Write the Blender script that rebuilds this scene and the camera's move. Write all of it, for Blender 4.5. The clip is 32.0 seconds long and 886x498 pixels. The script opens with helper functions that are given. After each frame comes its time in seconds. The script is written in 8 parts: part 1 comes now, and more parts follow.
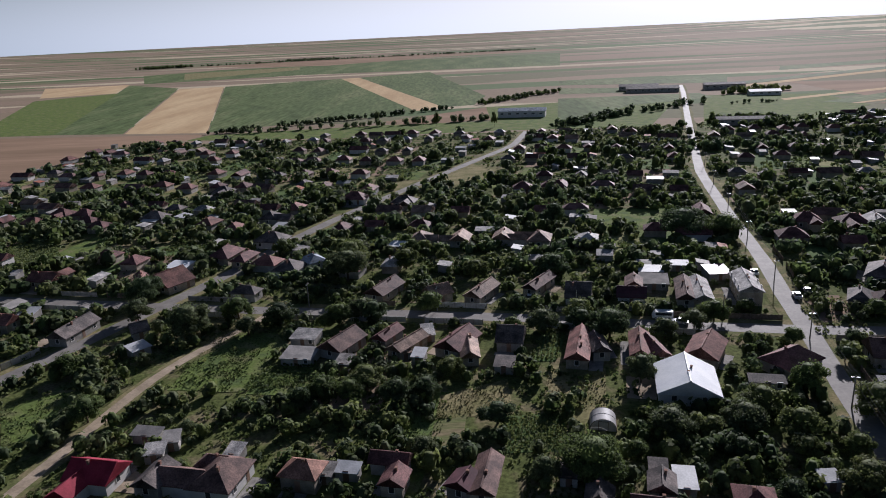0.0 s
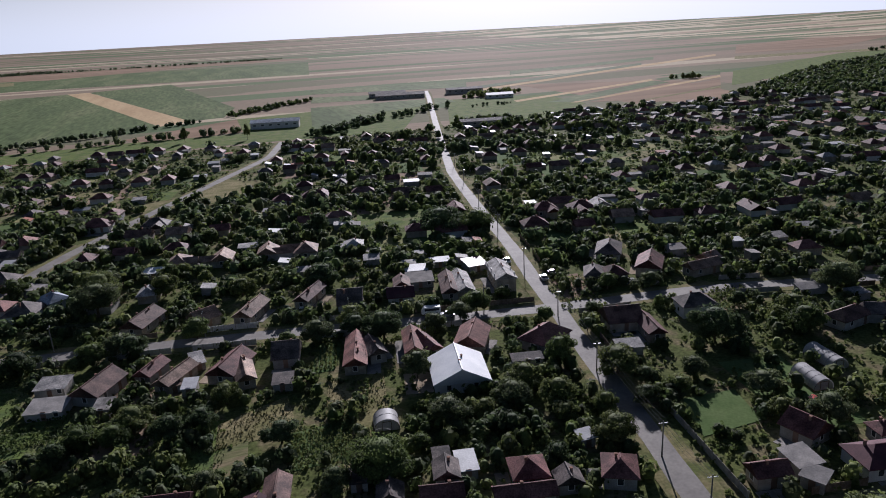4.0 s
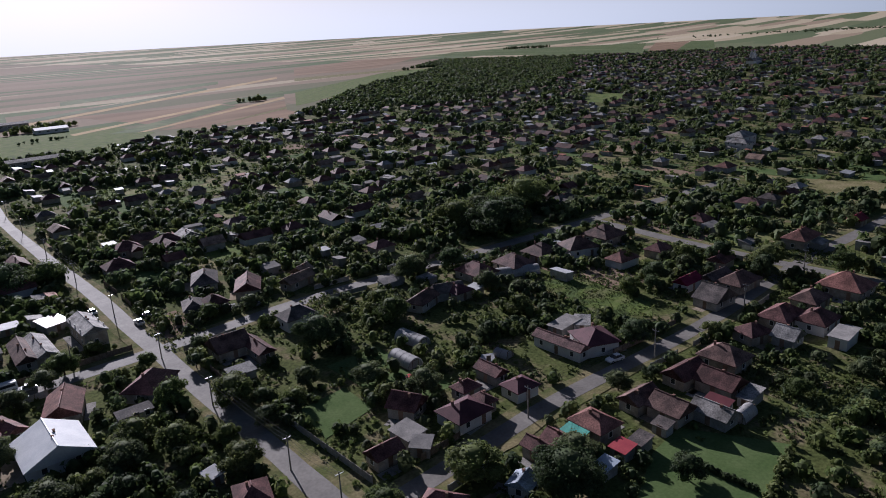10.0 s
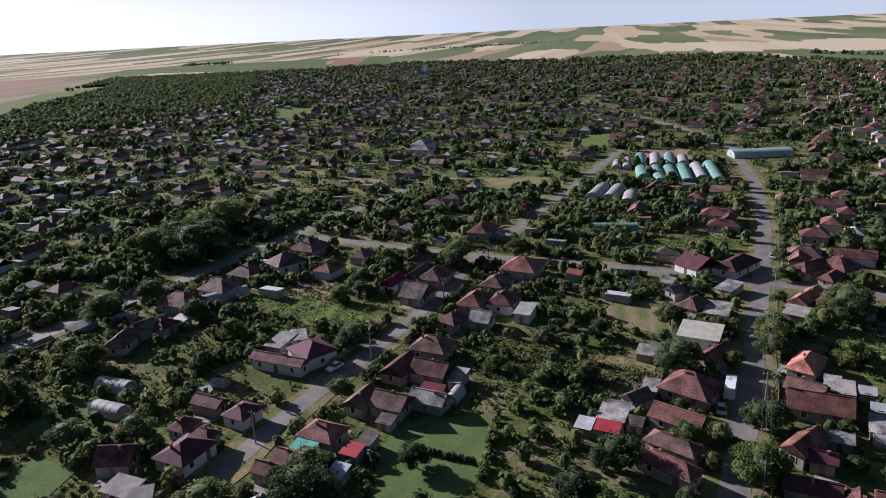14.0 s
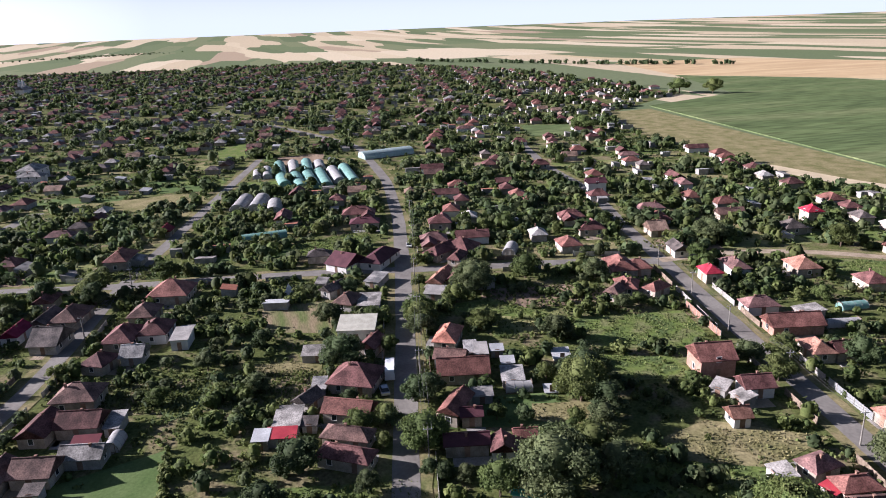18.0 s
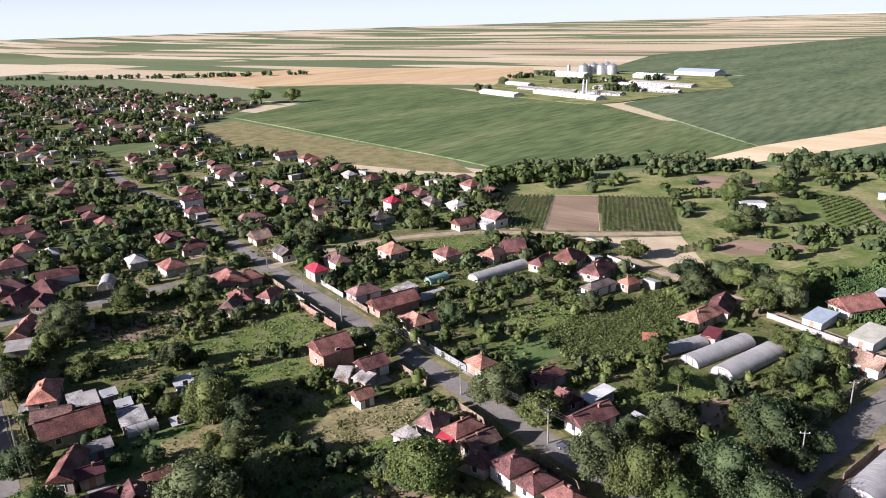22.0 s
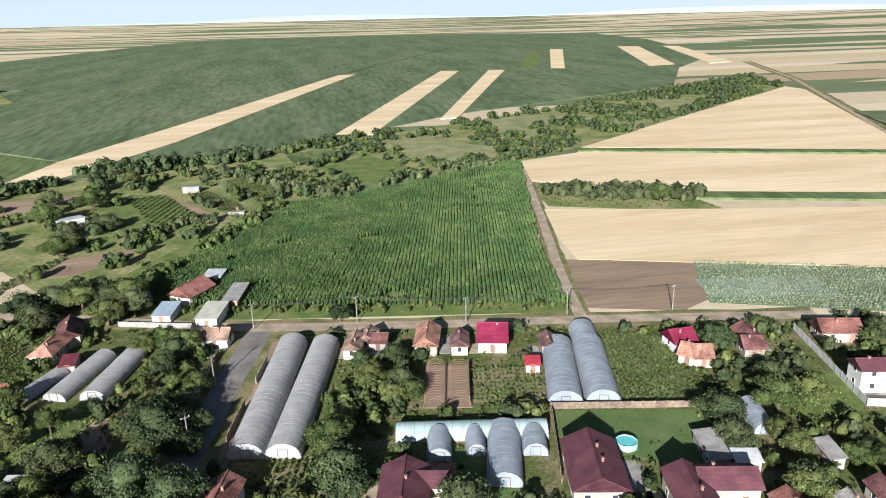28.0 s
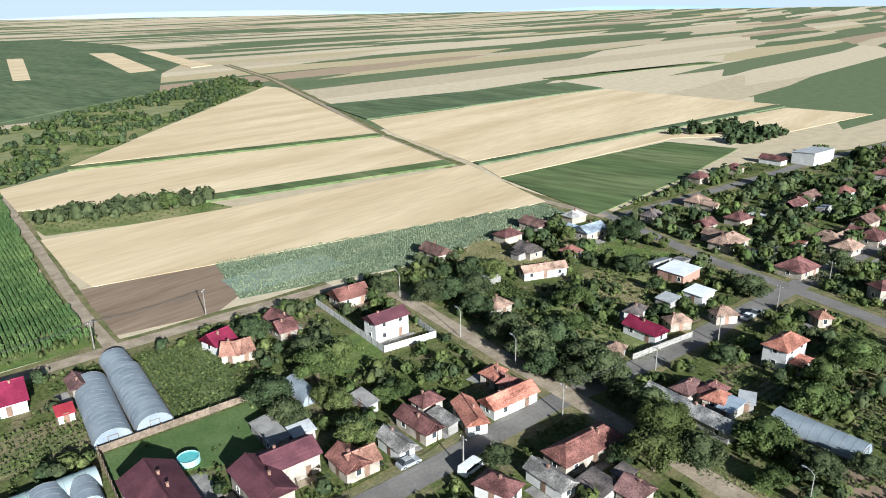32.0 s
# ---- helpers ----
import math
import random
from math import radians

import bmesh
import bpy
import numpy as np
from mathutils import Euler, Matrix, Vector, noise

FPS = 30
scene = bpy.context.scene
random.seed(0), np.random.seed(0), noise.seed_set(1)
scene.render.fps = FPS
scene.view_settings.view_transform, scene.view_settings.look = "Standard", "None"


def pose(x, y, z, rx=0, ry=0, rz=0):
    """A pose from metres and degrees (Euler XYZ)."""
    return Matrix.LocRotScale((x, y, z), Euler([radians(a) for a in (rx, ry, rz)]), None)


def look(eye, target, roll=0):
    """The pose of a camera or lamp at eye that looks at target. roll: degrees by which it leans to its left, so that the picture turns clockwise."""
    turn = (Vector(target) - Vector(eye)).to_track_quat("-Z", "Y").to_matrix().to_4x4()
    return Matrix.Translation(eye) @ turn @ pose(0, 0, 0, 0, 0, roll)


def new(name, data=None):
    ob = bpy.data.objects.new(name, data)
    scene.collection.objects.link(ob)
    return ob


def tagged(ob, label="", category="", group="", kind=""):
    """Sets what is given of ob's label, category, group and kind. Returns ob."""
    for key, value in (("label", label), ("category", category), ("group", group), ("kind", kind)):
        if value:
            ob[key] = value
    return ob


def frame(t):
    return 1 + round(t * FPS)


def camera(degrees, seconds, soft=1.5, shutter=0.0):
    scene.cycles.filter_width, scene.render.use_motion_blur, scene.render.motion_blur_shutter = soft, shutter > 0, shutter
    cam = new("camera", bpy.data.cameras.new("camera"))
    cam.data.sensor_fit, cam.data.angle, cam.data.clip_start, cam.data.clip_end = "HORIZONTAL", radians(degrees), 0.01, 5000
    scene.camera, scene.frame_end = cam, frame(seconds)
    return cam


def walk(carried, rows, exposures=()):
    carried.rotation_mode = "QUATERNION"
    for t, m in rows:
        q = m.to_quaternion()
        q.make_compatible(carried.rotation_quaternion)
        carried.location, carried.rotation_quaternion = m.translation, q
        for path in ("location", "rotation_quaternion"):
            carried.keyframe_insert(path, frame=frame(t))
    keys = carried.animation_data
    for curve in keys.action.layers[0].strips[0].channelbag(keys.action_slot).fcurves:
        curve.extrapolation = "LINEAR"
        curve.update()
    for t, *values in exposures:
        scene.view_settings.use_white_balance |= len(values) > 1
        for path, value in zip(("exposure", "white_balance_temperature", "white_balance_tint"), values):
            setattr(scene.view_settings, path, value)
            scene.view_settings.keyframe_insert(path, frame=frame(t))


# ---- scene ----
# ---- camera: it hovers about 71 m over the village and turns to its right ----
cam = camera(64.2, 32.0, soft=1.0)
ROWS = [
    (0.0, 0.00, 0.00, 70.00, 0.93, -17.12, -2.76),
    (1.0, 0.11, -0.22, 70.15, -3.15, -17.24, -2.84),
    (2.0, 0.28, -0.42, 70.18, -8.14, -17.34, -2.92),
    (3.0, 0.30, -0.43, 70.22, -13.40, -17.41, -2.97),
    (3.5, 0.28, -0.41, 70.29, -15.99, -17.39, -2.95),
    (5.5, 0.33, -0.98, 70.61, -26.52, -17.39, -3.00),
    (6.0, 0.37, -1.05, 70.67, -29.24, -17.37, -3.04),
    (7.0, 0.52, -1.15, 70.70, -34.70, -17.33, -3.06),
    (8.0, 0.58, -1.39, 70.74, -40.31, -17.27, -3.08),
    (9.0, 0.53, -1.63, 70.83, -45.88, -17.25, -3.06),
    (10.0, 0.39, -1.81, 71.06, -51.92, -17.24, -2.99),
    (11.0, 0.15, -2.15, 71.28, -57.86, -17.23, -2.95),
    (12.0, 0.05, -2.44, 71.26, -64.14, -17.24, -2.90),
    (13.0, -0.13, -2.55, 71.27, -70.25, -17.21, -2.83),
    (13.5, -0.31, -2.54, 71.34, -73.31, -17.22, -2.77),
    (15.5, -1.41, -2.60, 71.71, -86.40, -17.33, -2.60),
    (16.0, -1.62, -2.71, 71.80, -90.07, -17.40, -2.54),
    (17.0, -1.90, -2.90, 71.80, -97.59, -17.53, -2.35),
    (18.0, -1.91, -2.94, 71.71, -105.34, -17.69, -2.19),
    (19.0, -2.02, -3.05, 71.67, -113.50, -17.79, -2.03),
    (20.0, -2.21, -3.27, 71.56, -121.49, -17.79, -1.88),
    (21.0, -2.21, -3.33, 71.46, -129.62, -17.81, -1.84),
    (22.0, -2.38, -3.28, 71.48, -137.79, -17.83, -1.78),
    (23.0, -2.61, -3.29, 71.39, -146.03, -17.81, -1.62),
    (24.0, -2.59, -3.35, 71.21, -154.73, -17.81, -1.50),
    (25.0, -2.59, -3.31, 71.17, -163.39, -17.86, -1.36),
    (25.5, -2.62, -3.19, 71.22, -167.61, -17.92, -1.33),
    (27.5, -2.70, -2.24, 71.56, -186.05, -18.33, -1.36),
    (28.0, -2.73, -1.98, 71.67, -190.87, -18.42, -1.28),
    (29.0, -2.74, -1.48, 71.81, -200.51, -18.58, -1.13),
    (30.0, -2.81, -1.11, 71.87, -210.18, -18.68, -0.99),
    (31.0, -2.91, -0.85, 71.86, -220.02, -18.73, -0.91),
    (32.0, -2.77, -0.62, 72.00, -230.13, -18.81, -0.92),
]
EXPOSURES = [(0.0, 0.50, 5550, 18), (8.0, 0.36, 5450, 21), (11.0, 0.40, 5450, 21), (13.5, 0.80, 5550, 22), (19.0, 1.50, 5650, 22), (25.0, 1.44, 5800, 18), (28.0, 1.34, 5650, 8), (32.0, 1.26, 5400, 4)]
walk(cam, [(t, pose(x, y, z, 90 + pitch, 0, yaw) @ pose(0, 0, 0, 0, 0, roll)) for t, x, y, z, yaw, pitch, roll in ROWS], EXPOSURES)

# ---- daylight ----
SUN_AZ, SUN_EL = 24.5, 20.5
world = bpy.data.worlds.new("world")
scene.world = world
world.use_nodes = True
wn = world.node_tree.nodes
sky = wn.new("ShaderNodeTexSky")
sky.sky_type = "NISHITA"
sky.sun_disc = False
sky.sun_elevation, sky.sun_rotation = radians(SUN_EL), radians(SUN_AZ)
sky.air_density, sky.dust_density, sky.ozone_density = 1.0, 1.6, 1.5
wn["Background"].inputs["Strength"].default_value = 0.026
# summer haze whitens the sky towards the horizon, all the way round
wl = world.node_tree.links
tcoord, tsep, haze, veil = wn.new("ShaderNodeTexCoord"), wn.new("ShaderNodeSeparateXYZ"), wn.new("ShaderNodeMapRange"), wn.new("ShaderNodeMix")
veil.data_type = "RGBA"
wl.new(tcoord.outputs["Generated"], tsep.inputs[0]), wl.new(tsep.outputs["Z"], haze.inputs["Value"])
haze.inputs["From Min"].default_value, haze.inputs["From Max"].default_value = 0.0, 0.16
haze.inputs["To Min"].default_value, haze.inputs["To Max"].default_value = 0.86, 0.0
haze.interpolation_type = "SMOOTHSTEP"
wl.new(haze.outputs[0], veil.inputs[0]), wl.new(sky.outputs[0], veil.inputs[6])
toward, side, glare = wn.new("ShaderNodeVectorMath"), wn.new("ShaderNodeMapRange"), wn.new("ShaderNodeMix")
toward.operation, glare.data_type = "DOT_PRODUCT", "RGBA"
toward.inputs[1].default_value = (math.sin(radians(SUN_AZ)), math.cos(radians(SUN_AZ)), 0)
wl.new(tcoord.outputs["Generated"], toward.inputs[0]), wl.new(toward.outputs["Value"], side.inputs["Value"])
side.inputs["From Min"].default_value, side.inputs["From Max"].default_value = 0.5, 1.0
glare.inputs[6].default_value, glare.inputs[7].default_value = (14.0, 15.1, 15.6, 1), (28, 28.3, 28.5, 1)
wl.new(side.outputs[0], glare.inputs[0]), wl.new(glare.outputs[2], veil.inputs[7])
wl.new(veil.outputs[2], wn["Background"].inputs["Color"])
sun_data = bpy.data.lights.new("sun", "SUN")
sun_data.energy, sun_data.angle, sun_data.color = 5.0, radians(0.6), (1.0, 0.91, 0.80)
sun = new("sun", sun_data)
sun.matrix_world = look((1000 * math.sin(radians(SUN_AZ)), 1000 * math.cos(radians(SUN_AZ)), 1000 * math.tan(radians(SUN_EL))), (0, 0, 0))

# ---- materials ----
def surface(name, a, b, size=3.0, rough=0.85, fine=0.0, bump=0.0, metal=0.0, vary=0.0, island=0.0, glow=0.0, stretch=(1, 1, 1), c=None, translucent=0.0):
    """A procedural surface: colours a and b mixed by noise of the given size in metres, fine grain, relief, and variation from thing to thing."""
    m = bpy.data.materials.new(name)
    m.use_nodes = True
    n, l = m.node_tree.nodes, m.node_tree.links
    p = n["Principled BSDF"]
    geo = n.new("ShaderNodeNewGeometry")
    mp = n.new("ShaderNodeMapping")
    mp.inputs["Scale"].default_value = stretch
    mp.inputs["Rotation"].default_value = (0, 0, radians(12.5))
    l.new(geo.outputs["Position"], mp.inputs["Vector"])
    big = n.new("ShaderNodeTexNoise")
    big.inputs["Scale"].default_value, big.inputs["Detail"].default_value = 1 / size, 5
    l.new(mp.outputs[0], big.inputs["Vector"])
    ramp = n.new("ShaderNodeValToRGB")
    ramp.color_ramp.elements[0].position, ramp.color_ramp.elements[1].position = 0.36, 0.64
    ramp.color_ramp.elements[0].color, ramp.color_ramp.elements[1].color = (*a, 1), (*b, 1)
    if c:
        ramp.color_ramp.elements.new(0.5).color = (*c, 1)
    l.new(big.outputs["Fac"], ramp.inputs[0])
    out = ramp.outputs[0]
    small = n.new("ShaderNodeTexNoise")
    small.inputs["Scale"].default_value, small.inputs["Detail"].default_value = 9 / size, 3
    l.new(mp.outputs[0], small.inputs["Vector"])
    hsv = n.new("ShaderNodeHueSaturation")
    l.new(out, hsv.inputs["Color"])
    val = n.new("ShaderNodeMapRange")
    val.inputs["From Min"].default_value, val.inputs["From Max"].default_value = 0.3, 0.7
    val.inputs["To Min"].default_value, val.inputs["To Max"].default_value = 1 - fine, 1 + fine
    l.new(small.outputs["Fac"], val.inputs["Value"])
    value = val.outputs[0]
    for amount, node, socket in ((vary, "ShaderNodeObjectInfo", "Random"), (island, "ShaderNodeNewGeometry", "Random Per Island")):
        if amount:
            info = n.new(node)
            r = n.new("ShaderNodeMapRange")
            r.inputs["To Min"].default_value, r.inputs["To Max"].default_value = 1 - amount, 1 + amount
            l.new(info.outputs[socket], r.inputs["Value"])
            mul = n.new("ShaderNodeMath")
            mul.operation = "MULTIPLY"
            l.new(value, mul.inputs[0]), l.new(r.outputs[0], mul.inputs[1])
            value = mul.outputs[0]
    l.new(value, hsv.inputs["Value"])
    l.new(hsv.outputs[0], p.inputs["Base Color"])
    p.inputs["Roughness"].default_value, p.inputs["Metallic"].default_value = rough, metal
    p.inputs["Specular IOR Level"].default_value = 0.02 if rough >= 0.85 else 0.16 if rough > 0.7 else 0.3
    if bump:
        bn = n.new("ShaderNodeBump")
        bn.inputs["Strength"].default_value, bn.inputs["Distance"].default_value = 1.0, bump
        l.new(small.outputs["Fac"], bn.inputs["Height"])
        l.new(bn.outputs[0], p.inputs["Normal"])
    if translucent:
        tr, mix = n.new("ShaderNodeBsdfTranslucent"), n.new("ShaderNodeMixShader")
        l.new(hsv.outputs[0], tr.inputs["Color"])
        mix.inputs[0].default_value = translucent
        l.new(p.outputs[0], mix.inputs[1]), l.new(tr.outputs[0], mix.inputs[2])
        l.new(mix.outputs[0], n["Material Output"].inputs[0])
    return m


def tiled(name, a, b, course=0.34, worn=1.0):
    """Clay tiles or ribbed sheet: colour per patch, courses that step down the slope and weathered streaks."""
    m = surface(name, tuple(k * (1 - 0.28 * worn) for k in a), tuple(k * (1 + 0.2 * worn) for k in b), 2.6, 0.74, 0.42 * worn, 0.02, vary=0.24, c=tuple((p + q) / 2 for p, q in zip(a, b)))
    n, l = m.node_tree.nodes, m.node_tree.links
    tc, sep, frac = n.new("ShaderNodeTexCoord"), n.new("ShaderNodeSeparateXYZ"), n.new("ShaderNodeTexWave")
    frac.bands_direction, frac.wave_profile = "X", "SAW"
    frac.inputs["Scale"].default_value, frac.inputs["Distortion"].default_value = 0.31416 / course, 0.3
    comb = n.new("ShaderNodeCombineXYZ")
    l.new(tc.outputs["Object"], sep.inputs[0]), l.new(sep.outputs["Z"], comb.inputs["X"]), l.new(comb.outputs[0], frac.inputs["Vector"])
    bn = n.new("ShaderNodeBump")
    bn.inputs["Strength"].default_value, bn.inputs["Distance"].default_value = 0.7, 0.05
    l.new(frac.outputs["Fac"], bn.inputs["Height"]), l.new(bn.outputs[0], n["Principled BSDF"].inputs["Normal"])
    return m


ROOF = {
    "red": tiled("red_sheet_roof", (0.20, 0.02, 0.035), (0.26, 0.03, 0.05), worn=0.3),
    "brightred": tiled("bright_red_roof", (0.40, 0.03, 0.06), (0.48, 0.05, 0.075)),
    "brightmaroon": tiled("crimson_roof", (0.15, 0.014, 0.040), (0.20, 0.022, 0.054), worn=0.3),
    "maroon": tiled("maroon_roof", (0.072, 0.029, 0.037), (0.100, 0.040, 0.048), worn=0.3),
    "orange": tiled("orange_tiles", (0.238, 0.120, 0.087), (0.308, 0.164, 0.121)),
    "brightorange": tiled("bright_orange_tiles", (0.30, 0.125, 0.088), (0.38, 0.168, 0.12)),
    "terracotta": tiled("terracotta_tiles", (0.152, 0.068, 0.056), (0.212, 0.098, 0.080)),
    "brown": tiled("brown_tiles", (0.100, 0.046, 0.043), (0.156, 0.074, 0.068)),
    "pinkbrown": tiled("pinkish_tiles", (0.140, 0.080, 0.075), (0.196, 0.111, 0.101)),
    "tan": tiled("weathered_tan_tiles", (0.185, 0.124, 0.094), (0.290, 0.196, 0.148)),
    "greybrown": tiled("grey_brown_tiles", (0.100, 0.060, 0.053), (0.156, 0.094, 0.078)),
    "slate": tiled("dark_grey_tiles", (0.075, 0.065, 0.062), (0.14, 0.115, 0.105)),
    "grey": tiled("grey_sheet_roof", (0.24, 0.23, 0.22), (0.36, 0.34, 0.32)),
    "bluegrey": tiled("blue_grey_roof", (0.22, 0.26, 0.31), (0.30, 0.34, 0.39)),
    "white": surface("white_sheet_roof", (0.62, 0.64, 0.66), (0.74, 0.75, 0.76), 3, 0.5, 0.06),
    "sheet": tiled("corrugated_sheet", (0.20, 0.20, 0.20), (0.36, 0.34, 0.32)),
    "slats": tiled("asbestos_sheet", (0.16, 0.15, 0.14), (0.29, 0.27, 0.25)),
    "concrete": surface("flat_concrete", (0.22, 0.21, 0.20), (0.34, 0.32, 0.30), 2.5, 0.9, 0.15, 0.01, vary=0.15),
    "whitemetal": surface("pale_metal_sheet", (0.35, 0.355, 0.36), (0.47, 0.475, 0.48), 2.5, 0.64, 0.14, 0.004, metal=0.1, vary=0.15),
    "redmetal": surface("red_metal_sheet", (0.30, 0.03, 0.045), (0.38, 0.05, 0.06), 2, 0.5, 0.1, 0.004),
    "maroonmetal": surface("maroon_metal_sheet", (0.10, 0.025, 0.03), (0.14, 0.035, 0.04), 2, 0.5, 0.1, 0.004),
    "greensheet": surface("green_awning", (0.05, 0.28, 0.22), (0.08, 0.38, 0.30), 2, 0.6, 0.1),
    "bluemetal": surface("bluish_metal_sheet", (0.34, 0.40, 0.47), (0.44, 0.50, 0.57), 2, 0.45, 0.1, 0.004, metal=0.3),
    "palecloth": surface("pale_roof_felt", (0.34, 0.33, 0.275), (0.45, 0.435, 0.365), 2, 0.8, 0.14),
    "terramet": surface("terracotta_small", (0.28, 0.11, 0.07), (0.36, 0.15, 0.10), 1, 0.8, 0.15),
}
WALL = {
    "white": surface("white_render", (0.500, 0.484, 0.464), (0.590, 0.575, 0.557), 2, 0.9, 0.06, 0.003, vary=0.08),
    "cream": surface("cream_render", (0.25, 0.215, 0.175), (0.40, 0.350, 0.29), 1.6, 0.9, 0.16, 0.003, vary=0.18),
    "grey": surface("grey_render", (0.241, 0.224, 0.206), (0.361, 0.344, 0.318), 2, 0.9, 0.12, 0.004, vary=0.2),
    "brick": surface("bare_brick", (0.29, 0.165, 0.125), (0.37, 0.225, 0.175), 0.8, 0.9, 0.2, 0.01),
}
WORDS = {"red": "dark red sheet", "brightred": "bright red tile", "brightmaroon": "crimson sheet", "maroon": "maroon metal", "orange": "orange clay tile",
         "brightorange": "bright orange tile", "terracotta": "terracotta tile", "brown": "weathered brown tile", "pinkbrown": "faded pinkish tile", "tan": "weathered tan tile",
         "greybrown": "grey-brown tile", "slate": "dark grey tile", "grey": "light grey sheet", "bluegrey": "blue-grey sheet", "white": "white metal",
         "sheet": "grey corrugated sheet", "slats": "grey asbestos sheet", "concrete": "flat concrete", "whitemetal": "pale metal sheet", "redmetal": "red metal sheet",
         "maroonmetal": "maroon metal sheet", "greensheet": "green plastic sheet", "bluemetal": "bluish metal sheet", "palecloth": "pale felt", "terramet": "terracotta sheet"}
GLASS = surface("window_glass", (0.03, 0.035, 0.04), (0.05, 0.055, 0.06), 1, 0.12)
FRAME = surface("white_window_frame", (0.62, 0.60, 0.56), (0.72, 0.70, 0.66), 1, 0.6)
DOOR = surface("door_paint", (0.16, 0.10, 0.07), (0.22, 0.14, 0.10), 1, 0.6, 0.1, vary=0.4)
BRICK = surface("chimney_brick", (0.20, 0.12, 0.09), (0.30, 0.18, 0.14), 0.5, 0.9, 0.2, 0.01)
WOOD = surface("weathered_wood", (0.13, 0.10, 0.075), (0.22, 0.17, 0.13), 0.6, 0.85, 0.2, vary=0.2)
CONCRETE = surface("pole_concrete", (0.23, 0.218, 0.198), (0.33, 0.312, 0.285), 0.8, 0.9, 0.1)
METAL = surface("galvanised_metal", (0.40, 0.41, 0.42), (0.52, 0.53, 0.54), 0.5, 0.45, 0.05, metal=0.7)
BARK = surface("bark", (0.08, 0.06, 0.045), (0.14, 0.11, 0.08), 0.4, 0.95, 0.25)
RUBBER = surface("tyre_rubber", (0.02, 0.02, 0.02), (0.03, 0.03, 0.03), 0.3, 0.9)
PLASTIC = surface("greenhouse_film", (0.36, 0.35, 0.345), (0.46, 0.45, 0.44), 3, 0.6, 0.1, 0.01, translucent=0.25)
PLASTIC_BLUE = surface("bluish_greenhouse_film", (0.26, 0.30, 0.345), (0.35, 0.39, 0.43), 3, 0.55, 0.08, 0.01, translucent=0.25)
PLASTIC_GREEN = surface("green_shade_film", (0.15, 0.30, 0.26), (0.24, 0.41, 0.36), 3, 0.45, 0.08, 0.01, translucent=0.2)
PLASTIC_TEAL = surface("teal_greenhouse_film", (0.32, 0.42, 0.41), (0.42, 0.50, 0.50), 3, 0.5, 0.1, 0.01, translucent=0.25)
HOOP = surface("hoop_pipe", (0.17, 0.17, 0.175), (0.24, 0.24, 0.245), 0.4, 0.85)
HOOP_DARK = surface("rusty_hoop", (0.18, 0.11, 0.08), (0.26, 0.17, 0.12), 0.4, 0.7)

LEAF = [surface("leaves_" + n, a, b, 5, 0.78, 0.22, vary=0.25, island=0.35, translucent=0.42) for n, a, b in (
    ("walnut", (0.064, 0.091, 0.029), (0.114, 0.148, 0.047)), ("plum", (0.072, 0.093, 0.041), (0.120, 0.140, 0.063)),
    ("acacia", (0.094, 0.119, 0.036), (0.150, 0.172, 0.060)), ("poplar", (0.050, 0.075, 0.032), (0.090, 0.120, 0.053)))]
SOIL_COVER = surface("garden_ground", (0.074, 0.090, 0.030), (0.165, 0.140, 0.080), 7, 0.95, 0.4, 0.1, c=(0.096, 0.110, 0.038))
ASPHALT = surface("old_asphalt", (0.150, 0.138, 0.125), (0.211, 0.196, 0.176), 6, 0.78, 0.12, 0.005)
DUST = surface("dusty_track", (0.26, 0.21, 0.15), (0.38, 0.31, 0.23), 4, 0.95, 0.15, 0.01)
VERGE = surface("dry_verge", (0.10, 0.115, 0.042), (0.22, 0.185, 0.10), 5, 0.95, 0.25, 0.03)
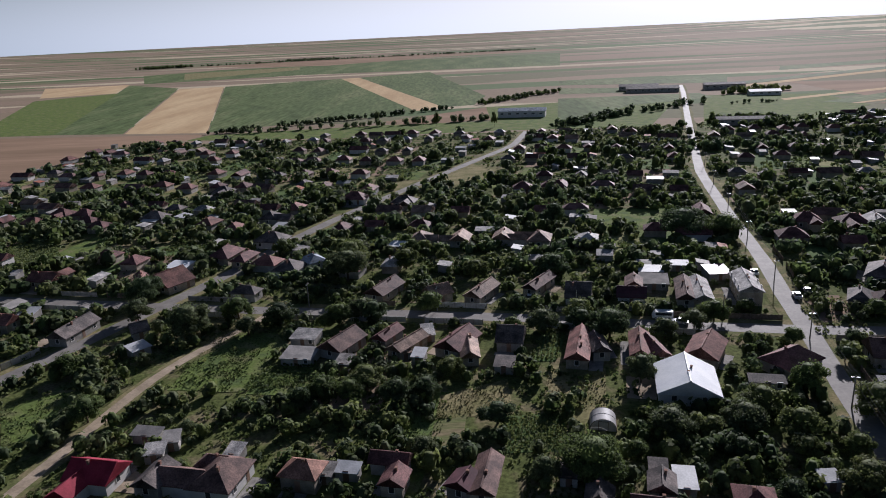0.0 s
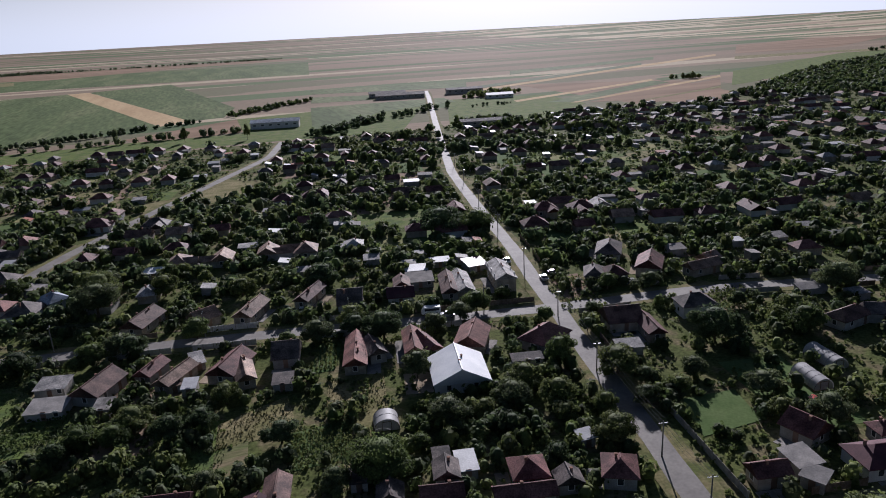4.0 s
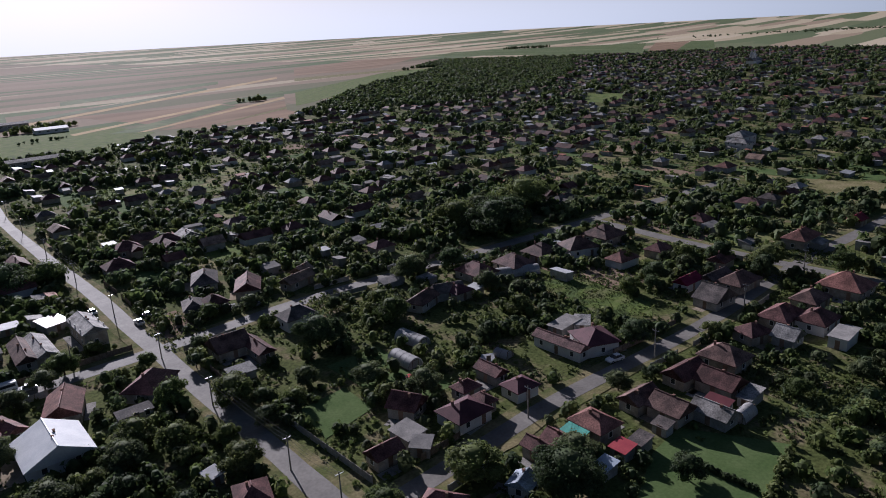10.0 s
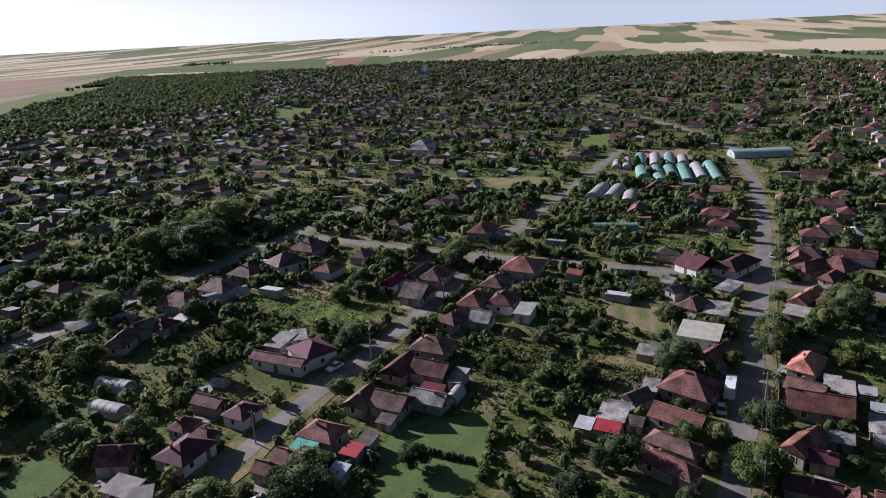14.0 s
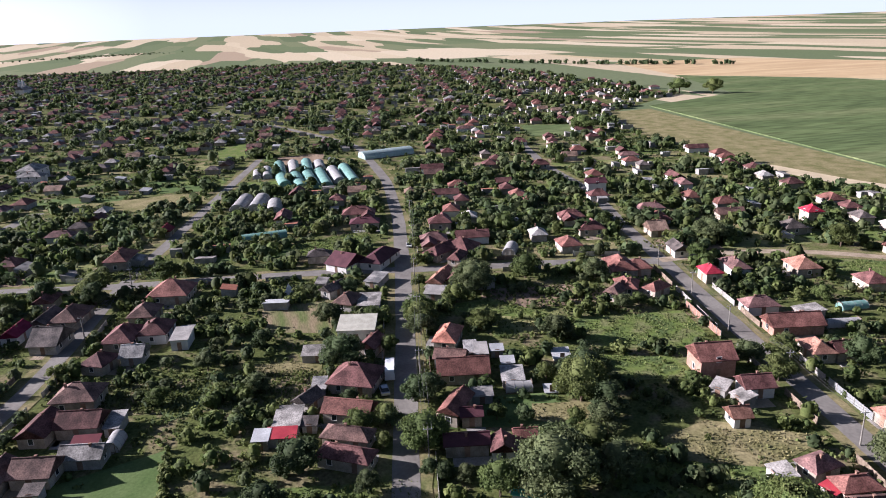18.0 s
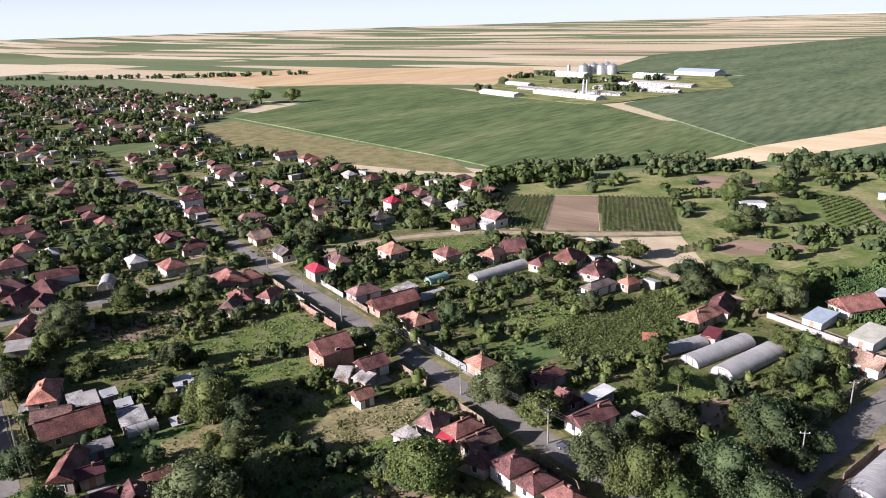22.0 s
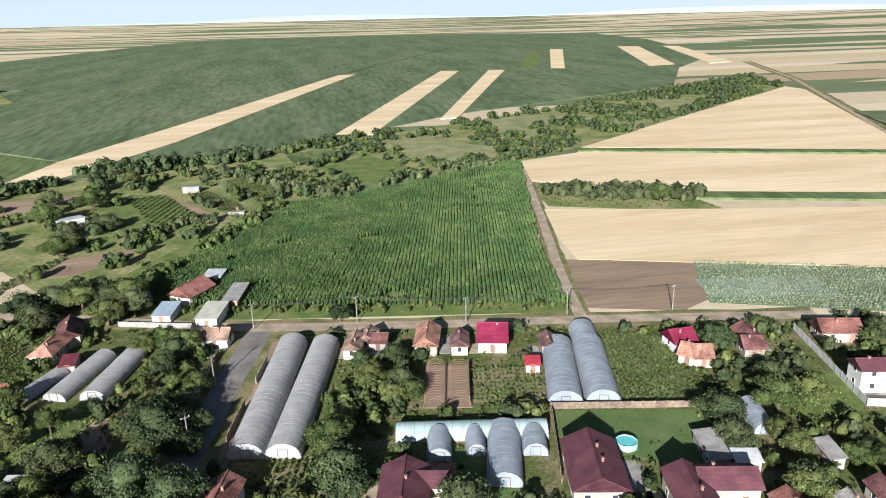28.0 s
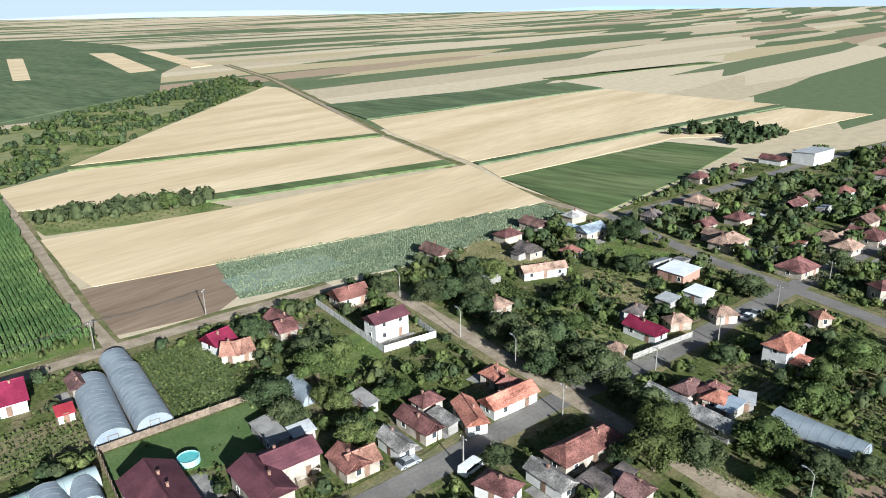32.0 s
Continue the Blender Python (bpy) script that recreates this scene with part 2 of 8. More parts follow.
CROP = {
    "wheat": surface("ripe_wheat", (0.53, 0.41, 0.25), (0.66, 0.53, 0.345), 22, 0.95, 0.08, 0.05, stretch=(0.15, 1, 1)),
    "stubble": surface("stubble", (0.42, 0.30, 0.17), (0.52, 0.39, 0.23), 26, 0.95, 0.08, 0.04, stretch=(1, 0.15, 1)),
    "till": surface("tilled_soil", (0.200, 0.146, 0.103), (0.285, 0.212, 0.150), 12, 0.95, 0.15, 0.06, stretch=(0.12, 1, 1)),
    "brownfield": surface("dry_brown_field", (0.21, 0.145, 0.095), (0.29, 0.20, 0.135), 40, 0.95, 0.1, 0.06, stretch=(0.12, 1, 1)),
    "green": surface("green_crop", (0.086, 0.116, 0.050), (0.140, 0.164, 0.076), 34, 0.9, 0.34, 0.2, stretch=(1, 0.16, 1), c=(0.104, 0.138, 0.058)),
    "darkgreen": surface("dark_green_crop", (0.086, 0.116, 0.062), (0.128, 0.156, 0.084), 40, 0.9, 0.30, 0.2, stretch=(1, 0.16, 1)),
    "lush": surface("lush_grass", (0.090, 0.124, 0.046), (0.157, 0.166, 0.074), 6, 0.95, 0.25, 0.05, c=(0.12, 0.16, 0.044)),
    "lawn": surface("mown_lawn", (0.081, 0.124, 0.043), (0.111, 0.153, 0.059), 5, 0.95, 0.14, 0.03),
    "dry": surface("dry_grass", (0.15, 0.145, 0.062), (0.25, 0.215, 0.115), 7, 0.95, 0.28, 0.06),
    "cabbage": surface("cabbage_leaves", (0.137, 0.172, 0.106), (0.196, 0.224, 0.136), 6, 0.8, 0.3, 0.12, stretch=(0.2, 1, 1)),
    "cabbage_pale": surface("pale_cabbage", (0.196, 0.249, 0.202), (0.255, 0.301, 0.246), 6, 0.8, 0.25, 0.1, stretch=(0.2, 1, 1)),
    "pale": surface("pale_grass", (0.165, 0.180, 0.082), (0.255, 0.250, 0.130), 12, 0.95, 0.2, 0.05),
    "scrub": surface("scrub_floor", (0.11, 0.145, 0.045), (0.25, 0.235, 0.11), 14, 0.95, 0.25, 0.1),
    "veg": surface("vegetable_bed", (0.11, 0.135, 0.050), (0.22, 0.175, 0.11), 5, 0.95, 0.25, 0.05, stretch=(0.3, 1.6, 1)),
}
TUFT = {"lush": surface("grass_tufts", (0.086, 0.116, 0.040), (0.150, 0.160, 0.062), 5, 0.95, 0.2, island=0.3), "dry": surface("dry_tufts", (0.125, 0.128, 0.052), (0.215, 0.190, 0.095), 4, 0.95, 0.2, island=0.3)}
CORN = surface("corn_leaves", (0.055, 0.094, 0.034), (0.102, 0.146, 0.052), 12, 0.9, 0.25, island=0.28, translucent=0.25)

# ---- mesh helpers ----
def mesh(name, verts, faces, material):
    d = bpy.data.meshes.new(name)
    d.from_pydata([tuple(v) for v in verts], [], faces)
    d.materials.append(material)
    return d


def bulk(name, verts, quads, material):
    """A large mesh of quads from arrays."""
    d = bpy.data.meshes.new(name)
    n, q = len(verts), len(quads)
    d.vertices.add(n), d.loops.add(4 * q), d.polygons.add(q)
    d.vertices.foreach_set("co", np.ascontiguousarray(verts, dtype=np.float32).ravel())
    d.loops.foreach_set("vertex_index", np.ascontiguousarray(quads, dtype=np.int32).ravel())
    d.polygons.foreach_set("loop_start", np.arange(0, 4 * q, 4, dtype=np.int32))
    d.update(calc_edges=True)
    d.materials.append(material)
    return d


def part(name, data, parent, label="", m=None):
    ob = new(name, data)
    ob.parent = parent
    if m is not None:
        ob.matrix_basis = m
    return tagged(ob, label) if label else ob


BOXF = [(0, 3, 2, 1), (4, 5, 6, 7), (0, 1, 5, 4), (1, 2, 6, 5), (2, 3, 7, 6), (3, 0, 4, 7)]


def boxes(name, specs, material):
    """Boxes (x0, y0, z0, x1, y1, z1) in one mesh."""
    v, f = [], []
    for x0, y0, z0, x1, y1, z1 in specs:
        k = len(v)
        v += [(x0, y0, z0), (x1, y0, z0), (x1, y1, z0), (x0, y1, z0), (x0, y0, z1), (x1, y0, z1), (x1, y1, z1), (x0, y1, z1)]
        f += [tuple(i + k for i in q) for q in BOXF]
    return mesh(name, v, f, material)


def tube(points, radius, sides=6):
    """Vertices and faces of a tube along points; radius a number or one for each point."""
    v, f = [], []
    for i, p in enumerate(points):
        a, b = Vector(points[max(i - 1, 0)]), Vector(points[min(i + 1, len(points) - 1)])
        q = (b - a).to_track_quat("Z", "Y")
        r = radius[i] if isinstance(radius, (list, tuple)) else radius
        v += [Vector(p) + q @ Vector((r * math.cos(6.2832 * k / sides), r * math.sin(6.2832 * k / sides), 0)) for k in range(sides)]
    for i in range(len(points) - 1):
        for k in range(sides):
            j = (k + 1) % sides
            f.append((i * sides + k, i * sides + j, (i + 1) * sides + j, (i + 1) * sides + k))
    f.append(tuple(range(sides - 1, -1, -1))), f.append(tuple(range(len(v) - sides, len(v))))
    return v, f


GRID = -12.5
ca, sa = math.cos(radians(GRID)), math.sin(radians(GRID))


def to_grid(x, y):
    return x * ca + y * sa, -x * sa + y * ca


def from_grid(u, v):
    return u * ca - v * sa, u * sa + v * ca


def inside(px, py, ring):
    """Which of the points lie in the ring."""
    hit = np.zeros(len(px), bool)
    for (x0, y0), (x1, y1) in zip(ring, ring[1:] + ring[:1]):
        if y0 != y1:
            hit ^= ((y0 > py) != (y1 > py)) & (px < (x1 - x0) * (py - y0) / (y1 - y0) + x0)
    return hit


def off_line(px, py, line):
    """The distance of the points from a broken line."""
    best = np.full(len(px), 1e9)
    for (x0, y0), (x1, y1) in zip(line, line[1:]):
        dx, dy = x1 - x0, y1 - y0
        t = np.clip(((px - x0) * dx + (py - y0) * dy) / (dx * dx + dy * dy), 0, 1)
        best = np.minimum(best, np.hypot(px - x0 - t * dx, py - y0 - t * dy))
    return best


# ---- ground: one sheet to the horizon, rising a little at its rim ----
def rim(r):
    return 46 * max(0.0, (r - 2400) / 2550) ** 2


rings = [0, 60, 120, 240, 480, 800, 1200, 1700, 2300, 2700, 3100, 3500, 3900, 4300, 4700, 4960]
gv, gf = [(0, 0, 0)], []
for i, r in enumerate(rings[1:]):
    gv += [(r * math.cos(k * math.pi / 48), r * math.sin(k * math.pi / 48), rim(r)) for k in range(96)]
for k in range(96):
    gf.append((0, 1 + k, 1 + (k + 1) % 96))
for i in range(len(rings) - 2):
    for k in range(96):
        a, b = 1 + i * 96, 1 + (i + 1) * 96
        gf.append((a + k, b + k, b + (k + 1) % 96, a + (k + 1) % 96))


def plain_material():
    """Open farmland: long strips of ripe wheat, green crops and tilled soil, with verges between them."""
    m = surface("farmland", (0.3, 0.24, 0.13), (0.4, 0.32, 0.18), 60, 0.95, 0.1, 0.1)
    n, l = m.node_tree.nodes, m.node_tree.links
    geo, mp = n.new("ShaderNodeNewGeometry"), n.new("ShaderNodeMapping")
    mp.inputs["Rotation"].default_value = (0, 0, radians(18))
    mp.inputs["Scale"].default_value = (1 / 620, 1 / 64, 1)
    l.new(geo.outputs["Position"], mp.inputs["Vector"])
    vor = n.new("ShaderNodeTexVoronoi")
    vor.voronoi_dimensions, vor.distance = "2D", "CHEBYCHEV"
    vor.inputs["Scale"].default_value, vor.inputs["Randomness"].default_value = 1.0, 0.75
    l.new(mp.outputs[0], vor.inputs["Vector"])
    sep = n.new("ShaderNodeSeparateColor")
    l.new(vor.outputs["Color"], sep.inputs[0])
    ramp = n.new("ShaderNodeValToRGB")
    ramp.color_ramp.interpolation = "CONSTANT"
    e = ramp.color_ramp.elements
    e[0].position, e[0].color = 0.0, (0.47, 0.39, 0.265, 1)
    e[1].position, e[1].color = 0.22, (0.125, 0.155, 0.080, 1)
    for pos, col in ((0.47, (0.46, 0.38, 0.26, 1)), (0.56, (0.34, 0.26, 0.175, 1)), (0.62, (0.53, 0.445, 0.31, 1)), (0.76, (0.14, 0.165, 0.09, 1)), (0.90, (0.44, 0.36, 0.22, 1))):
        e.new(pos).color = col
    l.new(sep.outputs[0], ramp.inputs[0])
    north = n.new("ShaderNodeValToRGB")
    north.color_ramp.interpolation = "CONSTANT"
    e = north.color_ramp.elements
    e[0].position, e[0].color = 0.0, (0.235, 0.185, 0.130, 1)
    e[1].position, e[1].color = 0.22, (0.105, 0.145, 0.068, 1)
    for pos, col in ((0.32, (0.170, 0.155, 0.098, 1)), (0.44, (0.270, 0.210, 0.150, 1)), (0.56, (0.44, 0.37, 0.26, 1)), (0.66, (0.120, 0.160, 0.078, 1)), (0.75, (0.250, 0.190, 0.138, 1)), (0.90, (0.165, 0.160, 0.096, 1))):
        e.new(pos).color = col
    mp2, vor2, sep2 = n.new("ShaderNodeMapping"), n.new("ShaderNodeTexVoronoi"), n.new("ShaderNodeSeparateColor")
    mp2.inputs["Rotation"].default_value, mp2.inputs["Scale"].default_value = (0, 0, radians(-25)), (1 / 640, 1 / 62, 1)
    vor2.voronoi_dimensions, vor2.distance = "2D", "CHEBYCHEV"
    vor2.inputs["Scale"].default_value, vor2.inputs["Randomness"].default_value = 1.0, 0.8
    l.new(geo.outputs["Position"], mp2.inputs["Vector"]), l.new(mp2.outputs[0], vor2.inputs["Vector"]), l.new(vor2.outputs["Color"], sep2.inputs[0])
    l.new(sep2.outputs[1], north.inputs[0])
    east = n.new("ShaderNodeValToRGB")
    east.color_ramp.interpolation = "CONSTANT"
    e = east.color_ramp.elements
    e[0].position, e[0].color = 0.0, (0.46, 0.38, 0.26, 1)
    e[1].position, e[1].color = 0.2, (0.135, 0.165, 0.085, 1)
    for pos, col in ((0.42, (0.50, 0.42, 0.29, 1)), (0.52, (0.165, 0.185, 0.10, 1)), (0.68, (0.34, 0.265, 0.185, 1)), (0.76, (0.53, 0.45, 0.32, 1)), (0.88, (0.12, 0.15, 0.078, 1))):
        e.new(pos).color = col
    mp3, vor3, sep3 = n.new("ShaderNodeMapping"), n.new("ShaderNodeTexVoronoi"), n.new("ShaderNodeSeparateColor")
    mp3.inputs["Rotation"].default_value, mp3.inputs["Scale"].default_value = (0, 0, radians(98)), (1 / 700, 1 / 90, 1)
    vor3.voronoi_dimensions, vor3.distance = "2D", "CHEBYCHEV"
    vor3.inputs["Scale"].default_value, vor3.inputs["Randomness"].default_value = 1.0, 0.75
    l.new(geo.outputs["Position"], mp3.inputs["Vector"]), l.new(mp3.outputs[0], vor3.inputs["Vector"]), l.new(vor3.outputs["Color"], sep3.inputs[0])
    l.new(sep3.outputs[0], east.inputs[0])
    lat, part_y, both = n.new("ShaderNodeSeparateXYZ"), n.new("ShaderNodeMapRange"), n.new("ShaderNodeMix")
    both.data_type = "RGBA"
    l.new(geo.outputs["Position"], lat.inputs[0]), l.new(lat.outputs["Y"], part_y.inputs["Value"])
    part_y.inputs["From Min"].default_value, part_y.inputs["From Max"].default_value = -60, 520
    l.new(part_y.outputs[0], both.inputs[0]), l.new(ramp.outputs[0], both.inputs[6]), l.new(north.outputs[0], both.inputs[7])
    part_x, whole = n.new("ShaderNodeMapRange"), n.new("ShaderNodeMix")
    whole.data_type = "RGBA"
    l.new(lat.outputs["X"], part_x.inputs["Value"])
    part_x.inputs["From Min"].default_value, part_x.inputs["From Max"].default_value = 1480, 1500
    l.new(part_x.outputs[0], whole.inputs[0]), l.new(both.outputs[2], whole.inputs[6]), l.new(east.outputs[0], whole.inputs[7])
    l.new(whole.outputs[2], [x for x in n if x.bl_idname == "ShaderNodeHueSaturation"][0].inputs["Color"])
    return m


ground = tagged(new("ground", mesh("ground", gv, gf, plain_material())), "flat farmland plain reaching the horizon", "ground", kind="structure")


# low hills far off; the haze of distance is painted into their pale blue
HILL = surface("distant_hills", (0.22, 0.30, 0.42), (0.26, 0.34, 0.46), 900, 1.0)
hv, hf = [], []
for k in range(121):
    a = radians(195 + k * 0.75)
    h = 50 + 58 * max(0, noise.noise(Vector((k * 0.055, 3.7, 0))) + 0.25) * math.sin(math.pi * k / 120) ** 0.5
    hv += [(4965 * math.cos(a), 4965 * math.sin(a), 20), (4975 * math.cos(a), 4975 * math.sin(a), h)]
    if k:
        hf.append((2 * k - 2, 2 * k, 2 * k + 1, 2 * k - 1))
tagged(new("backdrop", mesh("backdrop", hv, hf, HILL)), "hills far beyond the plain, distance haze painted on in pale blue", "hills", kind="structure")

# ---- fields and plots: thin sheets over the ground, and crops that stand on them ----
OPEN = []
level = [0.03]


GRASS = []


def field(kind, *ring, name="field", z=None, label="", blocks=True, h=0.0):
    """A plot; h: how high its crop stands over the ground."""
    ring = [tuple(p) for p in ring]
    if blocks:
        OPEN.append(ring)
    if kind in ("lush", "dry", "scrub"):
        GRASS.append((kind, ring))
    level[0] += 0.0006
    top = (z if z is not None else level[0]) + h
    n = len(ring)
    v = [(x, y, top) for x, y in ring] + [(x, y, -0.05) for x, y in ring]
    f = [tuple(range(n))] + [(i, i + n, (i + 1) % n + n, (i + 1) % n) for i in range(n)]
    area = sum(a[0] * b[1] - b[0] * a[1] for a, b in zip(ring, ring[1:] + ring[:1]))
    if area < 0:
        f = [tuple(reversed(q)) for q in f]
    return tagged(new(name, mesh(name, v, f, CROP[kind] if isinstance(kind, str) else kind)), label, "field", kind="structure")

PLANTS = {"greens": [], "cabbage": [], "vines": []}


def plant(kind, du, dv, turn, *ring):
    """Marks rows of plants inside a plot: du apart across the rows, dv along them."""
    ring = [tuple(p) for p in ring]
    c, s = math.cos(radians(turn)), math.sin(radians(turn))
    P = np.array(ring)
    m = P.mean(0)
    R = np.hypot(*(P - m).T).max()
    a, b = np.meshgrid(np.arange(-R, R, du), np.arange(-R, R, dv))
    a, b = a.ravel(), b.ravel() + np.random.default_rng(len(ring)).uniform(-0.2, 0.2, a.size) * dv
    x, y = m[0] + a * c - b * s, m[1] + a * s + b * c
    k = inside(x, y, ring)
    PLANTS[kind].append(np.stack([x[k], y[k]], 1))


field("stubble", (-434, 1173), (-363, 1177), (-196, 574), (-271, 592), label="ripe tan strip between green fields")
field("green", (-360, 1176), (-180, 1243), (-30, 668), (-115, 622), (-196, 578), label="large green crop field with tractor lines")
field("green", (-149, 1252), (-30, 1327), (42, 792), (26, 700), (-4, 692), label="green crop field beyond the village")
field("green", (-591, 1347), (-442, 1190), (-273, 593), (-342, 609), label="green crop strip beyond the village")
field("lush", (-600, 1042), (-516, 1131), (-339, 608), (-390, 614), (-479, 760), label="bright green crop strip")
field("stubble", (-762, 1369), (-599, 1367), (-522, 1134), (-623, 1099), label="tan harvested strip")
field("brownfield", (-382, 601), (-193, 563), (-198, 532), (-245, 513), (-254, 426), (-244, 375), (-420, 430), label="dry brown field at the village edge")
field("stubble", (-180, 1243), (-151, 1253), (-4, 692), (-30, 668), label="narrow tan strip of stubble")
field("brownfield", (-54, 595), (36, 674), (35, 577), (-42, 562), label="small tilled brown field")
field("lush", (-189, 559), (-52, 572), (34, 566), (31, 510), (-79, 509), (-198, 532), label="meadow behind the last gardens")
field("lush", (34, 566), (36, 674), (190, 700), (205, 650), (140, 494), (31, 510), label="meadow beside the country road")
field("lush", (172, 480), (245, 690), (340, 660), (330, 560), (260, 500), label="meadow east of the country road")
field("brownfield", (372, 796), (526, 702), (477, 539), (359, 523), (364, 649), label="dry brown field beside the wood")
field("lush", (687, 333), (694, 296), (613, 263), (616, 308), label="pale playing field among trees")
field("dry", (507, -284), (510, -321), (247, -288), (215, -268), (240, -258), (316, -244), (391, -243), label="dry grass strip along the village edge")
field("green", (524, -330), (569, -447), (466, -585), (308, -551), (129, -411), (141, -336), (199, -280), (247, -290), label="wide green crop field", h=0.6)
field("stubble", (1070, -601), (1025, -810), (644, -937), (499, -730), (791, -529), label="ripe wheat field beyond the village")
field("green", (569, -447), (791, -529), (600, -640), (470, -590), label="green field with pale strips")
field("darkgreen", (128, -411), (86, -515), (-50, -929), (-740, -2516), (300, -2900), (620, -1300), (500, -880), (300, -880), (290, -560), label="vast dark green field", h=0.6)
field("wheat", (142, -332), (120, -347), (75, -455), (-72, -929), (-52, -931), (90, -515), (128, -409), label="narrow strip of ripe wheat", z=0.75)
field("darkgreen", (118, -350), (74, -457), (-54, -932), (-742, -2514), (-960, -2300), (-860, -1700), (-640, -1050), (-480, -856), (-360, -650), (-110, -520), (-20, -440), (60, -395), label="dark green crop field with wheat strips", h=0.6)
field("wheat", (-22, -454), (-184, -935), (-206, -924), (-45, -447), label="strip of ripe wheat", z=0.78)
field("wheat", (-99, -501), (-246, -924), (-265, -914), (-112, -502), label="strip of ripe wheat", z=0.78)
field("wheat", (-493, -1386), (-514, -1371), (-344, -905), (-328, -914), label="short strip of ripe wheat", z=0.78)
field("lush", (-413, -1276), (-433, -1262), (-311, -922), (-291, -933), label="short bright green strip", z=0.78)
field("wheat", (-647, -1411), (-681, -1384), (-499, -902), (-456, -890), label="strip of ripe wheat", z=0.80)
field("wheat", (-729, -1376), (-753, -1357), (-590, -914), (-548, -899), label="strip of ripe wheat", z=0.80)
field("scrub", (40, -187), (43, -198), (27, -252), (6, -283), (-24, -293), (-102, -340), (-107, -335), (-72, -200), (-66, -160), (16, -180), label="soil of the maize field")
field("wheat", (-90, -250), (-150, -234), (-270, -207), (-233, -140), (-120, -179), (-81, -193), (-83, -217), label="broad field of ripe wheat", h=0.1)
field("till", (-77, -194), (-113, -183), (-102, -155), (-92, -150), (-67, -158), (-73, -174), label="bare tilled field")
field("cabbage", (-113, -183), (-231, -140), (-224, -126), (-203, -128), (-148, -134), (-101, -153), label="field of cabbages in rows")
field("cabbage_pale", (-106, -169), (-138, -164), (-137, -149), (-103, -156), label="bluish-green cabbages in rows")
field("scrub", (-98, -295), (-151, -278), (-152, -258), (-155, -233), (-126, -240), (-93, -254), label="young orchard between wheat fields")
field("green", (-154, -258), (-269, -222), (-265, -211), (-152, -248), label="green hedge strip between wheat fields", h=0.9)
field("wheat", (-109, -341), (-147, -355), (-303, -297), (-291, -268), (-270, -222), (-156, -260), (-100, -296), label="field of ripe wheat", h=0.1)
field("green", (-147, -364), (-307, -306), (-304, -298), (-145, -355), label="narrow green strip in the wheat", h=0.9)
field("wheat", (-152, -368), (-450, -605), (-449, -576), (-310, -308), label="pointed field of ripe wheat", h=0.1)
field("scrub", (12, -320), (1, -298), (-16, -305), (-48, -317), (-109, -342), (-151, -369), (-453, -610), (-484, -720), (-242, -564), (-96, -473), (-13, -431), (40, -400), (70, -380), label="scrubby belt with clearings")
field("wheat", (-346, -351), (-604, -305), (-575, -148), (-276, -210), (-314, -298), label="broad field of ripe wheat", h=0.1)
field("darkgreen", (-383, -438), (-634, -366), (-604, -308), (-346, -354), label="dark green strip among wheat", h=0.8)
field("green", (-654, -378), (-964, -346), (-955, -321), (-658, -407), label="green strip among wheat", h=0.6)
field("darkgreen", (-274, -207), (-569, -149), (-563, -141), (-272, -202), label="narrow green strip among wheat", h=0.8)
field("wheat", (-271, -200), (-560, -139), (-557, -84), (-440, -112), (-395, -156), (-299, -171), (-257, -179), label="field of ripe wheat", h=0.1)
field("green", (-256, -178), (-381, -154), (-383, -116), (-297, -113), (-228, -116), label="field of green vegetables", h=0.3)
field("veg", (179, -236), (158, -251), (133, -205), (144, -200), label="vine rows on brown soil")
field("till", (158, -251), (143, -261), (116, -215), (132, -206), label="bare reddish soil plot")
field("veg", (143, -261), (118, -274), (94, -231), (116, -216), label="vine rows on brown soil")
field("lawn", (114, 35), (119, 17), (98, 17), (93, 19), (89, 33), (104, 36), label="mown green lawn")
field("lush", (165, 98), (178, 87), (169, 62), (160, 58), (156, 71), label="grassy meadow among gardens")
field("dry", (93, -67), (96, -79), (84, -96), (80, -80), (86, -68), label="wild dry grass plot")
field("lush", (147, -76), (142, -105), (128, -102), (123, -93), (131, -74), label="green meadow behind a brick wall")
field("lush", (162, -164), (148, -199), (137, -175), (143, -158), label="green meadow plot")
field("lush", (-60, 164), (-44, 162), (-49, 133), (-62, 134), label="sloping grass plot")
field("dry", (-4, 127), (10, 133), (10, 119), (-5, 118), label="dry grass plot")
field("veg", (181, -2), (183, -22), (160, -18), (166, -2), label="tilled garden plot")
field("lawn", (-45, -113), (-72, -107), (-66, -92), (-56, -94), (-42, -105), label="mown lawn behind a maroon house")
field("veg", (-34, -133), (-49, -130), (-44, -116), (-30, -120), label="vegetable beds on brown soil")
field("green", (-67, -143), (-82, -137), (-73, -111), (-59, -113), label="plot of low green crops")
field("green", (86, -132), (74, -178), (60, -158), (62, -132), (74, -126), label="overgrown green garden")
field("till", (15, -108), (3, -158), (12, -157), (19, -108), label="ploughed strip beside the greenhouses")
field("scrub", (192, -254), (160, -300), (143, -332), (120, -347), (70, -382), (40, -400), (12, -322), (-24, -295), (6, -284), (27, -253), (43, -199), (60, -186), (93, -229), (118, -275), (143, -262), (179, -237), label="rough green ground with hedges and plots", z=0.02, blocks=False)
field("till", (57, -315), (27, -266), (35, -263), (63, -310), label="brown ploughed strip among gardens")
field("dry", (-103, -102.5), (-114.5, -98), (-118, -106), (-106, -112), label="bare yard round a new white house")
field("lush", (-106, -114), (-103.5, -104), (-100, -99), (-88, -100), (-92, -112), label="rough garden beside a white fence")
field("lush", (-86, 115), (-95, 130), (-87, 134), (-78, 136), (-77, 116), label="rough meadow beside a lane")
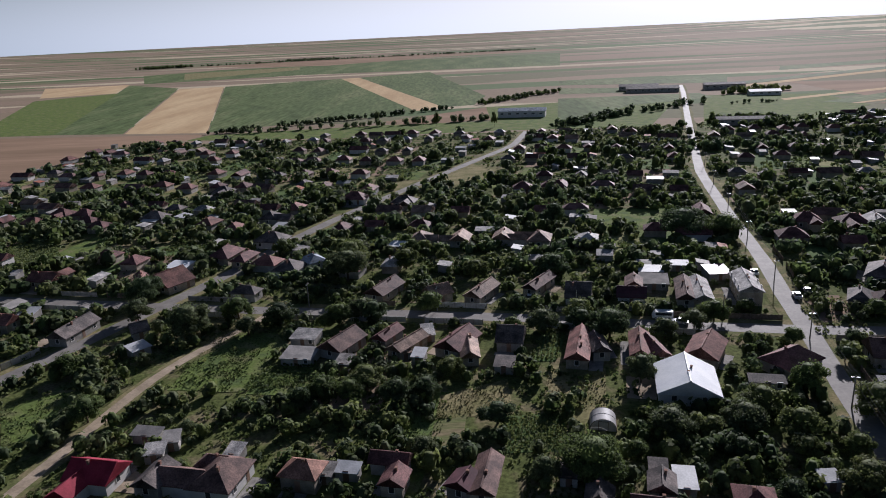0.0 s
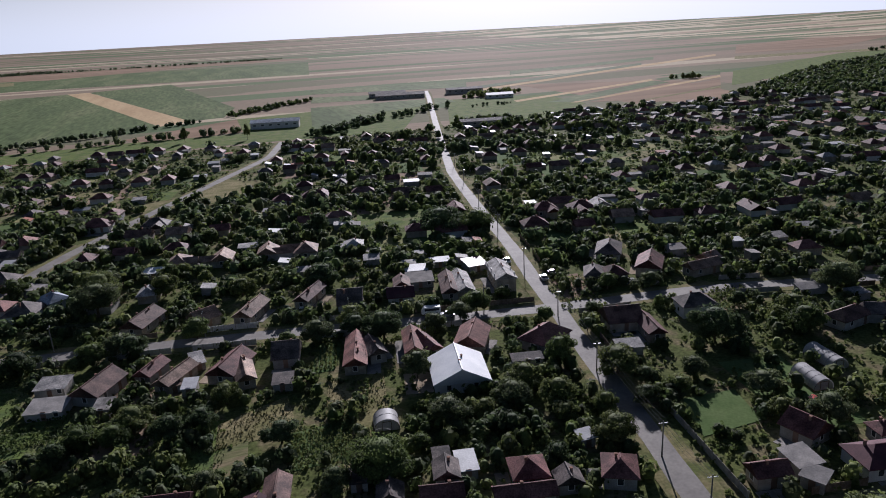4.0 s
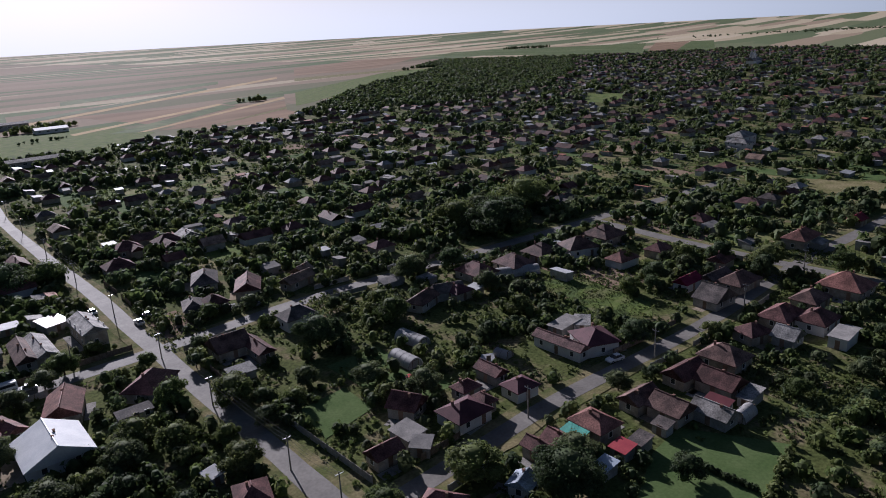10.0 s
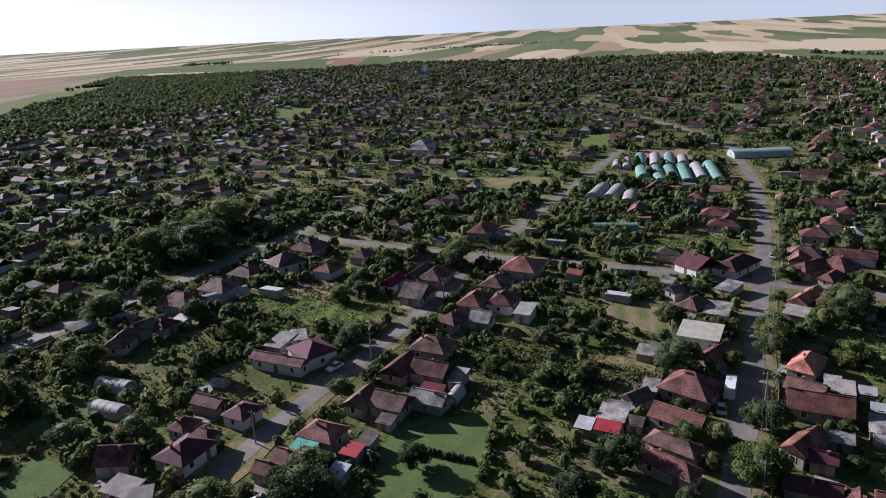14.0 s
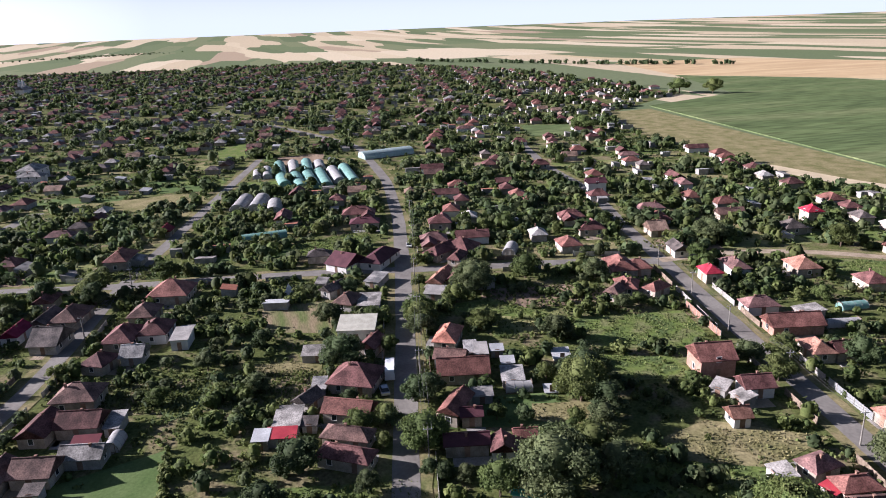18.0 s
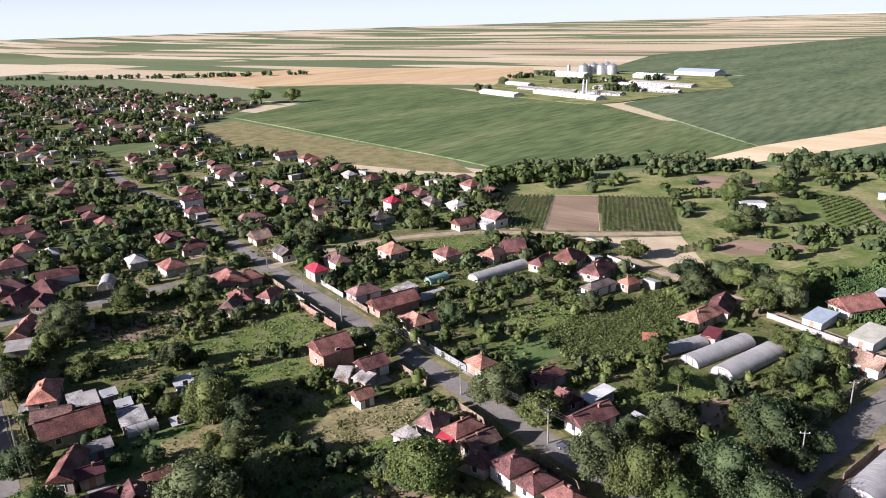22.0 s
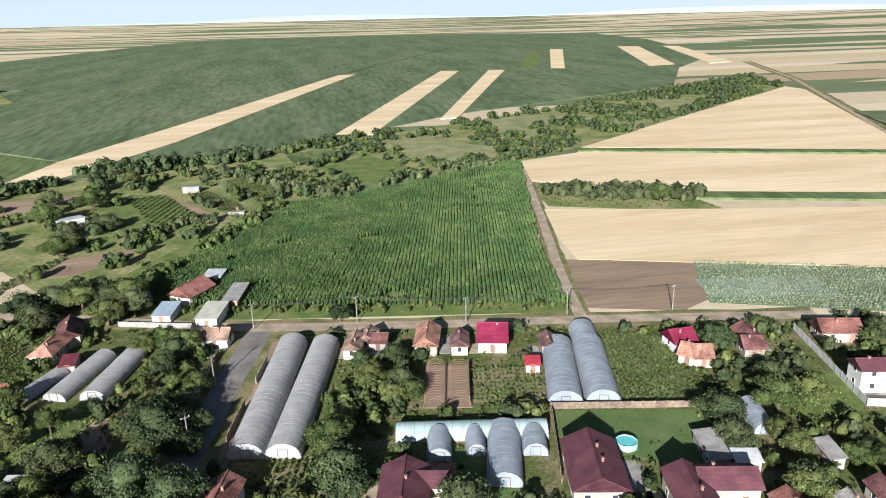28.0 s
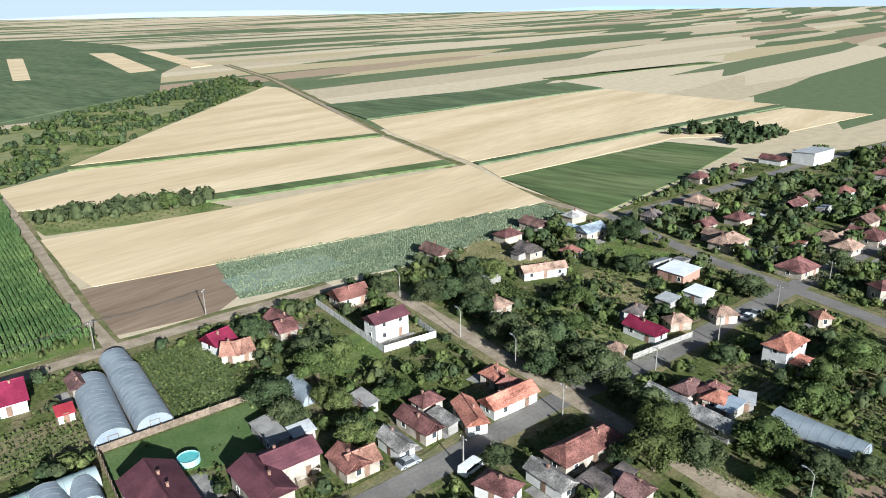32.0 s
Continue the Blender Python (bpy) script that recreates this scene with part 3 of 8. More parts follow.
field("lawn", (-109, 243), (-95, 248), (-92, 234), (-103, 233), label="bright green garden plot")
field("lush", (56, 273), (83, 266), (77, 242), (51, 246), label="bright green meadow among gardens")
field("dry", (-8, 339), (10, 384), (29, 363), (22, 335), (0, 327), label="dry open lot with a path")
field("green", (-170, 252), (-155, 261), (-139, 238), (-149, 218), label="green crop plot behind houses")
field("lush", (-143, 242), (-138, 263), (-126, 246), (-129, 227), label="green garden plot")
field("lush", (-46, 133), (-43, 143), (-32, 145), (-32, 132), label="light green vine garden")
field("lawn", (8, 118), (20, 119), (18, 106), (7, 106), label="dark green grass plot")
field("veg", (-5, 117), (1, 119), (0, 109), (-6, 109), label="vegetable beds in dark soil")
field("lawn", (20, 155), (26, 155), (21, 140), (16, 141), label="narrow green garden strip")
field("dry", (341, 59), (345, 20), (323, 16), (313, 52), label="reddish dry plot among gardens")
field("lush", (475, 14), (495, -5), (432, -4), (427, 13), label="light green meadow among gardens")
field("lush", (239, -16), (248, -42), (232, -42), (225, -17), label="grass plot behind maroon houses")
field("till", (423, -20), (424, -49), (390, -43), (388, -18), label="brown seedbeds beside the green tunnels")
field("green", (139, 21), (147, 11), (134, 8), (129, 18), label="bright vegetable plot")
field("dry", (150, 6), (145, -14), (139, -13), (141, 0), label="strip of dry stalks")
field("lush", (309, -98), (317, -128), (301, -122), (297, -97), label="grass plot among gardens")
field("green", (476, -195), (461, -228), (417, -209), (423, -181), label="green plot among gardens")
field("dry", (112, -51), (109, -63), (101, -60), (106, -49), label="dry grass plot behind sheds")
field("lush", (167, -52), (168, -62), (148, -75), (160, -50), label="long green grass plot")
field("lush", (127, -73), (119, -91), (111, -86), (115, -69), label="green grass plot beside trees")
field("lush", (55, -120), (50, -137), (39, -132), (48, -115), label="green garden below greenhouses")
field("dry", (-181, -135), (-176, -97), (-165, -96), (-155, -124), label="dry grass at the village edge")
field("lush", (-110, -32), (-110, -19), (-103, -21), (-102, -31), label="grass verge with a footpath")
field("veg", (-145, -39), (-140, -27), (-132, -28), (-137, -39), label="vegetable rows behind a red-roofed house")
field("lush", (-200, -100), (-205, -76), (-193, -75), (-184, -95), label="grass plot beside a street")
field("lush", (60, -185), (16, -171), (-64, -156), (-68, -164), (16, -183), (42, -190), label="weedy strip between the maize and the track", blocks=False)
field("green", (-574, 1372), (-290, 1434), (-54, 1402), (210, 1346), (301, 1924), (-50, 1978), (-380, 1896), (-586, 1894), (-725, 1741), label="long green crop field across the plain", z=0.0760)
field("brownfield", (-802, 2241), (-471, 1930), (-301, 1847), (-20, 2084), (346, 2207), (369, 2351), (-238, 2368), (-495, 2328), (-908, 2200), (-910, 2199), label="wide pinkish brown field on the plain", z=0.0770)
field("dry", (-529, 1462), (-337, 1677), (-369, 1840), (-632, 1755), label="pale dry strip across the plain", z=0.0780)
field("green", (84, 549), (113, 556), (159, 633), (246, 666), (249, 714), (111, 722), label="green crop field beside a hedge", z=0.0790)
field("green", (119, 770), (241, 741), (255, 785), (131, 844), label="thin green strip on the plain", z=0.0800)
field("lush", (222, 627), (284, 618), (245, 539), (205, 542), label="meadow behind long barns", z=0.0810)
field("green", (308, 594), (505, 710), (506, 679), (326, 576), label="green crop strip on the plain", z=0.0820)
field("stubble", (289, 617), (509, 712), (518, 731), (292, 631), label="pale strip of stubble", z=0.0830)
field("brownfield", (337, 567), (566, 669), (515, 607), (380, 547), label="brown tilled strip on the plain", z=0.0840)
field("stubble", (327, 572), (581, 686), (601, 711), (324, 577), label="pale strip of stubble", z=0.0850)
field("dry", (380, 544), (498, 586), (511, 602), (379, 548), label="pale dry strip on the plain", z=0.0860)
field("brownfield", (379, 542), (496, 584), (433, 508), (394, 505), label="brown and green tilled field", z=0.0870)
field("green", (137, 887), (317, 820), (350, 907), (149, 959), label="green strip on the plain", z=0.0880)
field("green", (443, 970), (763, 1073), (816, 1147), (476, 1041), label="thin green strip on the plain", z=0.0890)
field("stubble", (289, 747), (876, 1051), (917, 1101), (289, 765), label="pale strip of stubble", z=0.0900)
field("darkgreen", (328, 793), (665, 966), (698, 1013), (324, 818), label="thin dark green strip on the plain", z=0.0910)
field("green", (521, 728), (672, 796), (609, 720), (509, 696), label="green strip on the plain", z=0.0920)
field("lush", (559, 611), (807, 727), (1080, 837), (1148, 889), (1004, 904), (653, 749), (522, 599), label="grassy strip beside the wood", z=0.0930)
field("green", (1650, 1289), (1501, 612), (2211, 882), (2169, 981), (2082, 1153), (1919, 1408), label="broad green field beyond the wood", z=0.0940)
field("stubble", (2143, 1035), (2200, 908), (2207, 890), (2149, 1023), label="pale harvested field", z=0.0950)
field("brownfield", (1634, 649), (1581, 566), (2255, 761), (2221, 856), label="reddish brown tilled field", z=0.0960)
field("green", (1581, 566), (1568, 475), (2276, 697), (2256, 757), label="green field beyond the village", z=0.0970)
field("dry", (821, 941), (1019, 925), (1130, 868), (1165, 895), (1067, 969), (882, 1010), label="pale farm track across the plain", z=0.0980)
field("brownfield", (937, 1073), (1149, 1051), (1665, 1343), (1476, 1439), (1165, 1333), label="brown field beyond the wood", z=0.0990)
field("lush", (-7.2, -355), (-35.1, -381), (-55.6, -337), (-28.1, -308), label="grassy plot inside the scrub belt")
field("pale", (-38.5, -417), (-74.5, -430), (-109.2, -375), (-74.3, -345), (-61.6, -373), label="dry clearing inside the scrub belt")
field("pale", (-127.4, -482), (-158, -501), (-195, -497), (-179, -463), (-142, -449), (-148, -401), (-125.4, -419), label="pale grassy clearing inside the scrub belt")
field("pale", (-196, -487), (-216, -464), (-209, -439), (-189, -460), label="pale grassy clearing inside the scrub belt")
field("pale", (-260, -545), (-300, -555), (-320, -530), (-270, -500), label="pale grassy clearing inside the scrub belt")
field("green", (8.5, -395), (-8.6, -407), (-32.8, -391), (-7.5, -366), (3.9, -370), label="fenced green plot inside the scrub belt")
field("till", (125.3, -321), (106.1, -331), (95.8, -323), (98.6, -309), (116.4, -296), label="reddish ploughed plot among trees")
field("till", (78.9, -217), (74.4, -234), (53.4, -240), (57.6, -226), (69.6, -217), label="bare brown plot beside a vine fence")
field("lush", (53.7, -212), (28.1, -260), (24.7, -255), (40.5, -214), label="grassy strip along the maize")
field("lush", (73.8, -322), (55.8, -311), (34.6, -266), (58.5, -247), (73.2, -288), label="light green garden round a cottage")
field("veg", (49.3, -314), (41.5, -317), (23.9, -288), (24.7, -268), label="vine rows beside a ploughed strip")
field("green", (39.6, -334), (24.9, -342), (6.3, -313), (15.6, -302), (24.9, -302), label="bright green plot among hedges")
field("veg", (87.1, -214), (77, -237), (74.7, -235), (78.9, -217), (84.5, -207), label="row of trained vines")
plant("vines", 2.2, 1.0, -30, (49.3, -314), (41.5, -317), (23.9, -288), (24.7, -268))
plant("vines", 2.2, 1.0, 24, (87.1, -214), (77, -237), (74.7, -235), (78.9, -217), (84.5, -207))
field("lawn", (80.5, 99.5), (92, 98.3), (89, 87.4), (76, 87.2), label="mown lawn beside the main road")
field("lush", (-59.8, 135.5), (-53.2, 151.3), (-45.6, 161.2), (-41.1, 156.9), (-45.9, 132.1), (-52.4, 132.2), label="mown meadow sloping between hedges")
field("lush", (-44.5, 131), (-43.3, 143.4), (-35.4, 143.2), (-32.9, 137.4), (-34.4, 129.3), label="yellowish green garden meadow")
field("till", (-20.8, -119.5), (-30, -117.5), (-33.2, -134.2), (-24, -136), label="bare brown soil under rusty hoops")

plant("cabbage", 1.3, 0.9, 78, (-113, -183), (-231, -140), (-224, -126), (-203, -128), (-148, -134), (-101, -153))
plant("greens", 1.0, 0.7, -12, (-67, -143), (-82, -137), (-73, -111), (-59, -113))
plant("greens", 1.6, 0.9, 78, (-34, -133), (-49, -130), (-44, -116), (-30, -120))
plant("vines", 1.8, 0.8, 29, (179, -236), (158, -251), (133, -205), (144, -200))
plant("vines", 1.8, 0.8, 29, (143, -261), (118, -274), (94, -231), (116, -216))
plant("greens", 0.95, 0.7, -12, (86, -132), (74, -178), (60, -158), (62, -132), (74, -126))
plant("greens", 0.9, 0.7, 60, (35, -335), (22, -340), (7, -298), (16, -286))
plant("vines", 2.6, 1.0, -12, (74, -312), (58, -315), (34, -263), (56, -269))
plant("greens", 1.6, 1.2, 10, (239, -16), (248, -42), (232, -42), (225, -17))
plant("greens", 1.2, 0.8, 78, (139, 21), (147, 11), (134, 8), (129, 18))
plant("greens", 1.4, 0.8, 78, (-145, -39), (-140, -27), (-132, -28), (-137, -39))
plant("greens", 1.2, 0.8, -12, (-170, 252), (-155, 261), (-139, 238), (-149, 218))
plant("greens", 0.9, 0.7, 78, (8, 118), (20, 119), (18, 106), (7, 106))
plant("greens", 1.0, 0.7, -12, (20, 155), (26, 155), (21, 140), (16, 141))
plant("vines", 1.8, 0.8, 78, (-46, 133), (-43, 143), (-32, 145), (-32, 132))
plant("vines", 4.0, 3.0, 15, (-98, -292), (-151, -276), (-152, -258), (-155, -236), (-126, -242), (-93, -256))

# ---- roads ----
LINES = []


def road(width, *line, material=ASPHALT, name="road", verge=2.2, label="worn asphalt village street"):
    line = [Vector(p) for p in line]
    pts = []
    for i in range(len(line) - 1):
        a, b = line[i], line[i + 1]
        k = max(2, int((b - a).length / 6))
        pts += [a.lerp(b, j / k) for j in range(k)]
    pts.append(line[-1])
    for _ in range(4):
        pts = [pts[0]] + [(pts[i - 1] + pts[i] * 2 + pts[i + 1]) / 4 for i in range(1, len(pts) - 1)] + [pts[-1]]
    LINES.append(([tuple(p) for p in line], width / 2 + verge))
    for nm, w, z, mat_, lb in (("verge", width / 2 + verge, 0.10, VERGE, "dry grass verge beside the street"), (name, width / 2, 0.13, material, label)):
        if nm == "verge" and not verge:
            continue
        z += 0.0007 * len(LINES)
        v, f = [], []
        for i, p in enumerate(pts):
            d = (pts[min(i + 1, len(pts) - 1)] - pts[max(i - 1, 0)]).normalized()
            s = Vector((-d.y, d.x))
            e = w * (1 + (0.10 if nm == "road" else 0.25) * noise.noise(Vector((p.x * 0.11, p.y * 0.11, w))))
            g = w * (1 + (0.10 if nm == "road" else 0.25) * noise.noise(Vector((p.x * 0.11, p.y * 0.11, w + 9))))
            a, b = p + s * e, p - s * g
            v += [(a.x, a.y, z), (b.x, b.y, z)]
            if i:
                f.append((2 * i - 2, 2 * i - 1, 2 * i + 1, 2 * i))
        tagged(new(nm, mesh(nm, v, f, mat_)), lb, nm, kind="structure")


road(4.6, (262, 812), (240, 735), (160, 472), (119, 333), (103, 257), (98, 230), (92, 199), (84.4, 168), (81.9, 155), (78.4, 139), (74.3, 122), (71.6, 108), (69.2, 96), (66.3, 83.5), (64, 74), (59.5, 52), (52, 15), label="long straight main road out of the village")
road(5.2, (-260, 222), (-80, 183), (-47, 176.5), (-10, 170.3), (18.7, 164.5), (43, 158.5), (62, 154.8), (82, 150.4), (99, 148.3), (112, 146.8), (126, 144.5), (150, 137), (200, 122), (330, 86))
road(4.8, (-120, 105), (-112, 122), (-102, 142), (-91, 164), (-82, 186), (-73, 204), (-64, 231), (-52, 262), (-38, 291), (-20, 327), (12, 388), (40, 440), (55, 500))
road(4.2, (60, 66), (96, 60.5), (109, 59.2), (120.6, 56), (131, 53.3), (146, 49.3), (170, 44.2), (197, 40.5), (214, 38), (300, 18), (420, -10))
road(4.8, (70, -16), (100, -22.9), (114, -26), (127.5, -29.4), (148, -34), (173.5, -39.5), (203.5, -46), (256, -56.5), (330, -67), (437, -71), (476, -61), (560, -30), (700, 20))
road(5, (236, 110), (225, 75), (216, 38), (207, -18), (200, -42), (192, -71), (188, -94), (177, -121))
road(4.8, (15, -85), (41, -91.3), (63, -96.5), (84, -101), (125, -110), (176, -121.5), (219, -131), (268, -145), (330, -150), (420, -170))
road(4, (178, -121), (177, -150), (164, -175), (149, -191), (115, -211), (93, -230), material=DUST, label="dusty side track")
road(6, (27, -88), (21.5, -114), (17.5, -135), (12.7, -159), (11, -166), label="wide dusty asphalt street")
road(4.5, (100, -196), (78, -189), (48, -178), (14, -165), (-8, -161), (-34, -156), (-63, -151.5), (-86, -147), (-122, -140), material=DUST, label="dusty track along the field edge")
road(3, (-66, -153), (-71, -180), (-83, -230), (-105, -325), material=DUST, verge=1.5, label="narrow field track")
road(5.4, (15, -85), (-45, -72), (-72, -66), (-104, -62), (-119, -57.5), (-142, -51), (-169, -46.5), (-196, -41), (-229, -34), (-300, -18))
road(4.5, (-130, -128), (-128, -118), (-121.6, -97), (-115.8, -77), (-111, -58), (-104, -35), (-95, -5), material=DUST, label="unpaved lane with street lamps")
road(5, (-236, -125), (-229, -110), (-220, -94), (-205, -67), (-196, -41), (-185, -17), (-172, 20))
road(4, (-611, -910), (-506, -668), (-377, -429), (-306, -303), (-266, -214), (-236, -155), (-228, -112), material=DUST, verge=4, label="dirt track across the wheat")
road(2.6, (-76, 95), (-74.5, 102), (-72, 114), (-69, 133), (-66, 145), (-57, 161), (-50, 174), material=DUST, verge=1.2, label="grassy lane along a meadow")
road(5, (-232, -108), (-300, -92), (-380, -75), (-500, -40), label="worn village street")

# ---- houses ----
YARD = surface("yard_concrete", (0.20, 0.19, 0.175), (0.32, 0.30, 0.275), 2.5, 0.95, 0.2, 0.01)
HOMES = []


def roof_mesh(L, W, h0, rise, hip, over, material, thick=0.16):
    """A pitched roof slab over a plan L by W with eaves at h0; hip: how far the ridge ends stand back."""
    l, w = L / 2 + over, W / 2 + over
    slope = rise / (W / 2)
    e = h0 - over * slope
    r = max(0.05, l - hip)
    top = [(-l, -w, e), (l, -w, e), (l, w, e), (-l, w, e), (-r, 0, h0 + rise), (r, 0, h0 + rise)]
    v = [(x, y, z + thick) for x, y, z in top] + top
    f = [(0, 1, 5, 4), (2, 3, 4, 5), (1, 2, 5), (3, 0, 4), (6, 10, 11, 7), (8, 11, 10, 9), (7, 11, 8), (9, 10, 6), (0, 6, 7, 1), (1, 7, 8, 2), (2, 8, 9, 3), (3, 9, 6, 0)]
    return mesh("roof", v, f, material)


def ridge_mesh(L, hip, over, z, material):
    r = L / 2 + over - hip
    v, f = tube([(-r, 0, z), (r, 0, z)], 0.16, 6)
    return mesh("ridge_cap", v, f, material)


def wall_mesh(L, W, h, rise, gable, material):
    l, w = L / 2, W / 2
    v = [(-l, -w, 0), (l, -w, 0), (l, w, 0), (-l, w, 0), (-l, -w, h), (l, -w, h), (l, w, h), (-l, w, h)]
    f = [(0, 3, 2, 1), (0, 1, 5, 4), (2, 3, 7, 6)]
    if gable:
        v += [(-l, 0, h + rise), (l, 0, h + rise)]
        f += [(1, 2, 6, 9, 5), (3, 0, 4, 8, 7)]
    else:
        f += [(1, 2, 6, 5), (3, 0, 4, 7), (4, 5, 6, 7)]
    return mesh("wall", v, f, material)


def ring_mesh(name, w, h, bar, y0, y1, material, pane=None):
    """A rectangular frame in one piece, with a pane in it if one is given."""
    v, f = [], []
    for y in (y0, y1):
        for a, b in ((w, h), (w - bar, h - bar)):
            v += [(-a, y, -b), (a, y, -b), (a, y, b), (-a, y, b)]
    for i in range(4):
        k = (i + 1) % 4
        f += [(i, k, 4 + k, 4 + i), (8 + k, 8 + i, 12 + i, 12 + k), (i, 8 + i, 8 + k, k), (4 + k, 12 + k, 12 + i, 4 + i)]
    d = mesh(name, v, f, material)
    if pane:
        d = mesh(name, v + [(-w + bar, 0.01, -h + bar), (w - bar, 0.01, -h + bar), (w - bar, 0.01, h - bar), (-w + bar, 0.01, h - bar)], f + [(16, 17, 18, 19)], material)
        d.materials.append(pane)
        d.polygons[len(f)].material_index = 1
    return d


WINDOW = ring_mesh("window", 0.55, 0.65, 0.1, -0.03, 0.06, FRAME)
WINDOW_FAR = ring_mesh("window", 0.55, 0.65, 0.1, -0.03, 0.06, FRAME, GLASS)
PANE = boxes("pane", [(-0.45, -0.015, -0.55, 0.45, 0.02, 0.55)], GLASS)
DOORM = boxes("door", [(-0.5, -0.03, 0, 0.5, 0.05, 2.05)], DOOR)
def stack(name, levels, material):
    """A square shaft in one piece: half widths and heights."""
    v, f = [], []
    for a, z in levels:
        v += [(-a, -a, z), (a, -a, z), (a, a, z), (-a, a, z)]
    for i in range(len(levels) - 1):
        f += [(4 * i + k, 4 * i + (k + 1) % 4, 4 * i + 4 + (k + 1) % 4, 4 * i + 4 + k) for k in range(4)]
    n = len(v)
    return mesh(name, v, f + [(3, 2, 1, 0), (n - 4, n - 3, n - 2, n - 1)], material)


CHIMNEY = stack("chimney", [(0.19, -0.8), (0.19, 0.6), (0.25, 0.62), (0.25, 0.72), (0.14, 0.74)], BRICK)
rnd = random.Random(7)


def openings(ob, L, W, h, storeys, near=True):
    """Windows and a door set into the four walls."""
    for s in range(max(1, int(storeys + 0.4))):
        z = 1.5 + 2.75 * s
        for side in range(4):
            run, depth = (L, W) if side % 2 == 0 else (W, L)
            n = max(1, int(run / 4.0))
            for k in range(n):
                at = (k + 0.5) / n * run - run / 2
                m = pose(0, 0, 0, 0, 0, 90 * side) @ pose(at, -depth / 2 - 0.01, z, 0, 0, 180)
                if s == 0 and side == 0 and k == n // 2:
                    part("door", DOORM, ob, m=pose(at, -depth / 2 - 0.01, 0.1))
                    continue
                if near:
                    part("pane", PANE, part("window", WINDOW, ob, m=m))
                else:
                    part("window", WINDOW_FAR, ob, m=m)


def house(x, y, L, W, rot, kind, roof, wall, storeys=1.0, label="", extra=True):
    ob = new("house")
    ob.matrix_basis = pose(x, y, 0, 0, 0, GRID + rot)
    HOMES.append((x, y, max(L, W) / 2 + 1.0))
    h = 0.25 + 2.35 * storeys
    pitch = 0.62 if roof not in ("maroon", "grey", "white", "bluegrey") else 0.5
    rise = W / 2 * pitch
    gable = kind == "g"
    hip = 0.0 if gable else min(L / 2 + 0.3, W / 2 + 0.25)
    part("wall", wall_mesh(L, W, h, rise, gable, WALL[wall]), ob)
    part("roof", roof_mesh(L, W, h, rise, hip, 0.45, ROOF[roof]), ob)
    if L / 2 + 0.45 - hip > 0.5:
        part("ridge_cap", ridge_mesh(L, hip, 0.45, h + rise + 0.14, ROOF[roof]), ob)
    for _ in range(1 if L < 11 else 2):
        part("chimney", CHIMNEY, ob, m=pose(rnd.uniform(-L / 4, L / 4), rnd.uniform(-0.3, 0.3) * W / 2, h + rise * 0.85))
    side = rnd.choice((-1, 1))
    if extra and not label and storeys < 1.5 and L > 7.5 and rnd.random() < 0.45:
        # a lower gabled wing at a right angle
        ww, out = W * rnd.uniform(0.58, 0.76), rnd.uniform(3.0, 6.5)
        at, lw = rnd.choice((-1, 1)) * (L / 2 - ww / 2 - 0.35), W / 2 + out
        m = pose(at, side * lw / 2, 0, 0, 0, 90)
        part("wing_wall", wall_mesh(lw, ww, h - 0.2, ww / 2 * pitch, True, WALL[wall]), ob, m=m)
        part("wing_roof", roof_mesh(lw, ww, h - 0.2, ww / 2 * pitch, 0.0, 0.35, ROOF[roof]), ob, m=m)
        c = ob.matrix_basis @ Vector((at, side * (W / 2 + out / 2), 0))
        HOMES.append((c.x, c.y, out / 2 + 1.5))
    elif extra and not label and L > 6.5 and rnd.random() < 0.8:
        # a lean-to annex behind
        l, d, at = L * rnd.uniform(0.4, 0.7), rnd.uniform(2.2, 3.6), rnd.uniform(-0.15, 0.15) * L
        y0, y1 = side * W / 2, side * (W / 2 + d)
        z0, z1 = min(h - 0.25, 2.7), 2.0
        pts = [(at - l / 2, y0, 0), (at + l / 2, y0, 0), (at + l / 2, y1, 0), (at - l / 2, y1, 0), (at - l / 2, y0, z0), (at + l / 2, y0, z0), (at + l / 2, y1, z1), (at - l / 2, y1, z1)]
        faces = BOXF if side > 0 else [tuple(reversed(q)) for q in BOXF]
        part("annex", mesh("annex", pts, faces, WALL[rnd.choice((wall, "grey"))]), ob)
        cover = [(at - l / 2 - 0.2, y0, z0 + 0.02), (at + l / 2 + 0.2, y0, z0 + 0.02), (at + l / 2 + 0.2, y1 + side * 0.3, z1 - 0.06), (at - l / 2 - 0.2, y1 + side * 0.3, z1 - 0.06)]
        part("annex_roof", mesh("annex_roof", cover + [(px_, py_, pz_ + 0.1) for px_, py_, pz_ in cover], faces, ROOF[rnd.choice((roof, "sheet", "slats", "concrete", "whitemetal", roof))]), ob)
    # the paved yard beside it
    yl, yd = L * rnd.uniform(0.7, 1.1), rnd.uniform(3, 6) if extra else rnd.uniform(1.5, 3)
    yy = -side * (W / 2 + yd / 2 + 0.2)
    yard = new("yard", boxes("yard", [(-yl / 2, -yd / 2, -0.05, yl / 2, yd / 2, 0.085)], rnd.choice((YARD, YARD, DUST))))
    yard.matrix_basis = ob.matrix_basis @ pose(rnd.uniform(-1, 1), yy, 0)
    tagged(yard, "worn paved yard beside a house", "yard", kind="structure")
    openings(ob, L, W, h, storeys, math.hypot(x, y) < 135)
    floors = "two-storey" if storeys >= 1.5 else "single-storey"
    tagged(ob, label or f"{floors} {wall} house with a {WORDS[roof]} {'gable' if gable else 'hipped'} roof", "house", "village houses")
    return ob


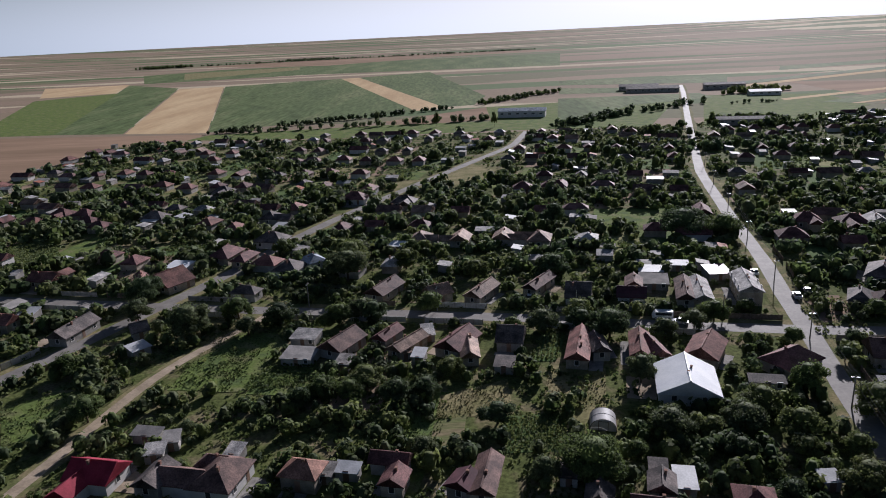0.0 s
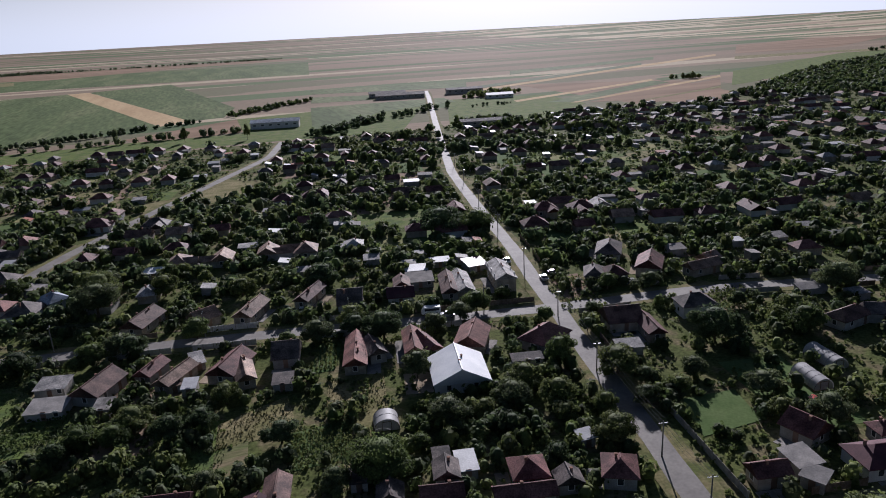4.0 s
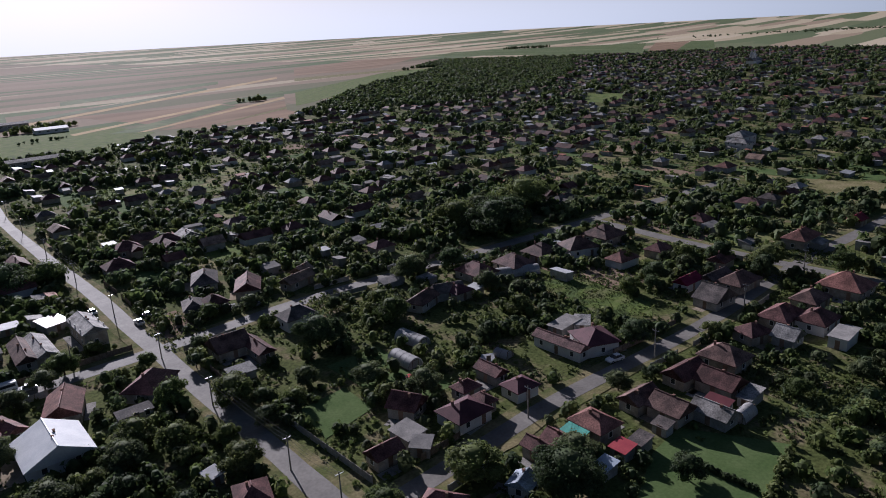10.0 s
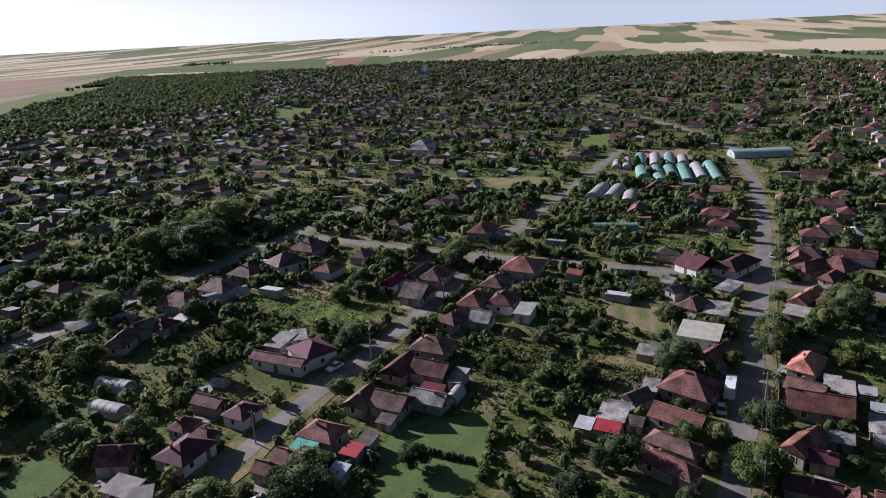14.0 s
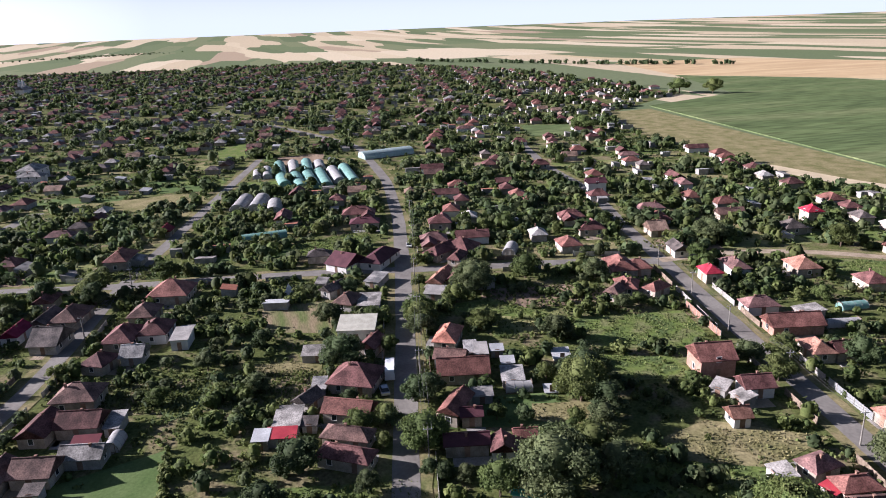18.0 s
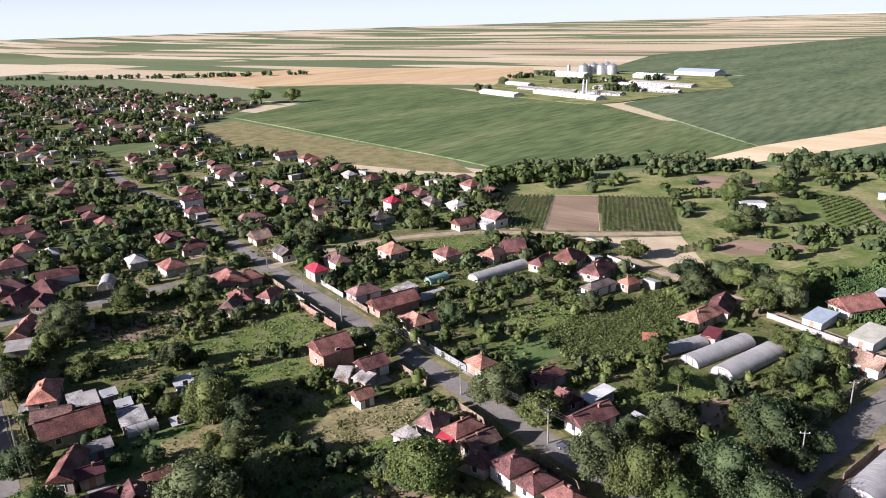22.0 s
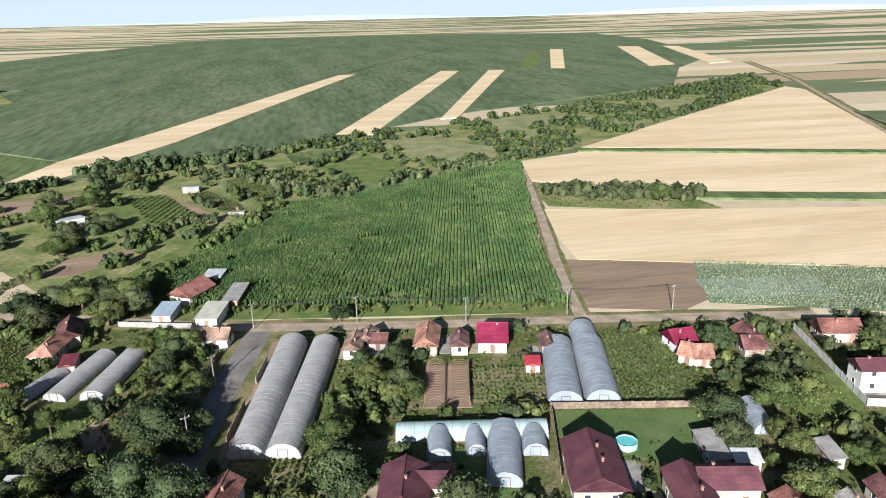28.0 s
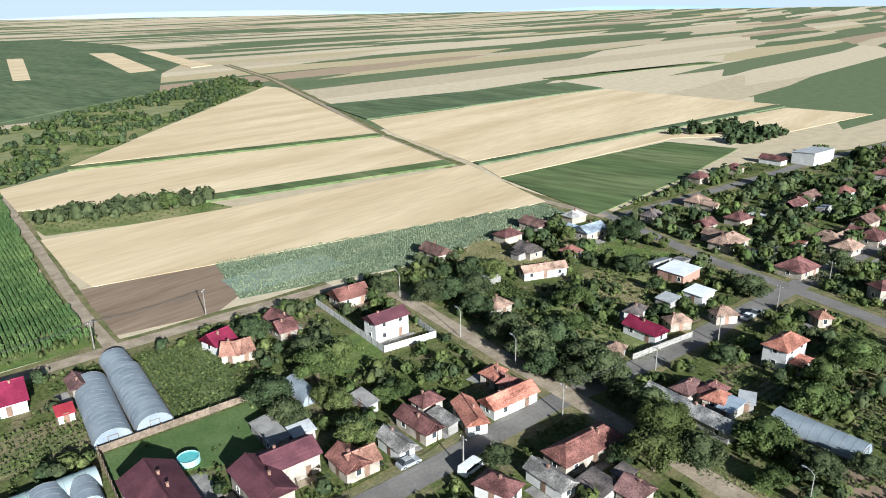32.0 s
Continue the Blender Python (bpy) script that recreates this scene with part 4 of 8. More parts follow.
def shed(x, y, L, W, rot, roof, wall, h):
    ob = new("shed")
    ob.matrix_basis = pose(x, y, 0, 0, 0, GRID + rot)
    HOMES.append((x, y, max(L, W) / 2 + 0.5))
    l, w, d = L / 2, W / 2, 0.5
    v = [(-l, -w, 0), (l, -w, 0), (l, w, 0), (-l, w, 0), (-l, -w, h - d), (l, -w, h - d), (l, w, h), (-l, w, h)]
    part("wall", mesh("wall", v, BOXF, WALL[wall]), ob)
    l, w = l + 0.3, w + 0.3
    v = [(-l, -w, h - d - 0.03), (l, -w, h - d - 0.03), (l, w, h + 0.03), (-l, w, h + 0.03), (-l, -w, h - d + 0.07), (l, -w, h - d + 0.07), (l, w, h + 0.13), (-l, w, h + 0.13)]
    part("roof", mesh("roof", v, BOXF, ROOF[roof]), ob)
    part("door", DOORM, ob, m=pose(0, -W / 2 - 0.01, 0.02))
    if L > 6:
        part("window", WINDOW_FAR, ob, m=pose(L / 3, -W / 2 - 0.01, 1.4, 0, 0, 180))
    tagged(ob, f"low {wall} outbuilding with a {WORDS[roof]} roof", "shed", "village sheds")
    return ob


house(-61.3, 101.8, 7.8, 6.1, 0, "g", "red", "white", 1)
house(-39.7, 99.6, 8.7, 7.0, 90, "h", "greybrown", "white", 1)
house(-50.6, 100.0, 6.1, 4.3, 90, "g", "slate", "grey", 1)
house(-11.2, 234.6, 7.8, 6.1, 90, "h", "tan", "grey", 1)
house(2.4, 231.7, 7.8, 6.1, 90, "g", "tan", "grey", 1)
house(16.9, 231.5, 7.8, 6.1, 90, "g", "tan", "grey", 1)
house(28.9, 227.5, 8.7, 7.0, 90, "h", "tan", "grey", 1)
house(44.5, 225.1, 7.0, 6.1, 90, "h", "grey", "grey", 1)
house(-126.9, 206.5, 8.7, 6.1, 0, "g", "terracotta", "cream", 1)
house(-42.2, 301.5, 10.4, 7.8, 0, "h", "brown", "white", 1)
house(-20.1, 290.6, 9.6, 7.0, 0, "h", "slate", "grey", 1)
house(-97.1, 165.0, 12.2, 5.2, 90, "g", "slate", "grey", 1)
house(-119.0, 172.1, 5.2, 5.2, 0, "g", "terracotta", "cream", 1)
house(-167.8, 294.9, 8.7, 7.0, 0, "h", "brown", "cream", 1)
house(-157.0, 293.0, 7.8, 6.1, 0, "h", "brown", "cream", 1)
house(-122.3, 281.9, 9.6, 7.0, 0, "h", "slate", "grey", 1)
house(-108.0, 328.0, 8.7, 7.0, 0, "h", "slate", "grey", 1)
house(-72.2, 273.0, 7.8, 7.0, 90, "h", "slate", "grey", 1)
house(45.4, 307.6, 11.3, 7.0, 0, "h", "brown", "cream", 1)
house(31.6, 306.9, 8.7, 7.0, 0, "h", "brown", "grey", 1)
house(121.1, 235.1, 8.7, 7.0, 0, "h", "brown", "cream", 1.2)
house(133.8, 229.4, 9.6, 7.8, 0, "h", "brown", "cream", 1.2)
house(142.1, 229.7, 7.8, 7.0, 90, "g", "grey", "cream", 1.2)
house(108.9, 218.9, 8.7, 7.0, 0, "h", "brown", "cream", 1)
house(252.1, 131.7, 12.2, 7.0, 0, "h", "slate", "grey", 1)
house(237.3, 40.1, 11.3, 7.0, 0, "h", "terracotta", "cream", 1.4)
house(270.3, 29.1, 5.2, 4.3, 0, "g", "red", "cream", 1)
house(266.4, -42.8, 12.2, 7.0, 90, "h", "brown", "cream", 1)
house(251.6, -42.6, 10.4, 6.1, 90, "h", "maroon", "cream", 1)
house(401.2, 104.5, 12.2, 7.0, 90, "h", "grey", "white", 2)
house(238.6, -68.1, 7.8, 6.1, 90, "h", "brown", "cream", 1.3)
house(220.2, -60.7, 8.7, 7.0, 90, "h", "pinkbrown", "cream", 1)
house(292.9, -70.2, 6.1, 5.2, 0, "h", "tan", "cream", 1)
house(195.7, -192.8, 6.1, 5.2, 0, "h", "brightred", "cream", 1.8)
house(187.5, -177.5, 7.0, 7.0, 0, "h", "slate", "cream", 1)
house(156.7, -190.0, 7.0, 5.2, 90, "g", "terracotta", "cream", 1)
house(150.3, -200.2, 7.8, 6.1, 0, "g", "pinkbrown", "white", 1.4)
house(269.6, -147.1, 7.8, 6.1, 90, "g", "maroon", "white", 1.7)
house(254.7, -140.5, 7.8, 6.1, 90, "h", "brown", "white", 1)
house(229.5, -116.1, 8.7, 6.1, 90, "h", "brown", "cream", 1)
house(211.9, -115.1, 8.7, 6.1, 90, "h", "brown", "cream", 1)
house(337.8, -122.7, 7.8, 7.0, 0, "h", "brown", "cream", 1)
house(326.0, -145.5, 8.7, 6.1, 90, "h", "brown", "cream", 1)
house(396.6, -162.4, 8.7, 6.1, 90, "h", "brown", "white", 1)
house(-13.3, -92.9, 9.6, 7.0, 90, "g", "maroon", "cream", 1.3)
house(-43.8, -91.9, 13.1, 8.3, 90, "g", "maroon", "cream", 1.2)
house(-203.4, -105.2, 9.6, 6.1, 0, "g", "bluegrey", "cream", 1.2)
house(-175.5, -111.1, 7.0, 5.2, 90, "g", "slate", "cream", 1)
house(-181.8, -100.1, 5.2, 4.3, 0, "h", "terracotta", "cream", 1)
house(-219.8, -66.0, 11.3, 7.0, 0, "h", "tan", "cream", 1)
house(-240.8, -42.7, 7.8, 6.1, 90, "h", "tan", "cream", 1)
house(-235.3, -36.1, 7.8, 6.1, 0, "h", "tan", "cream", 1)
house(-251.0, -32.1, 8.7, 7.0, 0, "h", "brown", "cream", 1)
house(-261.2, -91.5, 7.8, 6.1, 0, "h", "tan", "cream", 1)
house(-233.0, -96.8, 7.0, 5.2, 0, "h", "slate", "cream", 1)

house(-41.1, 103.1, 6.5, 3.1, -1, "h", "greybrown", "white", 1, extra=False)
house(-26.2, 99.5, 6.0, 4.7, -2, "h", "orange", "cream", 1.2, extra=False)
house(-12.1, 102.2, 6.1, 3.2, 0, "g", "brown", "grey", 1, extra=False)
house(-11.0, 96.9, 4.1, 3.6, 89, "g", "brown", "cream", 1, extra=False)
house(0.0, 95.2, 4.0, 4.2, 74, "g", "maroon", "grey", 1, extra=False)
house(3.6, 96.7, 9.8, 3.6, 90, "g", "greybrown", "cream", 1, extra=False)
house(-26.8, 150.2, 9.8, 6.1, 73, "g", "greybrown", "grey", 1, extra=False)
house(-11.5, 148.3, 10.0, 3.6, 67, "g", "tan", "cream", 1, extra=False)
house(-16.5, 153.6, 7.4, 3.6, 72, "g", "brown", "grey", 1, extra=False)
house(0.0, 148.2, 10.3, 6.0, 72, "g", "brown", "cream", 1, extra=False)
house(2.4, 145.8, 12.4, 3.6, 104, "g", "tan", "cream", 0.9, extra=False)
house(12.2, 149.4, 5.5, 7.5, 0, "g", "slate", "grey", 1, extra=False)
house(-19.8, 185.1, 11.1, 5.8, 75, "g", "greybrown", "cream", 1, extra=False)
house(-4.9, 180.3, 6.0, 5.7, 41, "g", "tan", "cream", 1, extra=False)
house(7.1, 180.3, 11.6, 4.7, 73, "g", "tan", "cream", 1, extra=False)
house(23.2, 184.6, 12.0, 3.8, 69, "g", "greybrown", "cream", 1, extra=False)
house(-51.0, 207.3, 8.0, 7.8, 88, "h", "slate", "white", 1, extra=False)
house(-44.7, 212.9, 7.4, 5.6, -43, "h", "bluegrey", "white", 1.2, extra=False)
house(-45.7, 212.8, 6.1, 3.6, 138, "h", "bluegrey", "white", 1, extra=False)
house(-59.2, 187.4, 7.4, 4.4, -3, "h", "slate", "grey", 1, extra=False)
house(-95.1, 202.0, 8.6, 3.6, 128, "g", "terracotta", "cream", 1, extra=False)
house(-85.3, 199.4, 9.3, 10.1, 70, "g", "terracotta", "cream", 1, extra=False)
house(-68.4, 220.1, 9.6, 4.6, 88, "h", "brown", "cream", 1, extra=False)
house(-76.2, 225.1, 10.9, 7.5, 88, "h", "brown", "cream", 1, extra=False)
house(-64.3, 240.3, 10.7, 8.3, -1, "h", "slate", "white", 1, extra=False)
house(-79.7, 163.0, 3.6, 4.8, 46, "g", "slate", "grey", 1, extra=False)
house(32.4, 175.2, 6.0, 8.6, -1, "g", "slate", "white", 1, extra=False)
house(45.8, 173.0, 6.7, 6.3, -1, "g", "maroon", "white", 1, extra=False)
house(48.5, 181.3, 6.8, 4.0, 89, "g", "greybrown", "grey", 1, extra=False)
house(60.2, 174.3, 14.7, 4.4, 88, "g", "greybrown", "grey", 1, extra=False)
house(63.8, 173.7, 15.2, 4.7, 91, "g", "grey", "cream", 1, extra=False)
house(75.8, 173.7, 14.0, 5.5, 91, "g", "grey", "cream", 1.6, extra=False)
house(26.8, 143.2, 14.8, 4.5, 88, "g", "terracotta", "cream", 1, extra=False)
house(30.9, 143.3, 7.9, 3.6, 104, "g", "slate", "grey", 1, extra=False)
house(39.9, 142.2, 11.8, 3.9, 90, "g", "terracotta", "cream", 1, extra=False)
house(42.4, 140.3, 8.7, 3.6, 109, "g", "brown", "cream", 1, extra=False)
house(53.0, 138.6, 10.4, 6.5, 72, "g", "terracotta", "cream", 1.1, extra=False)
house(68.5, 132.6, 10.1, 7.1, 43, "h", "brown", "grey", 1, extra=False)
house(89.7, 134.2, 7.9, 7.6, -1, "g", "greybrown", "cream", 1, extra=False)
house(92.8, 127.4, 10.3, 3.7, 89, "g", "brown", "cream", 1, extra=False)
house(109.8, 132.8, 8.3, 6.3, -1, "h", "slate", "white", 1.3, extra=False)
house(118.2, 163.5, 10.6, 6.7, 63, "g", "brown", "cream", 1.2, extra=False)
house(100.5, 164.5, 8.4, 5.1, 73, "h", "slate", "grey", 1, extra=False)
house(105.3, 162.2, 6.1, 6.0, 93, "h", "brown", "cream", 1, extra=False)
house(130.3, 155.7, 10.2, 4.3, 17, "g", "tan", "cream", 1, extra=False)
house(135.9, 159.8, 5.1, 5.4, 26, "g", "tan", "cream", 1, extra=False)
house(115.9, 181.5, 11.9, 7.1, 68, "h", "slate", "grey", 1, extra=False)
house(42.6, 88.2, 5.6, 5.3, 89, "h", "brown", "grey", 1, extra=False)
house(39.5, 83.0, 8.9, 3.1, 0, "g", "brown", "cream", 1, extra=False)
house(56.1, 82.8, 6.0, 5.0, 73, "h", "brown", "grey", 1, extra=False)
house(30.3, 92.9, 4.4, 3.6, 88, "g", "slate", "grey", 1, extra=False)
house(27.8, 87.9, 6.1, 3.1, -1, "g", "brown", "grey", 1, extra=False)
house(20.3, 90.7, 3.8, 3.6, 87, "g", "slate", "grey", 1, extra=False)
house(47.4, 83.7, 3.1, 3.6, 90, "g", "slate", "grey", 0.9, extra=False)
house(91.4, 80.3, 5.7, 5.8, -64, "g", "brown", "grey", 1, extra=False)
house(76.5, 73.0, 5.3, 3.5, 1, "g", "brown", "cream", 1, extra=False)
house(94.9, 69.2, 8.0, 6.5, 0, "h", "maroon", "white", 1, extra=False)
house(136.8, 112.6, 10.0, 5.1, 21, "h", "greybrown", "grey", 1, extra=False)
house(145.3, 110.8, 7.8, 5.0, -23, "g", "slate", "grey", 1, extra=False)
house(71.5, 56.2, 6.1, 3.6, -60, "h", "brown", "cream", 1, extra=False)
house(82.1, 48.6, 3.5, 3.6, 19, "g", "bluegrey", "white", 1, extra=False)
house(130.7, 68.0, 13.2, 3.1, -89, "g", "pinkbrown", "white", 1.1, extra=False)
house(136.4, 62.6, 8.8, 7.7, 66, "h", "maroon", "white", 1.2, extra=False)
house(108.9, 65.5, 5.5, 4.9, -3, "h", "maroon", "white", 1, extra=False)
house(111.4, 74.0, 6.2, 3.4, -90, "g", "brown", "grey", 1, extra=False)
house(102.7, 74.4, 4.4, 3.6, 1, "h", "brown", "grey", 1, extra=False)
house(100.3, 68.6, 4.1, 3.1, -90, "h", "brown", "cream", 1, extra=False)
house(104.1, 46.8, 7.0, 5.6, -92, "h", "terracotta", "cream", 1.1, extra=False)
house(95.7, 49.6, 4.4, 3.8, -91, "g", "brown", "cream", 1, extra=False)
house(92.0, 51.6, 4.4, 3.1, -89, "g", "brown", "grey", 1, extra=False)
house(117.1, 43.8, 6.8, 4.3, -2, "g", "greybrown", "cream", 1, extra=False)
house(116.7, 37.5, 6.5, 5.7, -91, "g", "greybrown", "cream", 1, extra=False)
house(119.5, 30.6, 7.0, 4.3, -91, "g", "slats", "grey", 0.9, extra=False)
house(131.5, 40.1, 7.9, 5.0, -3, "g", "brown", "cream", 1, extra=False)
house(131.2, 33.0, 7.6, 5.7, -91, "g", "brown", "cream", 1, extra=False)
house(142.5, 35.5, 8.4, 7.1, -90, "h", "greybrown", "cream", 1.1, extra=False)
house(158.5, 34.2, 6.1, 5.5, -15, "h", "brown", "cream", 1, extra=False)
house(160.5, 27.1, 4.7, 5.4, -90, "g", "sheet", "grey", 0.9, extra=False)
house(171.7, 30.9, 9.7, 6.8, -1, "h", "brown", "cream", 1, extra=False)
house(172.6, 23.4, 8.4, 6.6, 0, "h", "brown", "white", 1.1, extra=False)
house(186.0, 27.5, 8.1, 6.2, -1, "h", "greybrown", "cream", 1, extra=False)
house(199.9, 21.7, 10.6, 9.8, -91, "h", "terracotta", "cream", 1.1, extra=False)
house(183.7, 57.5, 7.5, 4.0, 0, "g", "brightmaroon", "white", 1, extra=False)
house(175.6, 47.8, 6.5, 8.9, -92, "g", "slate", "grey", 1, extra=False)
house(191.1, 52.2, 9.2, 3.6, -2, "g", "slate", "cream", 1, extra=False)
house(190.7, 46.1, 10.3, 6.9, -1, "h", "greybrown", "cream", 1, extra=False)
house(174.2, 107.4, 9.6, 8.3, -92, "h", "pinkbrown", "cream", 1, extra=False)
house(187.7, 105.4, 9.0, 9.0, -92, "h", "greybrown", "grey", 1, extra=False)
house(197.7, 97.5, 10.1, 8.7, -22, "h", "greybrown", "white", 1.2, extra=False)
house(213.3, 95.9, 10.3, 10.2, -2, "h", "greybrown", "cream", 1.2, extra=False)
house(162.4, 112.8, 10.4, 7.9, -90, "h", "brown", "grey", 1, extra=False)
house(146.5, 108.1, 5.7, 5.6, 0, "h", "maroon", "cream", 1, extra=False)
house(207.7, -28.9, 7.8, 9.9, -124, "g", "maroon", "white", 1, extra=False)
house(208.5, -39.9, 14.8, 7.0, -24, "h", "maroon", "white", 1, extra=False)
house(185.5, -22.1, 6.5, 3.6, -40, "g", "slate", "grey", 1, extra=False)
house(175.7, -24.7, 7.3, 5.4, -23, "h", "greybrown", "grey", 0.9, extra=False)
house(146.0, -25.7, 6.2, 3.8, -23, "g", "brown", "cream", 1, extra=False)
house(131.4, -19.7, 9.4, 8.9, -107, "h", "brown", "cream", 1, extra=False)
house(125.6, -9.1, 4.7, 3.6, -34, "g", "slate", "grey", 0.9, extra=False)
house(118.6, -16.2, 8.9, 4.9, -106, "g", "terracotta", "cream", 1, extra=False)
house(109.8, -14.6, 8.5, 3.9, -107, "h", "greybrown", "cream", 1, extra=False)
house(103.7, -13.4, 9.4, 3.9, -112, "h", "brown", "cream", 1, extra=False)
house(208.1, -60.8, 14.1, 5.5, -41, "h", "brown", "cream", 1, extra=False)
house(208.9, -66.9, 9.2, 9.1, -123, "h", "brown", "cream", 1, extra=False)
house(199.9, -63.0, 8.2, 3.7, -25, "h", "brown", "cream", 0.9, extra=False)
house(183.0, -52.8, 11.4, 4.3, -24, "g", "orange", "cream", 1, extra=False)
house(183.1, -57.9, 11.6, 4.3, -18, "g", "brown", "cream", 1, extra=False)
house(144.3, -43.5, 9.2, 4.9, -16, "h", "brightorange", "cream", 1, extra=False)
house(133.4, -40.9, 6.4, 4.1, -107, "g", "greybrown", "grey", 1, extra=False)
house(127.1, -41.7, 10.3, 6.5, -91, "g", "terracotta", "cream", 1, extra=False)
house(112.8, -35.8, 8.2, 3.6, -26, "g", "terracotta", "cream", 1.2, extra=False)
house(109.3, -37.7, 3.6, 3.1, -91, "g", "maroon", "cream", 1, extra=False)
house(101.0, -34.1, 7.4, 3.7, -91, "g", "maroon", "cream", 1, extra=False)
house(97.5, -39.5, 4.1, 3.6, -2, "g", "brown", "white", 1, extra=False)
house(99.8, -44.7, 3.6, 3.1, -92, "g", "terracotta", "grey", 0.8, extra=False)
house(173.5, -104.7, 11.2, 6.9, -1, "h", "terracotta", "cream", 1, extra=False)
house(156.4, -94.7, 9.0, 3.6, -40, "h", "greybrown", "cream", 1, extra=False)
house(158.7, -98.2, 7.3, 4.0, -1, "h", "terracotta", "cream", 1, extra=False)
house(158.1, -124.4, 6.1, 4.4, 180, "h", "brightred", "cream", 1.3, extra=False)
house(181.4, -129.5, 7.8, 4.5, 179, "g", "slate", "white", 1, extra=False)
house(202.9, -135.1, 5.7, 7.3, -89, "g", "tan", "cream", 1, extra=False)
house(170.7, -108.7, 6.8, 5.8, -91, "h", "terracotta", "cream", 1, extra=False)
house(153.8, -104.7, 6.5, 3.9, -55, "h", "terracotta", "cream", 1, extra=False)
house(157.8, -99.2, 6.7, 3.6, -22, "h", "terracotta", "cream", 1, extra=False)
house(154.0, -151.9, 8.4, 6.6, 179, "h", "orange", "cream", 1.1, extra=False)
house(126.5, -168.7, 7.9, 5.5, -73, "h", "orange", "cream", 1, extra=False)
house(124.8, -176.8, 6.3, 8.1, -117, "g", "brown", "cream", 1, extra=False)
house(134.8, -121.8, 7.7, 5.2, -90, "h", "pinkbrown", "white", 1, extra=False)
house(122.8, -121.4, 11.9, 6.1, -91, "g", "terracotta", "brick", 1, extra=False)
house(110.0, -116.4, 6.8, 4.7, 179, "h", "orange", "cream", 1, extra=False)
house(107.8, -121.2, 4.7, 4.4, -88, "g", "brown", "cream", 1, extra=False)
house(112.2, -91.6, 7.3, 7.0, -89, "g", "terracotta", "brick", 1.7, extra=False)
house(101.3, -93.8, 5.5, 4.7, -90, "g", "brown", "white", 1, extra=False)
house(93.2, -83.7, 3.1, 3.6, -89, "g", "orange", "white", 0.9, extra=False)
house(83.3, -108.6, 4.8, 4.3, -178, "h", "orange", "cream", 1, extra=False)
house(76.0, -85.5, 5.3, 3.8, -71, "h", "pinkbrown", "cream", 1, extra=False)
house(69.6, -86.5, 6.0, 3.6, -88, "h", "terracotta", "cream", 1.1, extra=False)
house(65.0, -85.5, 5.6, 3.6, -91, "g", "greybrown", "cream", 1, extra=False)
house(56.1, -83.0, 5.4, 5.0, -91, "h", "brown", "white", 1.2, extra=False)
house(61.4, -81.3, 3.8, 3.6, -71, "h", "brown", "cream", 1, extra=False)
house(51.0, -82.2, 4.9, 3.9, -88, "h", "brown", "cream", 1, extra=False)
house(45.0, -81.9, 5.6, 4.1, -179, "h", "terracotta", "cream", 1, extra=False)
house(69.1, -112.7, 6.7, 3.6, -88, "h", "brown", "cream", 1, extra=False)
house(61.1, -107.0, 3.6, 3.9, -180, "g", "brown", "grey", 1, extra=False)
house(54.3, -104.3, 8.4, 4.7, -92, "g", "brown", "white", 1, extra=False)
house(93.6, -175.2, 11.0, 6.4, -74, "h", "brown", "cream", 1, extra=False)
house(105.9, -179.4, 9.9, 7.7, -68, "h", "terracotta", "cream", 1, extra=False)
house(86.8, -163.9, 9.7, 3.6, -89, "h", "slate", "white", 1, extra=False)
house(81.5, -171.0, 4.7, 3.6, -91, "h", "brightorange", "cream", 1, extra=False)
house(110.1, -172.3, 10.2, 4.5, -75, "h", "brown", "cream", 1, extra=False)
house(30.6, -189.5, 9.9, 7.0, -110, "g", "terracotta", "white", 1, extra=False)
house(20.8, -158.1, 5.9, 5.0, -180, "g", "tan", "white", 1, extra=False)
house(-9.8, -146.6, 7.2, 3.6, -92, "g", "tan", "white", 1, extra=False)
house(-13.4, -149.8, 5.4, 3.6, -92, "g", "tan", "cream", 0.9, extra=False)
house(-15.5, -147.4, 3.6, 4.1, 177, "g", "brown", "grey", 0.9, extra=False)
house(-26.2, -145.3, 9.6, 4.9, -92, "g", "orange", "cream", 1.1, extra=False)
house(-33.0, -142.4, 6.3, 3.6, -90, "g", "pinkbrown", "cream", 1, extra=False)
house(-40.7, -142.8, 6.2, 8.3, 178, "g", "brightmaroon", "white", 1.1, extra=False)
house(-51.9, -137.5, 5.2, 3.1, 92, "g", "pinkbrown", "cream", 1, extra=False)
house(-80.7, -131.9, 5.0, 5.9, -166, "g", "brightmaroon", "white", 1, extra=False)
house(-79.8, -125.5, 3.6, 5.3, 148, "g", "orange", "cream", 0.9, extra=False)
house(-81.6, -124.5, 3.6, 5.4, 178, "g", "orange", "cream", 0.9, extra=False)
house(-96.0, -129.3, 8.0, 4.6, 90, "g", "brown", "cream", 1, extra=False)
house(-93.9, -125.4, 4.0, 5.4, 178, "g", "brown", "cream", 1, extra=False)
house(-117.4, -128.3, 8.6, 6.0, 179, "g", "terracotta", "cream", 1, extra=False)
house(-69.5, -74.8, 4.8, 4.2, 179, "g", "orange", "cream", 1, extra=False)
house(-68.1, -76.0, 5.9, 4.4, 91, "g", "terracotta", "cream", 1, extra=False)
house(-76.8, -73.6, 6.5, 3.1, 91, "g", "slats", "white", 1, extra=False)
house(-83.7, -74.5, 8.4, 3.7, 93, "g", "brown", "cream", 1, extra=False)
house(-90.2, -78.2, 4.6, 3.6, -178, "h", "brown", "cream", 1, extra=False)
house(-106.6, -74.6, 4.0, 3.6, -165, "h", "brightorange", "cream", 1, extra=False)
